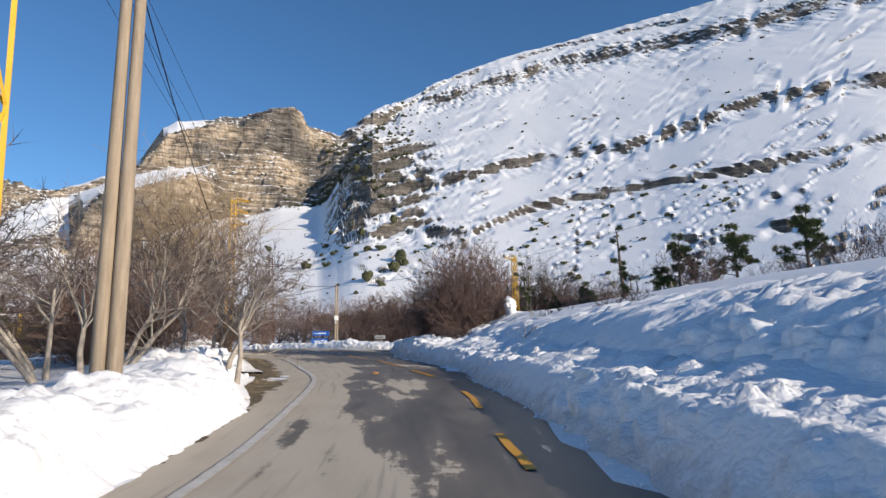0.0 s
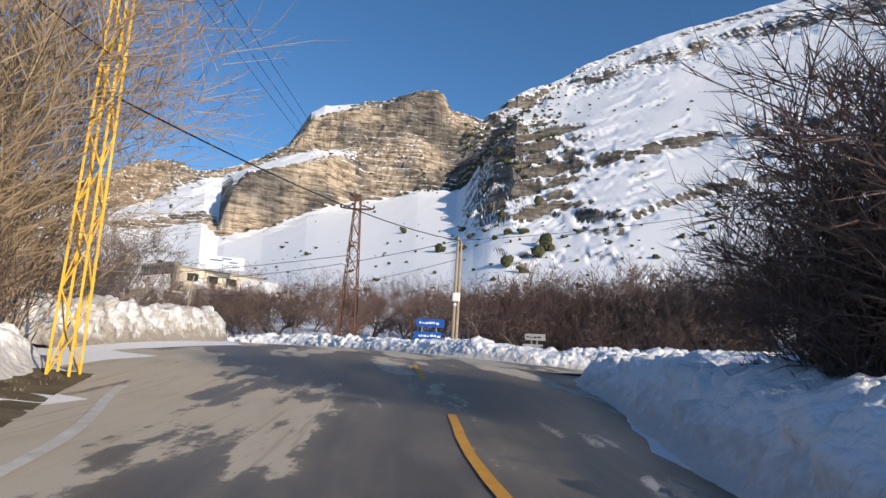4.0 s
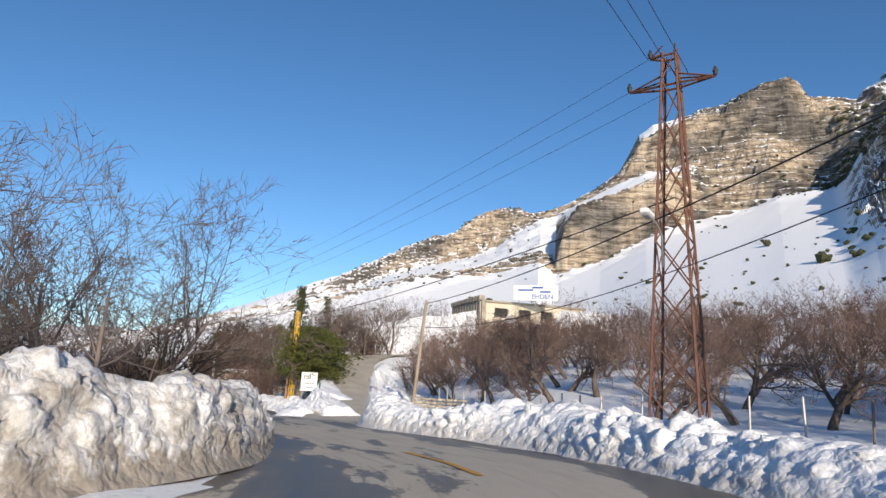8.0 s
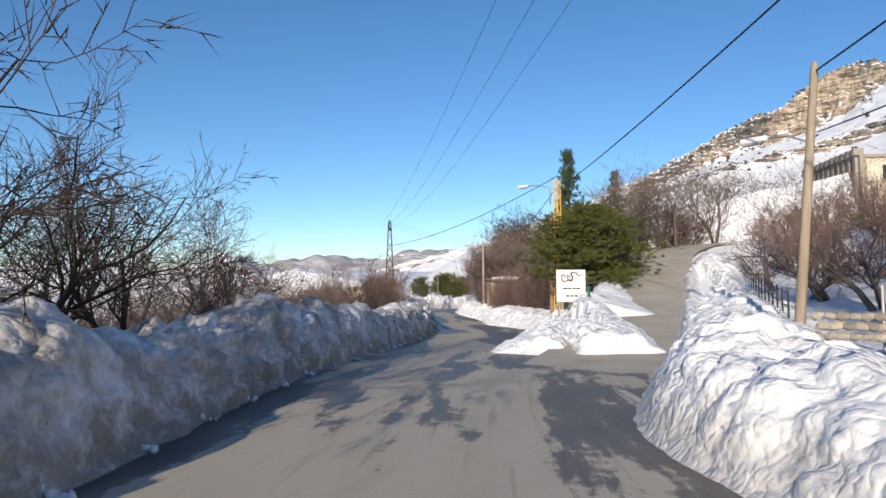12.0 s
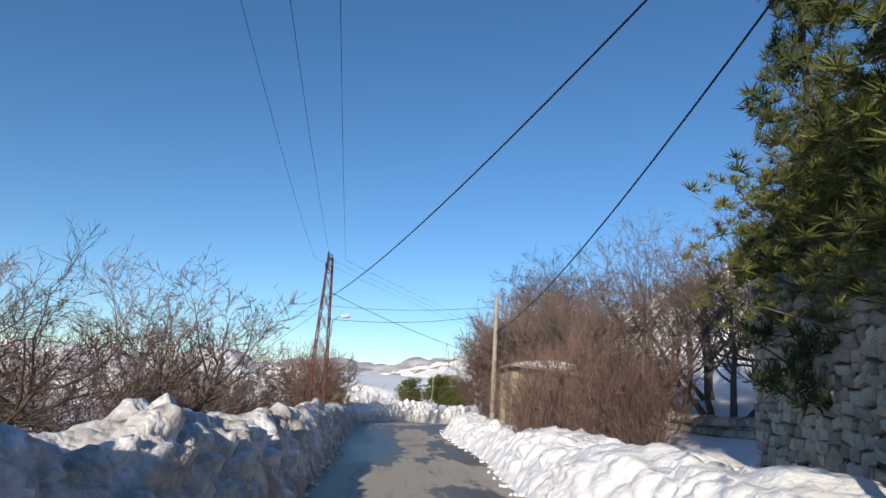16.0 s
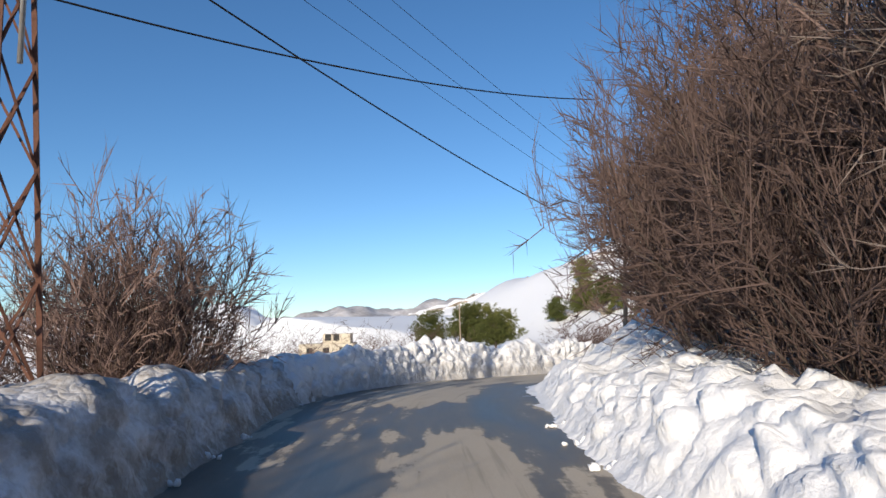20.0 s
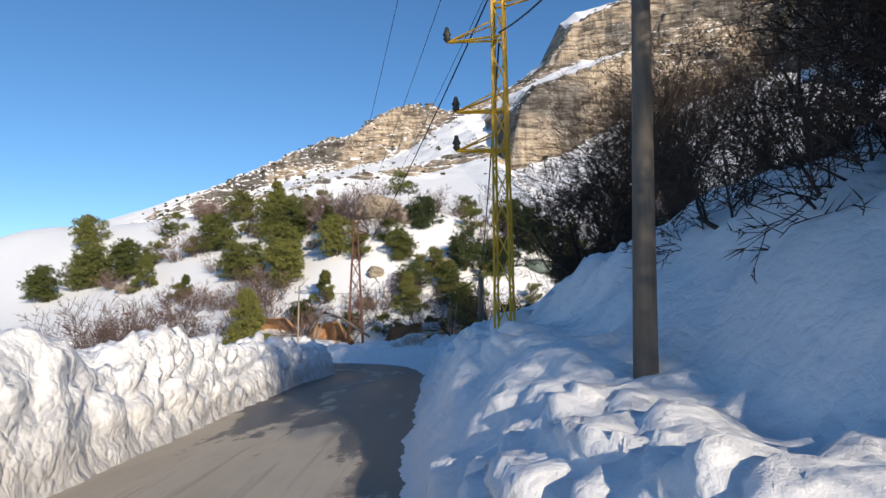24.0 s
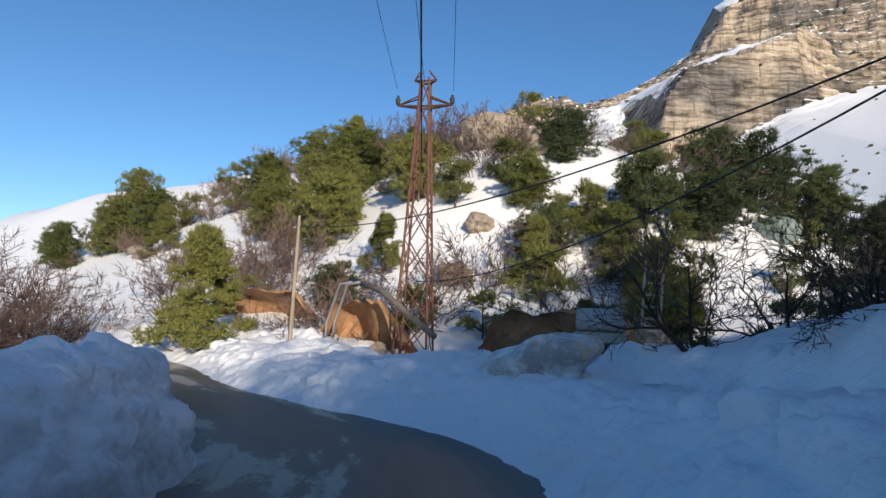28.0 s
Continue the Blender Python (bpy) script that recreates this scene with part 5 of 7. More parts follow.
plant(P_THICK, [(-11.6, 20.6, 0.95, 0.55), (-13.6, 22.4, 1.0, 0.65), (-10.3, 22.6, 0.65, 0.4), (-8.6, 13.4, 0.95, 0.7), (-10.6, 17.4, 0.9, 0.6), (-9.6, 10.4, 1.0, 0.9), (-7.0, 9.4, 0.8, 0.6), (-12.4, 14.0, 1.1), (-14.2, 20.2, 0.9), (-17.5, 26.5, 0.8), (-13.0, 5.0, 1.0), (-11.0, -3.0, 1.0), (3.3, 21.8, 0.35, 0.4)], 2)
P_POPLAR = thicket("poplar", 33, 13.5, 2.7, M_GOLD_TWIG, M_GOLD_TWIG, 24, (32, 4), "tall leafless poplar with golden twigs", 2.2, False)
plant(P_POPLAR, [(-12.6, 24.4, 0.95, 0.85), (-14.4, 27.2, 1.0, 0.9), (-15.6, 24.8, 1.0, 0.85), (-17.6, 28.4, 1.0, 0.9)], 3)

lattice_tower("yellow_pylon", (-11.3, 26.2, zl(-11.3, 26.2)), 10.3, 0.42, 0.26, M_YELLOW, 14, [(10.1, 0.1, 1.0), (9.3, 0.1, 1.0), (8.5, 0.1, 1.0)], "yellow painted lattice power pylon behind the poplars", 20)
lattice_tower("yellow_pylon", (-1.75, -6.0, zl(-1.75, -6.0)), 10.5, 0.8, 0.35, M_YELLOW, 10, [(9.9, 0.9, 0.9)], "yellow painted lattice power pylon beside the snow bank", 10, 0.07)
wooden_pole("twin_wooden_pole", (-1.3, -3.2, zl(-1.3, -3.2)), (-1.35, -3.2, 6.2), 0.12, M_POLE, "pair of weathered wooden poles beside the road", 0.24, 15)
lattice_tower("yellow_pylon", (7.5, 34.0, zl(7.5, 34.0)), 5.6, 0.34, 0.26, M_YELLOW, 8, [(5.4, 0.9, 0.1)], "slim yellow lattice pylon behind the round tree", 30, 0.045)
wooden_pole("dark_pole", (8.6, 34.6, zl(8.6, 34.6)), (8.6, 34.6, zl(8.6, 34.6) + 4.4), 0.09, M_DARKPOLE, "dark wooden pole beside the slim yellow pylon")

P_CON = pine("conifer", 41, 4.2, 3.0, 0.3, M_BARK, M_DARK_NEEDLE, 130, 28, "cone", "dark green young conifer on the snow slope", 0.5)
plant(P_CON, [(18.2, 29.3, 0.9), (21.5, 28.0, 0.9), (12.6, 34.0, 0.6), (24.5, 25.0, 0.95), (10.6, 34.5, 0.55), (19, 36, 0.9)], 4)
P_CYP = pine("cypress", 42, 4.6, 1.1, 0.2, M_BARK, M_DARK_NEEDLE, 90, 18, "column", "slim dark cypress above the snow", 0.4)
plant(P_CYP, [(8.2, 31.5, 0.9), (13.0, 22.5, 0.95), (10.2, 36.0, 0.8)], 5)
P_SAPL = bare_tree("bare_sapling", 43, 3.4, M_PALE_BARK, M_GREY_TWIG, 1, (5, 5, 3), 0.25, 0.08, 0.2, "thin leafless sapling with pale stem in snow", 0.02)
plant(P_SAPL, [(13.6, 28.0, 0.9), (15.5, 30.0, 1.0), (6.6, 12.6, 0.5), (18.5, 32.0, 1.1), (7.4, 19.0, 0.6)], 6)
P_LOW = thicket("low_shrub", 44, 1.3, 1.9, M_DARK_TWIG, M_DARK_TWIG, 16, (6, 4), "low leafless dark shrub in the snow")
plant(P_LOW, [(8.3, 18.4, 1.0), (11.6, 17.0, 1.3), (12.6, 19.4, 1.1), (4.9, 22.2, 0.5), (-112.0, 110.5, 1.1), (-126.5, 101.5, 1.3), (-122.0, 110.5, 1.0), (-136, 104, 1.2), (-128, 106.5, 1.0), (-141, 102, 1.3)], 7)
P_BUSH = thicket("leafless_bush", 45, 3.0, 3.6, M_BARK, M_TWIG, 34, (9, 5), "leafless brown bush standing in snow")
plant(P_BUSH, [(x + 1.5 * math.sin(i * 2.1), y, 0.8 + 0.25 * math.sin(i * 1.7)) for i, (x, y) in enumerate([(12, 33), (15, 38), (22, 33), (25, 28), (27, 36), (20, 26), (24, 20), (28, 14), (30, 24), (18, 42), (11, 40)])], 8)

# snow-capped stump on the slope
_b = Build()
for dx, dz, rr in ((0, 0.25, 0.40), (0.05, 0.62, 0.30), (-0.08, 0.95, 0.27), (0.14, 0.85, 0.2), (-0.22, 0.6, 0.2)):
    _b.blob((6.6 + dx, 24.2 + 0.5 * dx, zl(6.6, 24.2) + 0.15 + dz), rr, (0.95, 0.9, 1.0), 0.3, 2, 3 + 10 * dz)
tagged(new("snow_capped_stump", _b.mesh("snow_capped_stump", M_SNOW, True)), "stump under a tall cap of snow", "stump")

# orange stone on the road
_b = Build()
_b.blob((1.2, 8.2, -1.27), 0.11, (1.2, 0.9, 0.7), 0.3, 1, 5)
tagged(new("orange_stone", _b.mesh("orange_stone", M_ORANGE)), "small orange stone on the asphalt", "stone")

# ---- junction: signs, pole, pylon ----
def road_sign(base, turn, panels, width, height, mat, label, post_gap=0.9):
    """Panels on two posts, with bars for the writing."""
    root = empty("road_sign", pose(*base, 0, 0, turn))
    top = max(panels) + height / 2
    for x in (-post_gap / 2, post_gap / 2):
        B = Build()
        B.tube([Vector((x, 0.03, -0.8)), Vector((x, 0.03, top))], [0.035, 0.035], 7)
        child("post", B.mesh("post", M_STEEL, True), root)
    for n, z in enumerate(panels):
        B = Build()
        B.box(Matrix.Translation((0.06 * (1 - 2 * n), -0.03, z)), width, 0.03, height, 0.01)
        pn = child("panel", B.mesh("panel", mat), root)
        r = random.Random(n + 3)
        x = -width * 0.36
        W = Build()
        while x < width * 0.36:
            w = rnd(r, 0.08, 0.22)
            W.box(Matrix.Translation((x + w / 2, -0.052, z + rnd(r, -0.03, 0.03))), w, 0.008, rnd(r, 0.07, 0.15) * height / 0.5)
            x += w + rnd(r, 0.03, 0.08)
        child("lettering", W.mesh("lettering", M_WHITE if mat is M_BLUE else M_BLACK), pn)
    return tagged(root, label, "road sign")


road_sign((-12.4, 53.9, 0.75), 12, [1.95, 1.15], 1.75, 0.5, M_BLUE, "two blue direction panels with white writing on posts in snow")
road_sign((-5.4, 50.3, 1.0), -5, [1.0, 0.45], 1.1, 0.34, M_GREY, "two grey panels on a post seen from behind", 0.3)

TP = wooden_pole("twin_wooden_pole", (-10.0, 51.0, 0.9), (-10.0, 51.0, 7.6), 0.095, M_POLE, "pair of weathered wooden poles with a meter box", 0.2, 10)
_b = Build()
_b.box(Matrix.Translation((0.0, -0.25, 3.15)), 0.42, 0.24, 0.5, 0.03)
child("meter_box", _b.mesh("meter_box", M_WHITE), TP, "white meter box")
_b = Build()
_b.blob((-0.06, -0.28, 2.72), 0.1, (1, 1, 1), 0.05, 2, 1)
child("globe", _b.mesh("globe", M_WHITE, True), TP, "white globe lamp")

lattice_tower("rusty_pylon", (-18.6, 55.4, 0.7), 10.7, 1.25, 0.34, M_RUST, 9, [(9.7, 1.15, 1.15), (10.6, 0.55, 0.1)], "rusty lattice power pylon at the orchard edge", 14, 0.06)
street_lamp((-18.6, 54.7, 6.0), math.radians(-75), 1.2, "street lamp on an arm from the rusty pylon")

# ---- orchard ----
P_ORCH = bare_tree("orchard_tree", 51, 5.0, M_BARK, M_TWIG, 1, (8, 7, 7, 4), 0.30, 0.08, 0.2, "gnarled leafless orchard tree with reddish twigs", 0.040)
P_ORCH2 = bare_tree("orchard_tree", 52, 4.8, M_BARK, M_TWIG, 2, (7, 6, 6, 4), 0.30, 0.09, 0.3, "gnarled leafless orchard tree with reddish twigs", 0.038)
_r = random.Random(7)
_o1, _o2 = [], []
for row in range(6):
    for col in range(16):
        x = -7 - col * 3.3 + rnd(_r, -1.1, 1.1) - row * 1.4
        y = 58.8 + row * 5.0 + col * 0.75 + rnd(_r, -1.0, 1.0) + max(0, (-30 - x)) * 0.25
        if near_line(RAMP, np.array([x]), np.array([y]))[0][0] < 4.5 or math.hypot(x + 18.6, y - 55.4) < 2.2 or y > 95:
            continue
        (_o1 if _r.random() < 0.5 else _o2).append((x, y, rnd(_r, 0.85, 1.12)))
_o1 += [(-44.0, 80.0, 1.2), (-47.5, 84.0, 1.25), (-41.0, 77.0, 1.15), (-50.5, 88.0, 1.25), (-38.0, 73.0, 1.1), (-58.0, 92.5, 1.1), (-61.5, 95.0, 1.15), (-65.0, 98.5, 1.1), (-56.0, 97.0, 1.1), (-53.0, 90.0, 1.1), (-60.0, 100.0, 1.2)]
for spots, proto in ((_o1, P_ORCH), (_o2, P_ORCH2)):
    for ob in plant(proto, spots, 11):
        ob["group"] = "orchard trees"
P_WOOD = thicket("far_copse", 53, 6.0, 8.0, M_BARK, M_TWIG, 40, (9, 4), "leafless copse at the foot of the mountain")
_w = []
for k in range(46):
    a = -34 + 84 * (k % 23) / 22 + rnd(_r, -1.2, 1.2)
    d = 82 + 24 * (k // 23) + rnd(_r, -5, 5) - (12 if a < 0 else 0)
    _w.append((-10 - d * math.sin(radians(a)), 30 + d * math.cos(radians(a)), rnd(_r, 0.8, 1.15), rnd(_r, 0.9, 1.2)))
_w = [q for q in _w if math.hypot(q[0] + 72, q[1] - 106) > 9]
for k in range(24):
    i = int(np.searchsorted(RS, 116 + 2.1 * k))
    q = RL[i, :2] - RN[i] * (RL[i, 3] + rnd(_r, 6.0, 15.0))
    _w.append((q[0], q[1], rnd(_r, 0.55, 0.75), rnd(_r, 0.5, 0.62)))
for k in range(26):
    i = int(np.searchsorted(RS, rnd(_r, 100, 205)))
    q = RL[i, :2] - RN[i] * (RL[i, 3] + rnd(_r, 14.0, 60.0))
    _w.append((q[0], q[1], rnd(_r, 0.6, 0.9), rnd(_r, 0.8, 1.1)))
plant(P_WOOD, _w, 12)
P_TALL = bare_tree("tall_bare_tree", 54, 11.0, M_DARK_TWIG, M_DARK_TWIG, 1, (10, 7, 6, 4), 0.17, 0.08, 0.1, "tall dark leafless tree behind the snow bank", 0.022)
plant(P_TALL, [(9.5, 59.0, 1.0), (7.5, 56.5, 0.85), (11.5, 62.0, 1.0), (13, 58, 0.95)], 13)
P_DARKB = thicket("dark_thicket", 55, 3.4, 4.6, M_DARK_TWIG, M_TWIG, 38, (9, 5), "dark leafless thicket behind the snow bank")
plant(P_DARKB, [(-3.5, 61.0, 1.9, 1.1), (-6.5, 63.5, 2.1, 1.1), (1.0, 60.5, 1.9, 1.1), (3.5, 63.0, 2.1, 1.1), (-9.5, 65.0, 2.0, 1.2), (6.5, 66.0, 2.2, 1.2), (-5, 58.5, 1.1), (-8.5, 60, 1.1), (-1.0, 57.0, 1.0), (4.0, 56.5, 1.0), (2, 64, 1.0), (6, 57.5, 0.8), (11, 56, 0.9), (15, 52, 0.9), (-2.5, 66, 1.1), (16, 60, 1.0), (20, 55, 1.0), (-11.5, 60.5, 0.9)], 14)

P_HEDGE = thicket("brown_thicket", 56, 5.6, 4.4, M_BARK, M_TWIG, 75, (14, 7), "dense brown leafless thicket at the orchard edge", 0.95)
plant(P_HEDGE, [(-6.0, 63.0, 1.0), (-1.5, 64.0, 1.05), (3.0, 62.5, 1.1), (7.5, 62.5, 1.1), (12.0, 60.0, 1.1), (-10.5, 66.0, 1.05), (16.5, 57.0, 1.1), (1.0, 70.0, 1.3), (8.0, 70.0, 1.3), (15.0, 67.0, 1.3), (-6.0, 71.0, 1.25), (21.0, 62.0, 1.2)], 57)

# fence along the orchard
_r = random.Random(15)
for i in range(15):
    t = i / 14
    x, y = -14.5 - 21.0 * t, 55.3 + 7.0 * t + 0.6 * math.sin(i)
    B = Build()
    B.tube([Vector((0, 0, -0.5)), Vector((rnd(_r, -0.06, 0.06), 0, 1.35))], [0.035, 0.03], 6)
    p = new("fence_post", B.mesh("fence_post", M_STEEL if i % 3 else M_DARKPOLE))
    p.matrix_basis = at_ground(x, y, 0, 1, 0.0)
    tagged(p, "thin weathered fence post in the snow", "fence post", "orchard fence")

wooden_pole("leaning_pole", (-37.1, 62.4, 0.5), (-36.7, 62.7, 6.3), 0.10, M_POLE, "slightly leaning pale wooden pole", 0, 0)
street_lamp((-36.8, 62.6, 4.6), math.radians(200), 0.9, "small street lamp on the leaning pole")

# ---- house above the orchard ----
def house(base, turn):
    root = empty("house", pose(*base, 0, 0, turn))
    B = Build()
    B.box(Matrix.Translation((0, 6.5, 1.4)), 16, 13, 6.2)
    child("wall", B.mesh("wall", M_CREAM), root, "cream plastered wall")
    B = Build()
    B.box(Matrix.Translation((0, 6.5, 4.62)), 16.6, 13.6, 0.3, 0.05)
    child("roof", B.mesh("roof", M_BLOCK), root)
    for i in range(4):
        x = -5.6 + i * 3.7
        # black panel on the solid wall stands in for the shade inside
        B = Build()
        B.box(Matrix.Translation((x, -0.02, 3.1)), 2.0, 0.12, 1.3)
        w = child("window", B.mesh("window", M_BLACK), root, "black panel painted as the shade inside an empty window")
        B = Build()
        B.box(Matrix.Translation((x, -0.1, 2.38)), 2.3, 0.25, 0.12, 0.02)
        child("sill", B.mesh("sill", M_BLOCK), w)
    W = Build()
    W.box(Matrix.Translation((-8.35, 6.5, 1.6)), 0.6, 13.4, 6.4)
    child("wall", W.mesh("wall", M_BLOCK), root, "raw concrete block gable")
    for j in range(11):
        P = Build()
        P.box(Matrix.Translation((-8.75, 0.4 + j * 1.2, 2.4)), 0.3, 0.45, 4.4, 0.04)
        child("pillar", P.mesh("pillar", M_BLOCK), root)
        P = Build()
        P.box(Matrix.Translation((-8.6, 0.4 + j * 1.2, 5.1)), 0.9, 0.8, 0.7, 0.06)
        child("parapet_block", P.mesh("parapet_block", M_BLOCK), root)
    return tagged(root, "unfinished cream house with block gable and dark windows", "house")


house((-69.6, 113.3, 8.6), 65)
P_CON2 = pine("conifer", 61, 6.5, 4.0, 1.0, M_BARK, M_DARK_NEEDLE, 130, 18, "cone", "dark conifer beside the house", 0.7)
plant(P_CON2, [(-84.0, 114.5, 1.1), (-87.0, 117.5, 1.2), (-81.5, 116.0, 1.0)], 16)

# billboard
BB = empty("billboard", pose(-67.5, 110.5, 11.0, 0, 0, 30))
_b = Build()
_b.box(Matrix.Translation((0, 0, 3.6)), 6.4, 0.12, 2.2, 0.03)
child("panel", _b.mesh("panel", M_WHITE), BB)
for x in (-2.4, 0, 2.4):
    _b = Build()
    _b.tube([Vector((x, 0.12, -2.0)), Vector((x, 0.12, 4.6))], [0.07, 0.07], 6)
    child("post", _b.mesh("post", M_STEEL), BB)
_fc = bpy.data.curves.new("lettering", "FONT")
_fc.body = "EHDEN"
_fc.size = 0.95
_fc.align_x = "CENTER"
_fc.extrude = 0.02
_fc.materials.append(M_BLUE)
_f = child("lettering", _fc, BB, "blue capital letters")
_f.matrix_basis = pose(1.0, -0.09, 2.72, 90, 0, 0)
for z, w, x in ((4.35, 1.6, 0.3), (4.0, 2.2, -1.4), (3.75, 1.5, 1.4)):
    _b = Build()
    _b.box(Matrix.Translation((x, -0.09, z)), w, 0.03, 0.22, 0.04)
    child("lettering_bar", _b.mesh("lettering_bar", M_BLUE), BB)
tagged(BB, "white billboard with blue writing above the orchard", "billboard")

# ---- left of the bend ----
P_LEFT = bare_tree("bare_tree", 71, 7.2, M_GREY_TWIG, M_GREY_TWIG, 3, (6, 6, 6, 5), 0.27, 0.06, 0.34, "leafless tree with grey trunks behind the snow bank", 0.022)
plant(P_LEFT, [(-25.6, 43.4, 0.95), (-31.2, 45.2, 1.2), (-22.5, 38.0, 0.85), (-35.0, 45.0, 0.8), (-27.0, 38.0, 1.0), (-20.5, 33.0, 0.85)], 17)
P_LEFT2 = bare_tree("bare_tree", 72, 5.6, M_BARK, M_TWIG, 2, (7, 6, 6, 3), 0.28, 0.06, 0.4, "small leafless fruit tree below the road", 0.03)
plant(P_LEFT2, [(-38.5, 46.6, 0.95), (-42.0, 48.5, 0.9), (-45.0, 47.0, 1.0), (-37.0, 42.0, 1.0), (-48.5, 51.0, 0.6), (-52.0, 50.0, 0.7), (-56.0, 53.0, 0.65), (-60.0, 53.6, 0.65), (-63.5, 56.6, 0.8), (-67.2, 57.0, 0.95, 1.1), (-71.5, 57.4, 0.9), (-75.5, 59.0, 0.85), (-66.0, 53.0, 1.0), (-79.0, 58.0, 0.85), (-58.0, 49.0, 1.0)], 18)
plant(thicket("leafless_bush", 73, 2.6, 4.2, M_BARK, M_TWIG, 30, (8, 5), "leafless brown bush below the road"),
      [(-40, 43, 1.0), (-47, 44, 1.1), (-53, 46, 1.1), (-58, 51.5, 0.9), (-63, 50, 1.1), (-69, 52, 1.1), (-73, 54, 1.0), (-78, 54.5, 1.0), (-84, 56, 1.0), (-49, 40, 1.2), (-60, 44, 1.2), (-72, 47, 1.2), (-30, 40, 1.1), (-35, 37, 1.2), (-24, 35, 1.0)], 19)

plant(bare_tree("dark_fruit_tree", 74, 6.0, M_DARK_TWIG, M_DARK_TWIG, 2, (7, 6, 6, 3), 0.28, 0.06, 0.35, "dark spreading leafless tree behind the snow bank", 0.03),
      [(-31.0, 46.4, 0.95), (-35.6, 47.4, 0.85), (-39.4, 49.4, 0.75), (-43.2, 50.6, 0.7), (-34.0, 43.0, 1.0), (-66.4, 57.8, 0.72), (-62.4, 55.6, 0.7)], 75)

# ---- entrance: sign, wall, pylon, pines ----
WS = empty("welcome_sign", pose(-47.6, 62.4, 0.25, 0, 0, 82))
_b = Build()
_b.box(Matrix.Translation((0, 0, 1.22)), 1.12, 0.06, 1.2, 0.012)
child("panel", _b.mesh("panel", M_WHITE), WS)
for x in (-0.45, 0.45):
    _b = Build()
    _b.box(Matrix.Translation((x, 0.07, 0.2)), 0.07, 0.07, 1.8)
    child("post", _b.mesh("post", M_STEEL), WS)


def stroke(name, pts, w, label=""):
    """A flat brush stroke on the sign."""
    P = finer(np.array(pts, float), 6)
    n = len(P)
    B = Build()
    B.tube([Vector((x, -0.034, z)) for x, z in P], [w * (0.35 + 0.65 * math.sin(math.pi * (i + 0.5) / n)) for i in range(n)], 5)
    for v in B.v:
        v.y = -0.034 + (v.y + 0.034) * 0.12
    child(name, B.mesh(name, M_BLACK), WS, label)


stroke("emblem_stroke", [(-0.36, 1.42), (-0.24, 1.36), (-0.12, 1.44), (0.0, 1.40), (0.06, 1.52), (0.0, 1.66), (0.10, 1.72), (0.30, 1.60), (0.42, 1.66)], 0.030, "black brush stroke emblem")
stroke("emblem_stroke", [(-0.30, 1.40), (-0.38, 1.56), (-0.28, 1.62), (-0.20, 1.50)], 0.026)
stroke("emblem_stroke", [(-0.10, 1.42), (-0.16, 1.60), (-0.06, 1.56), (-0.04, 1.44)], 0.022)
_b = Build()
_b.tube([Vector((0.20, -0.031, 1.70)), Vector((0.20, -0.037, 1.70))], [0.06, 0.06], 16)
child("emblem_dot", _b.mesh("emblem_dot", M_GREY), WS, "grey round dot")
for z, segs in ((1.12, ((-0.32, 0.16), (-0.12, 0.12), (0.06, 0.10), (0.20, 0.14))), (0.84, ((-0.20, 0.12), (-0.04, 0.12), (0.12, 0.14)))):
    for x, w in segs:
        _b = Build()
        _b.box(Matrix.Translation((x + w / 2, -0.034, z)), w, 0.008, 0.055, 0.003)
        child("lettering_bar", _b.mesh("lettering_bar", M_BLACK), WS)
tagged(WS, "white welcome sign with black brush lettering on the snow heap", "sign")

lattice_tower("yellow_pylon", (-55.0, 65.4, zl(-55.0, 65.4)), 7.6, 0.30, 0.22, M_YELLOW, 17, [], "bright yellow lattice pylon in front of the stone wall", 24, 0.045)
wooden_pole("wooden_pole", (-55.8, 65.4, zl(-55.8, 65.4)), (-55.75, 65.4, 5.0), 0.10, M_REDPOLE, "reddish weathered wooden pole beside the yellow pylon")
street_lamp((-55.2, 65.1, 6.3), math.radians(215), 1.3, "street lamp on the yellow pylon")

WALL_A, WALL_B = Vector((-48.4, 63.3, 0)), Vector((-62.8, 69.6, 0))
WALL_D = (WALL_B - WALL_A).normalized()
WALL_N = Vector((WALL_D.y, -WALL_D.x, 0))
if WALL_N.y > 0:
    WALL_N = -WALL_N
WALL_L = (WALL_B - WALL_A).length


def wall_top(s):
    return 0.15 + 2.85 * s / WALL_L


WB = Build()
for i in range(24):
    s0, s1 = WALL_L * i / 24, WALL_L * (i + 1) / 24
    o = len(WB.v)
    for s in (s0, s1):
        for dn in (-0.05, 0.55):
            q = WALL_A + WALL_D * s - WALL_N * dn
            for z in (-1.6, wall_top(s)):
                WB.v.append(Vector((q.x, q.y, z)))
    WB.f += [(o, o + 4, o + 5, o + 1), (o + 2, o + 3, o + 7, o + 6), (o + 1, o + 5, o + 7, o + 3)]
_q = WALL_B
WB.box(Matrix.Translation(_q - WALL_N * 2.2 + Vector((0, 0, 0.8))) @ Matrix.Rotation(math.atan2(WALL_D.y, WALL_D.x), 4, "Z"), 0.5, 4.2, 4.3)
WALL = tagged(new("wall_terrace", WB.mesh("wall_terrace", M_MORTAR)), "rough limestone retaining wall below the terrace", "stone wall", kind="structure")

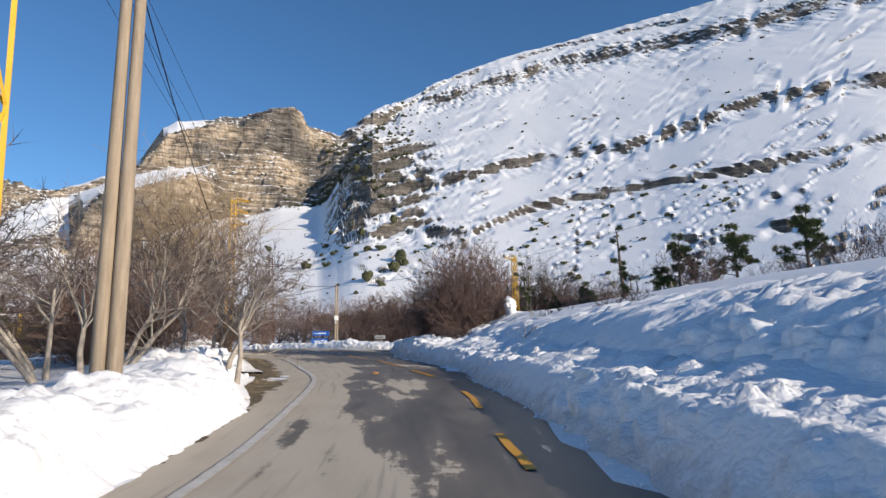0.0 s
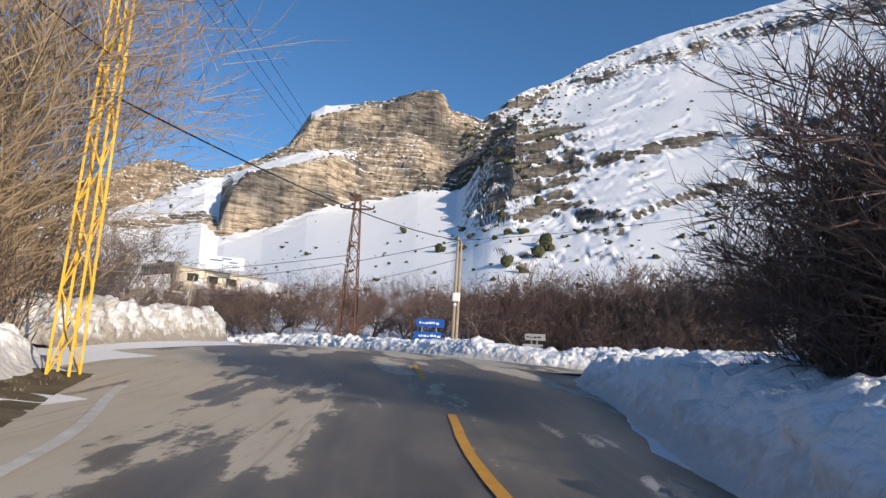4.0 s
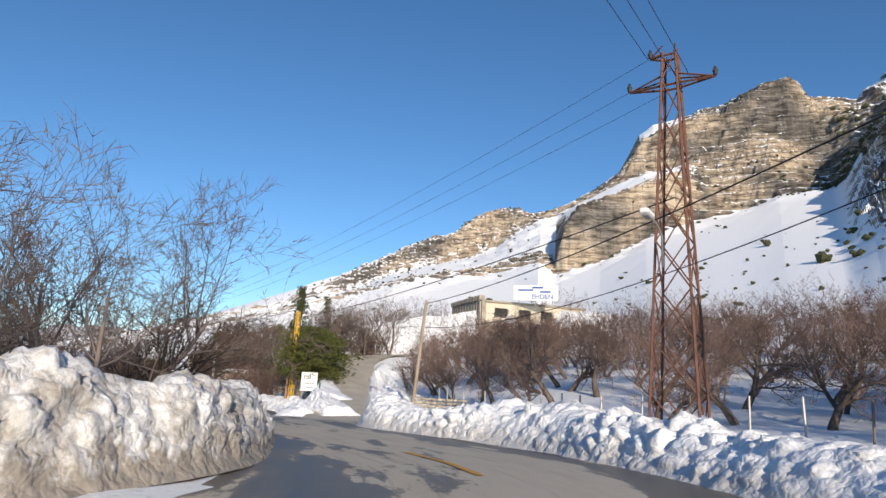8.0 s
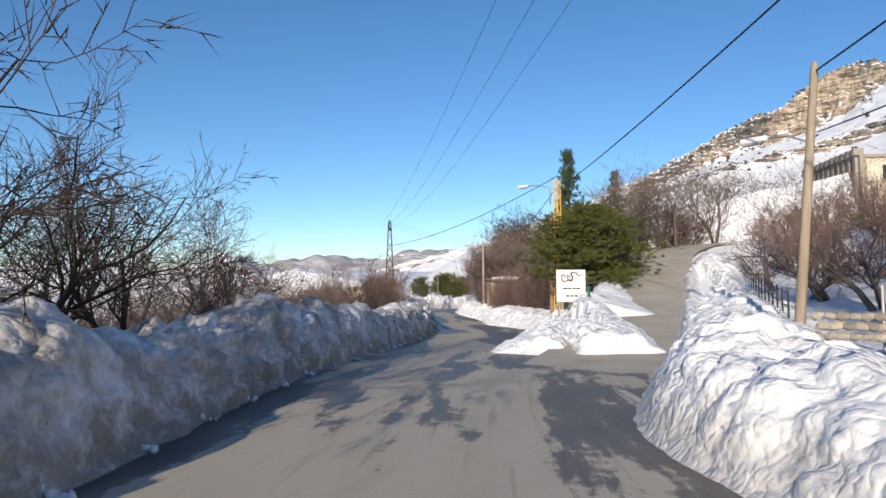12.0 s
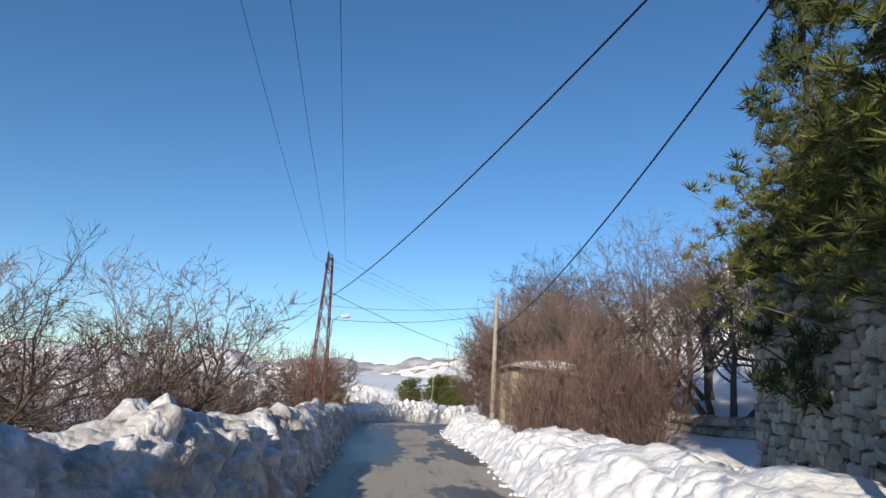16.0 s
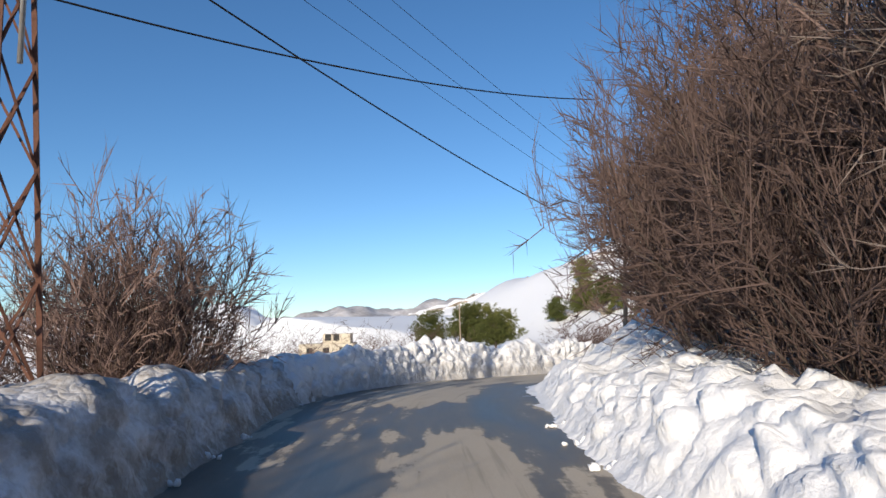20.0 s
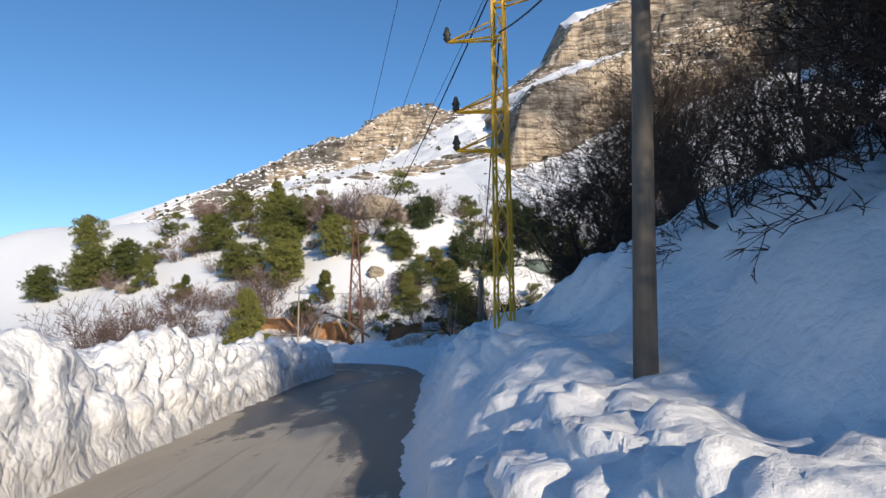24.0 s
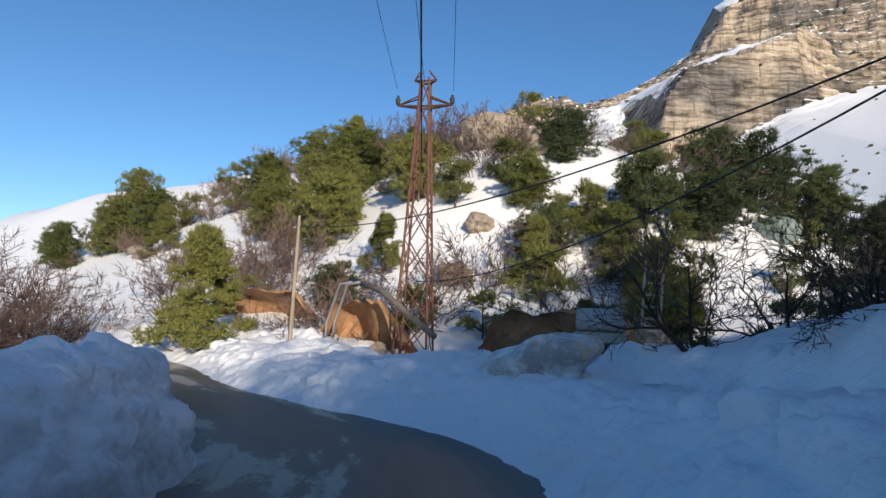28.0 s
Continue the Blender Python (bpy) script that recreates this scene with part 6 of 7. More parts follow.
# balustrade on the wall
BAL = empty("balustrade", Matrix())
_b = Build()
_b.tube([WALL_A - WALL_N * 0.2 + Vector((0, 0, wall_top(0) + 0.78)), WALL_B - WALL_N * 0.2 + Vector((0, 0, wall_top(WALL_L) + 0.78))], [0.13, 0.13], 4)
child("handrail", _b.mesh("handrail", M_BLOCK), BAL)
_b = Build()
_b.tube([WALL_A - WALL_N * 0.2 + Vector((0, 0, wall_top(0) + 0.1)), WALL_B - WALL_N * 0.2 + Vector((0, 0, wall_top(WALL_L) + 0.1))], [0.16, 0.16], 4)
child("base_rail", _b.mesh("base_rail", M_BLOCK), BAL)
_bb = Build()
_bb.tube([Vector((0, 0, 0.12)), Vector((0, 0, 0.22)), Vector((0, 0, 0.36)), Vector((0, 0, 0.52)), Vector((0, 0, 0.70))], [0.04, 0.075, 0.06, 0.035, 0.045], 8)
_bm = _bb.mesh("baluster", M_GREY, True)
for i in range(int(WALL_L / 0.24)):
    s = 0.2 + i * 0.24
    q = WALL_A + WALL_D * s - WALL_N * 0.2
    o = child("baluster", _bm, BAL)
    o.matrix_basis = pose(q.x, q.y, wall_top(s))
for i in range(5):
    s = 0.3 + i * (WALL_L - 0.6) / 4
    q = WALL_A + WALL_D * s - WALL_N * 0.2
    _b = Build()
    _b.box(pose(q.x, q.y, wall_top(s) + 0.48) @ Matrix.Rotation(math.atan2(WALL_D.y, WALL_D.x), 4, "Z"), 0.3, 0.3, 0.95, 0.02)
    child("pier", _b.mesh("pier", M_BLOCK), BAL)
tagged(BAL, "grey cast concrete balustrade on the stone wall", "balustrade")

_b = Build()
_b.tube([Vector((0, 0, -0.4)), Vector((0, 0, 1.25))], [0.05, 0.05], 8)
_gp = tagged(new("green_post", _b.mesh("green_post", two_tone("green_paint", (0.01, 0.09, 0.05), (0.02, 0.16, 0.09), 3, 0.5))), "green painted steel post", "post")
_gp.matrix_basis = pose(-46.6, 62.6, 0.2)

P_PINE = pine("pine_tree", 81, 7.6, 5.6, 3.0, M_BARK, M_NEEDLE, 900, 30, "round", "broad green pine with dark trunk on the terrace", 0.34)
plant(P_PINE, [(-53.0, 65.9, 0.74, 0.92), (-55.6, 67.3, 0.8, 0.95), (-57.8, 68.7, 0.8, 0.9), (-60.6, 70.4, 0.8, 0.9)], 20)
P_CEDAR = pine("cedar_tree", 82, 9.5, 4.6, 0.9, M_BARK, M_DARK_NEEDLE, 420, 18, "cone", "tall spiky cedar behind the pines", 0.5)
plant(P_CEDAR, [(-60.2, 68.9, 1.05, 0.6), (-68.0, 76.0, 0.9, 0.5)], 21)

# iron fence along the ramp, low terrace wall, lamp on the terrace
def picket_fence(a, b, n):
    root = empty("iron_fence")
    for i in range(n):
        t = i / (n - 1)
        x, y = a[0] + (b[0] - a[0]) * t, a[1] + (b[1] - a[1]) * t
        B = Build()
        B.tube([Vector((x, y, zl(x, y) - 0.4)), Vector((x, y, zl(x, y) + 1.25))], [0.028, 0.024], 6)
        child("post", B.mesh("post", M_DARKMETAL), root)
    for h in (0.45, 0.8, 1.15):
        B = Build()
        pts = [Vector((a[0] + (b[0] - a[0]) * k / 20, a[1] + (b[1] - a[1]) * k / 20, 0)) for k in range(21)]
        for q in pts:
            q.z = zl(q.x, q.y) + h
        B.tube(pts, [0.014] * 21, 5)
        child("rail", B.mesh("rail", M_DARKMETAL), root)
    return tagged(root, "dark iron fence beside the concrete ramp", "fence")


picket_fence((-39.6, 64.6), (-54.6, 76.0), 16)
TW = empty("terrace_wall")
_r = random.Random(44)
_st = []
for k in range(5):
    _b = Build()
    _b.blob((0, 0, 0), 1.0, (0.9, 0.55, 0.55), 0.2, 1, k + 140)
    _st.append(_b.mesh("stone", M_STONE))
for row in range(3):
    for i in range(15):
        t = (i + 0.5 * (row % 2)) / 15
        o = child("stone", _r.choice(_st), TW)
        o.matrix_basis = pose(-34.9 + 1.9 * t, 60.7 + 1.9 * t, 0.75 + 0.17 * row, rnd(_r, -10, 10), rnd(_r, -10, 10), 45 + rnd(_r, -12, 12)) @ Matrix.Scale(rnd(_r, 0.13, 0.17), 4)
tagged(TW, "low dry wall of tan stones under the snowy orchard", "stone wall")

TL = empty("garden_lamp", pose(-55.15, 67.8, zl(-55.15, 67.8)))
_b = Build()
_b.tube([Vector((0, 0, -0.6)), Vector((0, 0, 0.15)), Vector((0, 0, 0.3)), Vector((0, 0, 1.75))], [0.07, 0.06, 0.035, 0.03], 8)
child("post", _b.mesh("post", M_DARKMETAL, True), TL)
_b = Build()
_b.tube([Vector((0, 0, 1.75)), Vector((0, 0, 1.8)), Vector((0, 0, 2.05))], [0.05, 0.09, 0.13], 6)
child("lantern", _b.mesh("lantern", M_WHITE), TL, "pale glass lantern")
_b = Build()
_b.tube([Vector((0, 0, 2.05)), Vector((0, 0, 2.1)), Vector((0, 0, 2.25))], [0.16, 0.14, 0.02], 6)
child("cap", _b.mesh("cap", M_DARKMETAL), TL)
tagged(TL, "small garden lamp with a lantern on the terrace", "lamp")

# ---- lane: thickets on the right ----
plant(thicket("lane_thicket", 91, 4.4, 4.6, M_BARK, M_TWIG, 70, (13, 6), "dense leafless thicket beside the lane"),
      [(-71.4, 68.5, 0.8, 0.42), (-72.4, 69.5, 0.95, 0.5), (-73.6, 70.0, 0.95, 0.5), (-74.4, 70.6, 0.95, 0.46), (-73.4, 69.2, 0.75, 0.4), (-70.2, 69.6, 0.95, 0.5), (-69.0, 70.6, 0.9, 0.5), (-75.6, 72.6, 1.0, 0.5), (-78.6, 71.0, 0.95, 0.6), (-77.6, 75.5, 1.0, 0.8), (-72.0, 80.0, 0.9), (-80.5, 74.5, 1.0), (-66.5, 81.0, 0.9)], 22)
plant(thicket("tall_thicket", 92, 6.4, 6.4, M_BARK, M_TWIG, 110, (17, 7), "tall dense leafless thicket overhanging the lane"),
      [(-84.2, 72.6, 1.0, 0.66), (-87.6, 73.2, 1.05, 0.68), (-86.0, 75.8, 1.15, 0.8), (-91.0, 74.6, 0.95, 0.6), (-83.0, 75.0, 0.95), (-91.0, 78.0, 1.0), (-95.5, 78.4, 0.8), (-93.4, 77.0, 0.75, 0.6)], 23)
P_LANE = bare_tree("bare_tree", 93, 7.4, M_BARK, M_GREY_TWIG, 2, (8, 7, 6, 4), 0.26, 0.07, 0.25, "leafless tree on the snowy slope by the lane", 0.03)
plant(P_LANE, [(-76.4, 72.4, 1.0), (-73.6, 73.6, 0.95), (-70.4, 74.6, 1.0), (-75.0, 76.0, 1.1), (-66.4, 75.2, 1.0), (-62.5, 74.5, 0.9), (-64.8, 75.8, 0.85), (-68.0, 76.2, 0.9), (-69.0, 79.0, 1.0), (-74.0, 77.0, 1.0), (-63.5, 78.5, 0.9), (-78.0, 80.0, 1.0), (-81.5, 72.2, 1.0), (-72.0, 83.0, 1.1), (-67.0, 84.0, 1.0)], 24)

# low dry-stone wall on the slope
_r = random.Random(25)
DW = new("dry_stone_wall")
for i in range(46):
    t = i / 45
    for k in range(2):
        B = Build()
        B.blob((0, 0, 0), 0.24, (1.3, 0.8, 0.75), 0.22, 1, i + 50 * k)
        x, y = -66.5 - 13.0 * t, 73.2 + 2.4 * t
        o = child("stone", B.mesh("stone", M_STONE), DW)
        o.matrix_basis = pose(x + rnd(_r, -0.1, 0.1), y, zl(x, y) + 0.1 + 0.32 * k, 0, 0, rnd(_r, 0, 60))
tagged(DW, "low dry-stone terrace wall in the snow", "stone wall")

# stone shed
def shed(base, turn):
    """Front along x, door opening towards -y."""
    root = empty("stone_shed", pose(*base, 0, 0, turn))

    def slab(name, cx, cy, cz, sx, sy, sz, mat, label=""):
        B = Build()
        B.box(Matrix.Translation((cx, cy, cz)), sx, sy, sz, 0.03)
        return child(name, B.mesh(name, mat), root, label)

    slab("wall", -1.35, 0, 0.85, 0.85, 0.28, 2.9, M_RUBBLE)
    slab("wall", 1.2, 0, 0.85, 1.3, 0.28, 2.9, M_RUBBLE)
    slab("lintel", -0.2, 0, 2.12, 1.5, 0.28, 0.36, M_RUBBLE)
    slab("wall", -1.64, 1.35, 0.8, 0.26, 2.42, 2.8, M_RUBBLE)
    slab("wall", 1.72, 1.35, 0.8, 0.26, 2.42, 2.8, M_RUBBLE)
    slab("wall", 0, 2.6, 0.8, 3.6, 0.28, 2.8, M_RUBBLE)
    B = Build()
    B.box(Matrix.Translation((0.05, 1.3, 2.42)) @ Matrix.Rotation(radians(-5), 4, "X"), 3.5, 2.9, 0.12, 0.03)
    child("roof", B.mesh("roof", M_BLOCK), root, "worn concrete roof slab")
    B = Build()
    B.blob((0.1, 1.5, 2.55), 1.0, (1.8, 1.3, 0.28), 0.12, 3, 7)
    child("snow_cap", B.mesh("snow_cap", M_SNOW, True), root, "snow lying on the roof")
    B = Build()
    B.blob((-0.2, 1.0, -0.35), 0.5, (1.4, 1.0, 0.5), 0.2, 2, 9)
    child("rubble", B.mesh("rubble", M_EARTH, True), root)
    return tagged(root, "small cream stone shed with an open doorway and snowy roof", "shed")


shed((-75.6, 69.0, -0.85), 347)
wooden_pole("concrete_pole", (-80.0, 69.9, -0.6), (-80.1, 69.9, 5.2), 0.11, M_PALE_BARK, "pale rough concrete pole in the thicket")

# ---- left of the lane ----
lattice_tower("rusty_pylon", (-85.6, 62.3, -1.9), 9.1, 1.0, 0.24, M_RUST, 8, [(8.3, 0.95, 0.95), (8.95, 0.05, 0.6)], "rusty lattice power pylon behind the snow bank", -14, 0.055)
street_lamp((-85.3, 62.7, 3.75), math.radians(30), 0.9, "street lamp on the rusty pylon")
plant(thicket("round_bush", 95, 4.4, 4.4, M_DARK_TWIG, M_TWIG, 70, (13, 6), "round leafless bush behind the snow bank"), [(-90.8, 62.4, 1.15, 0.72), (-90.7, 63.0, 1.05, 0.66), (-91.4, 62.0, 1.0, 0.7), (-95.0, 57.4, 0.8), (-82.5, 56.0, 0.8)], 26)
plant(bare_tree("bare_sapling", 96, 2.9, M_GOLD_TWIG, M_GOLD_TWIG, 5, (4, 4, 2), 0.2, 0.08, 0.4, "thin many-stemmed leafless sapling", 0.016), [(-94.5, 63.6, 1.0), (-97.0, 62.0, 0.7)], 27)

# white house in the valley
WH = empty("white_house", pose(-188.0, 70.0, -4.6, 0, 0, 80))
for n, (cx, cz, sx, sz) in enumerate(((0, 1.4, 9.0, 2.8), (1.6, 3.6, 4.6, 1.6))):
    _b = Build()
    _b.box(Matrix.Translation((cx, 0, cz)), sx, 7.0 - 2 * n, sz, 0.05)
    child("wall", _b.mesh("wall", M_CREAM), WH)
    for k in range(3 - n):
        _b = Build()
        _b.box(Matrix.Translation((cx - sx * 0.3 + k * sx * 0.3, -(3.52 - n), cz + 0.2)), 1.0, 0.08, 1.1)
        child("window", _b.mesh("window", M_BLACK), WH)
tagged(WH, "small pale flat-roofed house in the valley", "house")

# ---- far hills ----
def far_hill(name, centre, az0, az1, dist, els, depth, mat, label, seed):
    na, nr = 150, 26
    az = np.linspace(az0, az1, na)
    el = np.interp(az, np.linspace(az0, az1, len(els)), els)
    v, f = [], []
    for i in range(na):
        for j in range(nr):
            t = j / (nr - 1)
            d = dist - depth * (1 - t)
            x, y = centre[0] - d * math.sin(radians(az[i])), centre[1] + d * math.cos(radians(az[i]))
            top = dist * math.tan(radians(el[i]))
            q = Vector((x, y, 0)) * (6.0 / depth)
            z = -30 + (top + 30) * ease(t) + depth * 0.05 * noise.noise(q + Vector((seed, 0, 0))) * t + depth * 0.025 * noise.noise(q * 3.1) * t
            v.append((x, y, z))
    for i in range(na - 1):
        for j in range(nr - 1):
            f.append((i * nr + j, (i + 1) * nr + j, (i + 1) * nr + j + 1, i * nr + j + 1))
    return tagged(new(name, mesh_of(name, v, f, mat, True)), label, "hill", kind="structure")


far_hill("hill_far", (-80, 65), 66, 104, 1900, [2.6, 2.3, 1.9, 1.9, 1.7, 0.9, 0.2, -0.6], 900, M_FARHILL, "distant pale snow ridge across the valley", 3)
far_hill("hill_rocky", (-80, 65), 84, 128, 420, [0.2, 1.0, 2.3, 1.7, 1.5, 1.4, 1.3, 0.8, 0.4], 200, M_MOUNT, "rocky scrub hill with patches of snow", 8)

# ---- end of the walk: poles, pylons, slope ----
lattice_tower("yellow_pylon", (-103.6, 82.1, -1.2), 6.8, 0.28, 0.18, M_YELLOW, 14, [(6.7, 0.95, 0.05), (6.1, 0.05, 0.9), (5.5, 0.95, 0.05), (4.2, 0.8, 0.05), (3.5, 0.8, 0.05)], "yellow lattice power pylon with cross-arms on the slope", 15, 0.035)
wooden_pole("dark_pole", (-100.0, 77.5, -1.0), (-99.95, 77.8, 3.2), 0.085, M_DARKPOLE, "dark weathered wooden pole in the snow slope")
wooden_pole("dark_pole", (-112.4, 96.5, -1.9), (-112.4, 96.5, 1.2), 0.08, M_DARKPOLE, "short twin dark wooden pole in the snow", 0.12, 40)
wooden_pole("pale_pole", (-126.8, 99.4, -3.0), (-126.7, 99.4, 1.1), 0.055, M_POLE, "thin pale pole beside the road")
lattice_tower("rusty_pylon", (-123.9, 101.3, -2.7), 7.6, 0.9, 0.22, M_RUST, 8, [(6.8, 0.75, 0.75), (7.5, 0.3, 0.3)], "rusty lattice power pylon below the knoll", 35, 0.05)

plant(thicket("dark_thicket", 97, 5.0, 5.2, M_DARK_TWIG, M_DARK_TWIG, 70, (13, 6), "dark leafless thicket on the shaded slope"),
      [(-95.6, 80.4, 0.6), (-93.5, 77.5, 0.9), (-97.0, 80.6, 0.7), (-105.4, 91.2, 0.34), (-104.0, 89.2, 0.3), (-106.8, 93.6, 0.34), (-108.2, 96.0, 0.28), (-103.0, 88.4, 0.3), (-101.2, 87.4, 0.42), (-99.2, 83.6, 0.4), (-97.6, 79.6, 0.5), (-96.6, 77.6, 0.5), (-95.6, 85.0, 0.7), (-92.5, 79.0, 0.8), (-104.6, 91.6, 0.4), (-105.6, 96.8, 0.5)], 28)
P_END = bare_tree("dark_bare_tree", 98, 7.0, M_DARK_TWIG, M_DARK_TWIG, 3, (6, 6, 6, 5), 0.24, 0.06, 0.2, "dark leafless tree on the shaded slope", 0.022)
plant(P_END, [(-107.3, 94.9, 0.7, 1.0), (-108.6, 97.2, 0.45, 0.6), (-107.2, 97.4, 0.66, 0.95), (-105.6, 91.6, 0.6, 0.75), (-104.5, 89.8, 0.56, 0.7), (-103.4, 90.6, 0.7, 0.85), (-102.4, 89.2, 0.7, 0.85), (-101.8, 88.2, 0.72, 0.85), (-105.0, 94.0, 0.72, 0.9), (-103.8, 94.5, 0.72), (-102.4, 92.8, 0.72), (-104.6, 98.0, 0.75), (-106.2, 99.5, 0.66), (-100.5, 92.5, 0.7), (-101.0, 86.8, 0.52), (-99.2, 84.8, 0.58), (-98.6, 88.8, 0.8), (-97.4, 84.4, 0.7), (-95.0, 79.8, 0.9), (-91.5, 79.5, 1.1)], 29)
P_FRUIT = bare_tree("dark_fruit_tree", 99, 3.6, M_DARK_TWIG, M_DARK_TWIG, 3, (8, 7, 5, 3), 0.26, 0.05, 0.6, "low spreading leafless fruit tree in deep snow", 0.036)
plant(P_FRUIT, [(-114.2, 99.2, 1.05), (-113.2, 99.4, 0.8), (-98.8, 80.0, 0.8, 0.9)], 30)

# ---- knoll with pines ----
P_PB = pine("pine_tree", 101, 4.7, 5.4, 0.4, M_BARK, M_NEEDLE, 430, 22, "round", "bushy green pine on the snowy knoll", 0.62)
P_PC = pine("pine_tree", 102, 4.4, 4.0, 0.3, M_BARK, M_NEEDLE, 360, 22, "cone", "conical green pine on the snowy knoll", 0.58)
_r = random.Random(31)
_kb = [(-146.5, 115.0, 1.05, 1.2), (-142.5, 113.5, 1.0), (-139.5, 109.4, 1.0), (-136.6, 107.4, 0.9), (-143.2, 108.0, 0.85), (-134.0, 110.5, 0.85), (-152.0, 112.0, 0.95), (-165.0, 107.0, 1.2, 1.3), (-160.5, 108.0, 1.05), (-169.0, 104.0, 1.0), (-128.6, 112.0, 0.6), (-124.0, 111.5, 0.6), (-121.0, 109.2, 0.75), (-157.0, 119.0, 0.9), (-176.0, 112.0, 1.0)]
_kc = [(-130.3, 98.4, 1.0), (-151.0, 119.0, 1.0), (-125.2, 108.2, 0.62), (-154.5, 106.5, 0.8), (-137.5, 113.0, 0.7), (-131.0, 106.0, 0.6), (-147.0, 105.5, 0.5), (-119.0, 106.8, 0.6)]
_kx = []
for k in range(120):
    x, y = rnd(_r, -172, -114), rnd(_r, 101.5, 126)
    if y > 103 + 0.14 * (-118 - x) - 4 and math.hypot(x + 123.9, y - 101.3) > 4:
        _kx.append((x, y, rnd(_r, 0.6, 1.35)))
plant(thicket("leafless_bush", 107, 2.6, 3.0, M_BARK, M_TWIG, 34, (9, 5), "leafless brown bush on the snowy knoll"), _kx[0::2] + [(-128.4, 101.2, 0.75), (-119.4, 102.6, 0.6), (-121.8, 103.0, 0.5), (-130.5, 104.0, 0.8), (-134.6, 103.4, 0.9), (-137.5, 105.0, 0.9), (-140.5, 104.2, 0.8)], 38)
plant(pine("evergreen_shrub", 108, 1.8, 2.4, 0.1, M_BARK, M_NEEDLE, 70, 16, "round", "low green juniper shrub on the snowy knoll", 0.4), _kx[1::2] + [(-126.4, 103.4, 0.9), (-124.4, 104.6, 0.8), (-120.0, 104.4, 0.9)], 39)
plant(P_PB, [(q[0], q[1], q[2] * 0.8, (q[3] if len(q) > 3 else q[2]) * 0.72) for q in _kb], 32)
plant(P_PC, [(q[0], q[1], q[2] * 0.9, q[2] * 0.72) for q in _kc], 33)
plant(thicket("leafless_thicket", 106, 4.0, 4.6, M_DARK_TWIG, M_TWIG, 50, (10, 6), "leafless fruit thicket beyond the road"), [(-128.6, 91.2, 0.8), (-131.5, 93.2, 0.85), (-134.6, 92.4, 1.0), (-129.0, 88.6, 0.9), (-138.0, 96.0, 0.8)], 37)
P_PF = pine("umbrella_pine", 103, 6.6, 6.0, 2.2, M_BARK, M_NEEDLE, 420, 24, "round", "broad dark pine past the bend", 0.6)
plant(P_PF, [(-147.0, 84.0, 0.85), (-150.5, 80.5, 0.8), (-143.5, 86.0, 0.65), (-151.5, 86.5, 0.9), (-155.0, 90.5, 0.8)], 34)
wooden_pole("pale_pole", (-144.6, 82.3, zl(-144.6, 82.3)), (-144.6, 82.3, 2.9), 0.07, M_POLE, "thin pale pole in front of the pines")
plant(pine("evergreen_bush", 104, 3.2, 4.0, 0.1, M_BARK, M_DARK_NEEDLE, 300, 22, "round", "dark evergreen bush below the cliff", 0.55), [(-123.0, 124.3, 1.2), (-121.6, 128.0, 1.2), (-118.5, 126.5, 1.1), (-126.4, 126.0, 1.0), (-114.5, 123.5, 1.0), (-111.5, 126.0, 1.0), (-124.4, 115.0, 0.9), (-122.6, 117.0, 0.9), (-126.2, 110.0, 0.6), (-129.8, 116.4, 0.8), (-108.0, 120.0, 0.8), (-121.0, 105.6, 0.5), (-131.0, 103.8, 0.5)], 35)
plant(thicket("leafless_bush", 105, 2.4, 3.2, M_BARK, M_TWIG, 30, (9, 5), "leafless brown bush on the snowy knoll"),
      [(-134.0, 101.6, 0.9), (-137.0, 103.2, 1.0), (-143.0, 104.5, 1.0), (-147.5, 104.8, 1.0), (-126.0, 110.0, 0.8), (-153.5, 111.5, 1.1), (-142.0, 115.0, 1.1), (-132.5, 113.0, 0.9), (-122.0, 138.0, 1.5), (-127.0, 142.0, 1.6), (-117.0, 134.0, 1.4), (-112.0, 131.0, 1.3), (-131.0, 136.0, 1.4), (-107.0, 128.0, 1.3), (-104.0, 118.0, 1.2), (-129.6, 102.6, 1.0), (-137.0, 97.0, 1.0), (-135.0, 100.4, 1.1), (-111.0, 118.0, 1.1), (-107.5, 122.0, 1.2), (-104.5, 112.0, 1.0), (-116.0, 124.0, 1.1), (-129.2, 101.4, 0.75), (-109.0, 105.0, 0.9), (-139.5, 118.0, 1.0)], 36)

# clay cutting, boulders and gear below the knoll
def broken_face(name, line, z0, height, depth, mat, label, category, seed):
    """A low broken face of earth along a line, leaning back."""
    P = finer(np.array(line, float), 10)
    k = 12
    v = []
    T = np.gradient(P, axis=0)
    T /= np.linalg.norm(T, axis=1)[:, None]
    n = len(P)
    for i in range(n):
        e = min(1.0, 5.0 * min(i, n - 1 - i) / n)
        for j in range(k):
            t = j / (k - 1)
            q = P[i] + np.array([T[i, 1], -T[i, 0]]) * depth * t ** 1.3
            w = Vector((q[0], q[1], t * height)) * 0.9 + Vector((seed, 0, 0))
            lump = 0.45 * noise.noise(w) + 0.22 * noise.noise(w * 2.7) + 0.12 * noise.noise(w * 6.1)
            v.append((q[0] + T[i, 1] * lump, q[1] - T[i, 0] * lump, z0 - 0.6 + (height * e + 0.6) * math.sin(t * 1.75) + 0.6 * lump * t))
    f = [(i * k + j, (i + 1) * k + j, (i + 1) * k + j + 1, i * k + j + 1) for i in range(n - 1) for j in range(k - 1)]
    return tagged(new(name, mesh_of(name, v, f, mat, True)), label, category, kind="structure")


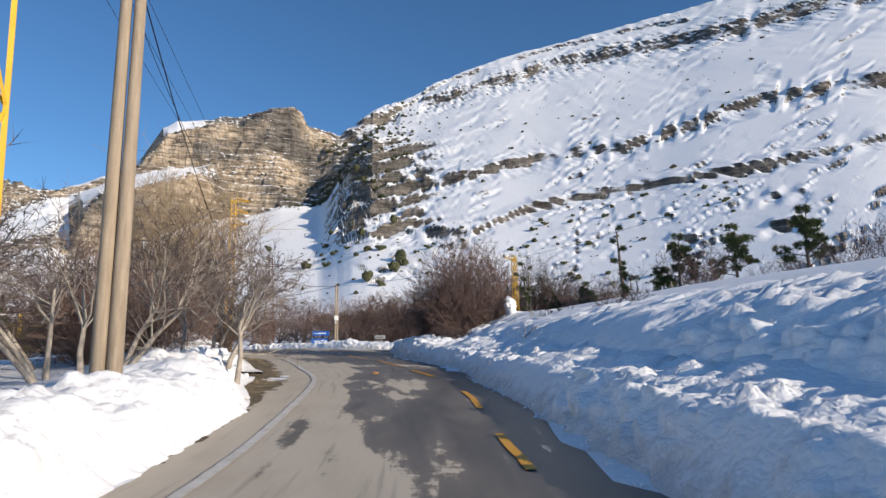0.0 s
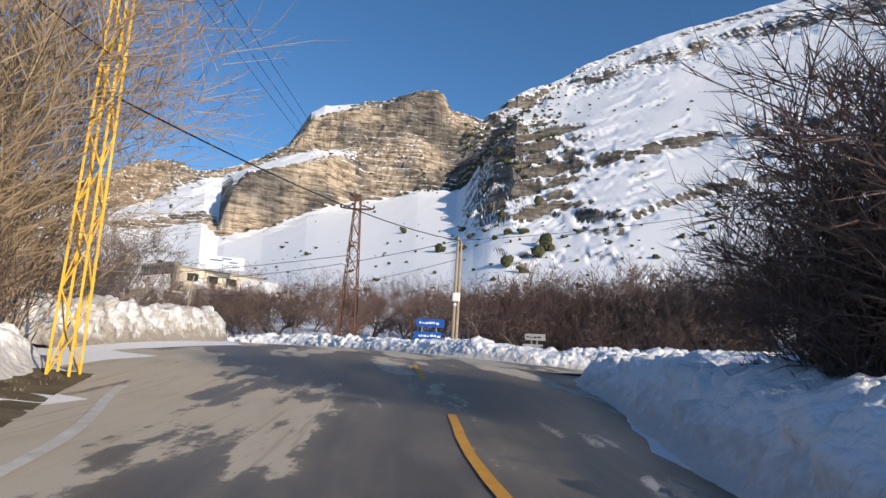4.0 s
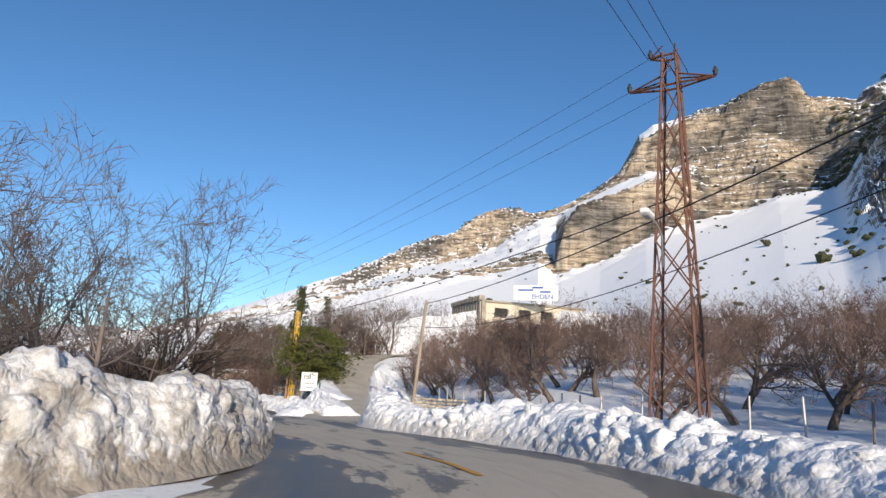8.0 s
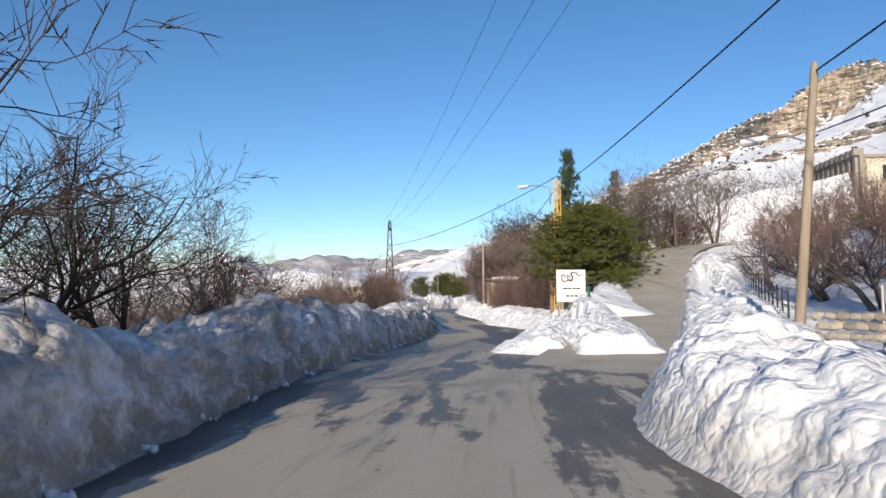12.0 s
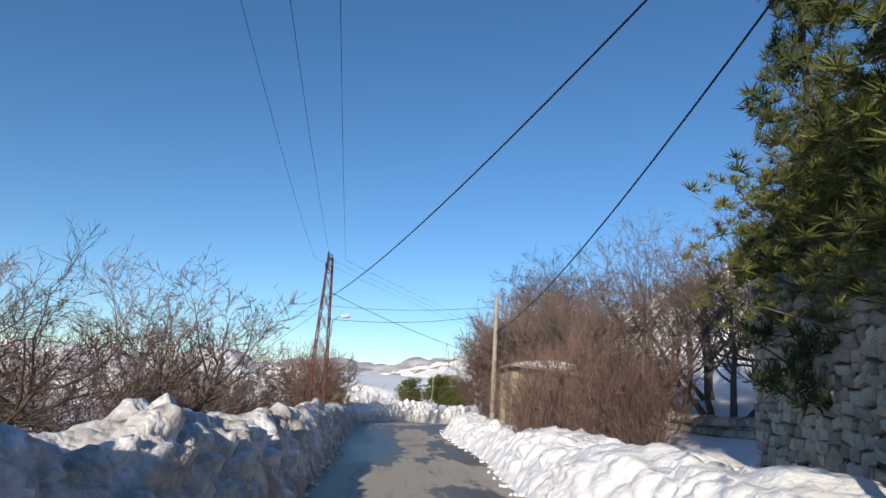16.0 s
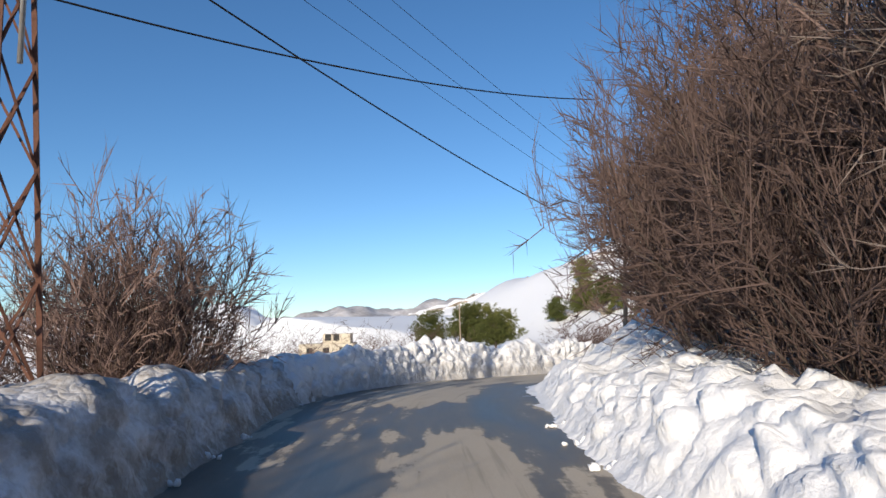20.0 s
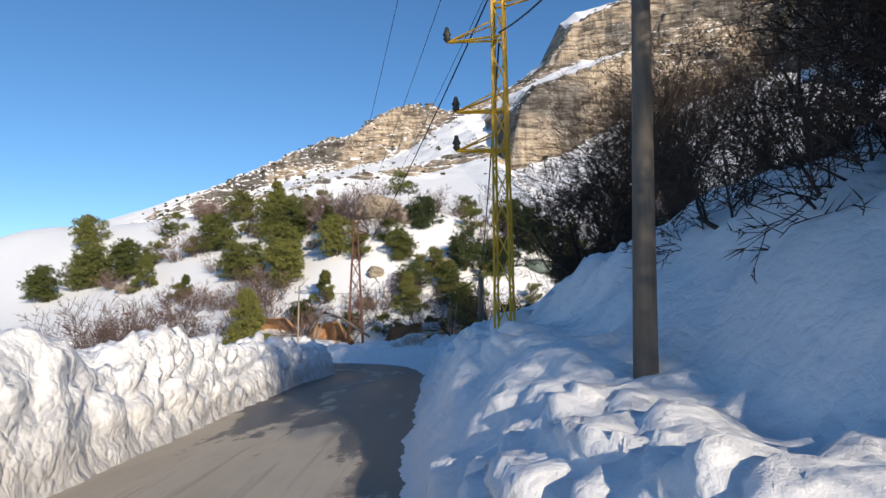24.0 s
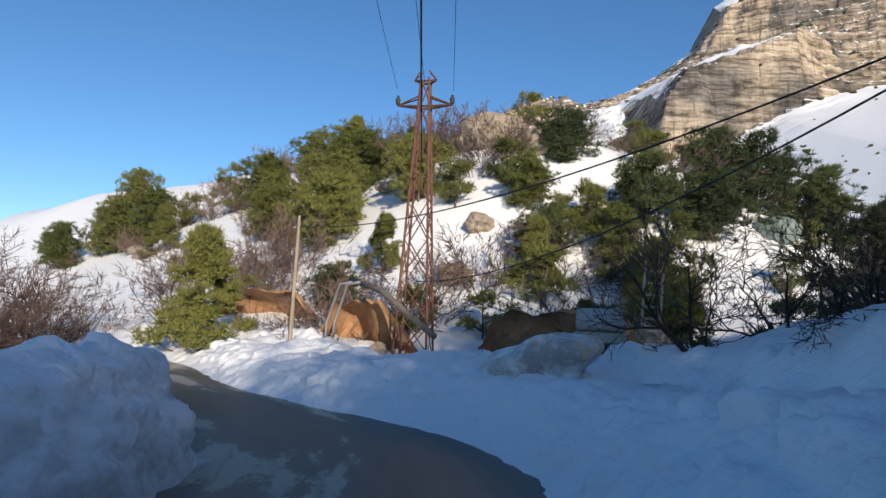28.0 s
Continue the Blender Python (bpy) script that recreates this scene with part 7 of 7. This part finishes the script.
broken_face("clay_cutting", [(-122.6, 103.0), (-121.0, 103.5), (-119.2, 103.6), (-117.6, 103.2)], -2.2, 0.95, 1.2, M_ORANGE, "orange clay bank cut into the foot of the knoll", "earth bank", 3)
broken_face("clay_cutting_middle", [(-127.4, 101.6), (-126.2, 102.1), (-124.8, 102.4)], -2.2, 1.0, 1.3, M_ORANGE, "orange clay bank between bushes at the knoll", "earth bank", 5)
broken_face("clay_cutting_low", [(-134.0, 101.4), (-132.0, 102.2), (-130.0, 103.0)], -1.8, 0.9, 1.4, M_ORANGE, "small orange clay cutting beside a pine", "earth bank", 8)


def boulder(x, y, s, turn, seed, squash):
    bm = bmesh.new()
    bmesh.ops.create_icosphere(bm, subdivisions=4, radius=1.0)
    for v in bm.verts:
        c = v.co.copy()
        k = 1 + 0.35 * noise.noise(c * 1.1 + Vector((seed, 0, 0))) + 0.16 * noise.noise(c * 2.6 + Vector((0, seed, 0))) + 0.07 * noise.noise(c * 6)
        d = noise.voronoi(c * 1.6 + Vector((seed, 2, 5)))[0]
        k -= 0.22 * max(0.0, 0.25 - (d[1] - d[0]))
        v.co = Vector((c.x * squash[0], c.y * squash[1], c.z * squash[2])) * (k * s)
    me = bpy.data.meshes.new("boulder")
    bm.to_mesh(me)
    bm.free()
    me.materials.append(M_ROCK)
    o = tagged(new("boulder", me), "pale weathered limestone boulder on the knoll", "boulder")
    o.matrix_basis = pose(x, y, zl(x, y) + s * squash[2] * 0.25, 0, 0, turn)


for k, (x, y, s, q) in enumerate([(-121.0, 105.4, 1.0, (1.3, 0.9, 1.0)), (-118.9, 104.9, 1.0, (1.2, 0.9, 0.9)), (-125.0, 100.9, 0.55, (1.2, 0.9, 1.0)), (-124.0, 100.4, 0.5, (1.2, 0.9, 1.0)), (-129.4, 109.8, 0.7, (1.2, 0.9, 0.7)), (-134.4, 116.0, 1.2, (1.8, 1.0, 1.0)), (-131.0, 116.5, 0.9, (1.6, 1.0, 1.0)), (-138.0, 112.0, 0.6, (1.5, 1.0, 0.7)), (-128.0, 107.0, 0.7, (1.6, 0.9, 0.7)), (-146.0, 110.5, 0.7, (1.6, 0.9, 0.7)), (-157.0, 106.0, 0.8, (1.6, 0.9, 0.7)), (-126.0, 113.5, 0.8, (1.5, 0.9, 0.6))]):
    boulder(x, y, s, 37 * k, k + 20, q)
_b = Build()
_b.blob((0, 0, 0), 0.62, (1.35, 0.8, 0.75), 0.3, 4, 77)
o = tagged(new("dirty_snow_lump", _b.mesh("dirty_snow_lump", M_DIRTY, True)), "dirty lump of frozen snow on the bank", "snow lump")
o.matrix_basis = pose(-117.4, 98.0, max(zl(-117.4, 98.0) + 0.75, -2.1))

GR = empty("grinder", pose(-118.6, 101.6, -1.75, 0, 0, 20))
_b = Build()
_b.tube([Vector((-0.45, 0, 0.35)), Vector((0.45, 0, 0.35))], [0.24, 0.24], 14)
child("drum", _b.mesh("drum", M_GREY, True), GR, "grey steel drum")
_b = Build()
_b.box(Matrix.Translation((0, 0, 0.0)), 1.0, 0.5, 0.22, 0.03)
child("bed", _b.mesh("bed", M_BLOCK), GR)
tagged(GR, "small machine with a grey drum below the knoll", "machine")
LD = empty("ladder", pose(-118.4, 103.4, -1.5, -14, 0, 15))
for x in (-0.2, 0.2):
    _b = Build()
    _b.box(Matrix.Translation((x, 0, 0.6)), 0.05, 0.04, 1.9)
    child("rail", _b.mesh("rail", M_POLE), LD)
for i in range(6):
    _b = Build()
    _b.box(Matrix.Translation((0, 0, -0.1 + i * 0.28)), 0.4, 0.035, 0.045)
    child("rung", _b.mesh("rung", M_POLE), LD)
tagged(LD, "old wooden ladder leaning on the clay bank", "ladder")
_b = Build()
_b.tube([Vector((-125.8, 100.6, -0.6)), Vector((-124.0, 100.2, -0.9)), Vector((-121.4, 99.6, -1.9))], [0.08, 0.08, 0.07], 8)
tagged(new("fallen_trunk", _b.mesh("fallen_trunk", M_DARKPOLE, True)), "dark fallen trunk leaning on the stones", "log")
for k in range(2):
    _b = Build()
    _b.tube([Vector((-126.0 + 0.35 * k, 100.0, -3.0)), Vector((-126.05 + 0.35 * k, 100.05, -1.8)), Vector((-125.6 + 0.35 * k, 100.1, -0.75)), Vector((-125.1 + 0.35 * k, 100.1, -0.7))], [0.04] * 4, 7)
    tagged(new("bent_pipe", _b.mesh("bent_pipe", M_STEEL, True)), "bent grey pipe rising from the snow", "pipe", "bent pipes")
_b = Build()
_b.blob((0, 0, 0), 0.95, (1.15, 0.9, 0.8), 0.06, 3, 5)
o = tagged(new("tarp_dome", _b.mesh("tarp_dome", two_tone("grey_green_tarp", (0.13, 0.18, 0.16), (0.22, 0.27, 0.24), 2, 0.6), True)), "grey-green tarpaulin dome in the snow", "tarp")
o.matrix_basis = pose(-121.2, 121.3, zl(-121.2, 121.3) + 0.3)
_b = Build()
_b.box(Matrix.Translation((0, 0, 0.45)), 2.6, 1.4, 0.9, 0.3)
o = tagged(new("dark_tarp", _b.mesh("dark_tarp", M_DARKMETAL)), "dark covered heap under snow", "tarp")
o.matrix_basis = pose(-117.4, 121.8, zl(-117.4, 121.8), 0, 0, 10)

# ---- cables ----
cable((-1.3, -3.2, 6.0), (-11.3, 26.2, 6.4), 0.9, 0.014)
cable((-11.3, 26.2, 5.6), (-10.0, 51.0, 7.4), 0.5, 0.022)
cable((-1.75, -6.0, 8.6), (-11.3, 26.2, 8.8), 1.0, 0.010)
cable((-10.0, 51.0, 7.4), (22.0, 50.0, 13.0), 1.0, 0.014)
cable((-10.0, 51.0, 7.4), (-36.7, 62.7, 6.1), 0.5, 0.02)
cable((-10.0, 51.0, 6.3), (-36.7, 62.7, 4.8), 0.9, 0.014)
cable((-18.6, 55.4, 7.2), (-55.0, 65.4, 6.2), 0.4, 0.02)
cable((-55.0, 65.4, 6.9), (-85.5, 62.4, 5.0), 0.6, 0.02)
cable((-55.2, 65.5, 6.4), (-80.0, 69.9, 3.4), 0.7, 0.018)
cable((-80.0, 69.9, 4.6), (-85.5, 62.5, 4.6), 0.2, 0.010)
cable((-85.5, 62.5, 3.9), (-92.0, 72.8, 5.6), 0.3, 0.014)
cable((-85.5, 62.5, 5.3), (-99.95, 77.8, 3.1), 0.4, 0.016)
cable((-85.9, 62.0, 4.3), (-98.0, 52.0, -3.0), 0.2, 0.010)
cable((-99.95, 77.8, 3.1), (-103.6, 82.1, 4.4), 0.15, 0.014)
cable((-103.6, 82.1, 4.2), (-112.4, 96.5, 1.1), 0.3, 0.018)
cable((-112.4, 96.5, 1.1), (-126.7, 99.4, 0.8), 0.5, 0.012)
cable((-112.4, 96.5, 0.9), (-123.9, 101.3, -0.6), 0.5, 0.012)
cable((-103.6, 82.1, 5.4), (-123.9, 101.3, 2.4), 0.5, 0.016)
for dx in (-0.9, 0.0, 0.9):
    cable((-18.6 + 0.2 * dx, 55.4 + dx, 10.9), (3.0 + dx, -34.0, 12.0), 0.8, 0.009, "thin grey power line between pylons")
    cable((-18.6 + 0.2 * dx, 55.4 + dx, 10.9), (-85.6 + 0.2 * dx, 62.3 + dx * 0.9, 7.1), 1.6, 0.006, "thin grey power line between pylons")
    cable((-85.6 + 0.2 * dx, 62.3 + dx * 0.9, 7.1), (-123.9 + dx * 0.6, 101.3 + dx * 0.6, 4.6), 1.0, 0.006, "thin grey power line between pylons")


# ---- scrub on the mountain ----
def mountain_scrub():
    az, t, X, Y, Z = MTN
    r = random.Random(60)
    B = Build()
    proto = []
    for k in range(8):
        b = Build()
        tall = 1.5 if k > 5 else 0.75
        for n in range(7):
            c = (rnd(r, -0.6, 0.6), rnd(r, -0.6, 0.6), rnd(r, -0.2, 0.5) * tall)
            b.blob(c, rnd(r, 0.28, 0.55), (1, 1, tall * 0.9), 0.4, 1, k * 9 + n)
        proto.append(b)
    for n in range(2000):
        while True:
            a, j = rnd(r, -30, 60), int(r.random() ** 0.75 * (X.shape[1] - 30)) + 4
            i = int(np.searchsorted(az, a))
            dens = 0.045 + 0.8 * math.exp(-((a - 11) / 5) ** 2) * (0.3 < t[j] < 0.9) + 0.35 * (a > 38) * (t[j] > 0.5) + 0.3 * (t[j] < 0.2)
            if r.random() < dens:
                break
        s = (0.4 + 1.5 * r.random() ** 2.0) * (1.5 if 5 < a < 17 else 1.0)
        b = proto[r.randrange(0, 8 if 3 < a < 22 else 6)]
        m = pose(X[i, j], Y[i, j], Z[i, j] + s * 0.25, 0, 0, rnd(r, 0, 360)) @ Matrix.Scale(s, 4)
        o = len(B.v)
        B.v += [m @ v for v in b.v]
        B.f += [tuple(o + q for q in f) for f in b.f]
    tagged(new("mountain_scrub", B.mesh("mountain_scrub", M_SHRUB)), "dark evergreen shrubs dotted over the snowy mountain", "shrubs", kind="stuff")


mountain_scrub()

# ---- stones of the terrace wall ----
_r = random.Random(70)
_stones = []
for k in range(8):
    b = Build()
    bm = bmesh.new()
    bmesh.ops.create_cube(bm, size=1.0)
    bmesh.ops.bevel(bm, geom=bm.edges[:], offset=0.12, segments=1, affect="EDGES")
    for v in bm.verts:
        v.co += Vector((rnd(_r, -1, 1), rnd(_r, -1, 1), rnd(_r, -1, 1))) * 0.10
    me = bpy.data.meshes.new("stone")
    bm.to_mesh(me)
    bm.free()
    me.materials.append(M_STONE)
    _stones.append(me)
_turn = math.degrees(math.atan2(WALL_D.y, WALL_D.x))
z = -0.9
while z < 3.0:
    h = rnd(_r, 0.15, 0.24)
    s = rnd(_r, 0, 0.3)
    while s < WALL_L:
        w = rnd(_r, 0.16, 0.46)
        q = WALL_A + WALL_D * (s + w / 2)
        if z + h * 0.6 < wall_top(s + w / 2) and z + h > zl(q.x + WALL_N.x * 0.3, q.y + WALL_N.y * 0.3) - 0.15:
            o = child("stone", _r.choice(_stones), WALL)
            o.matrix_basis = pose(q.x + WALL_N.x * rnd(_r, 0.0, 0.05), q.y + WALL_N.y * rnd(_r, 0.0, 0.05), z + h / 2 + rnd(_r, -0.04, 0.04), 0, rnd(_r, -16, 16), _turn) @ Matrix.Diagonal((w * 0.96, 0.2, h * 0.95, 1))
        s += w
    z += h
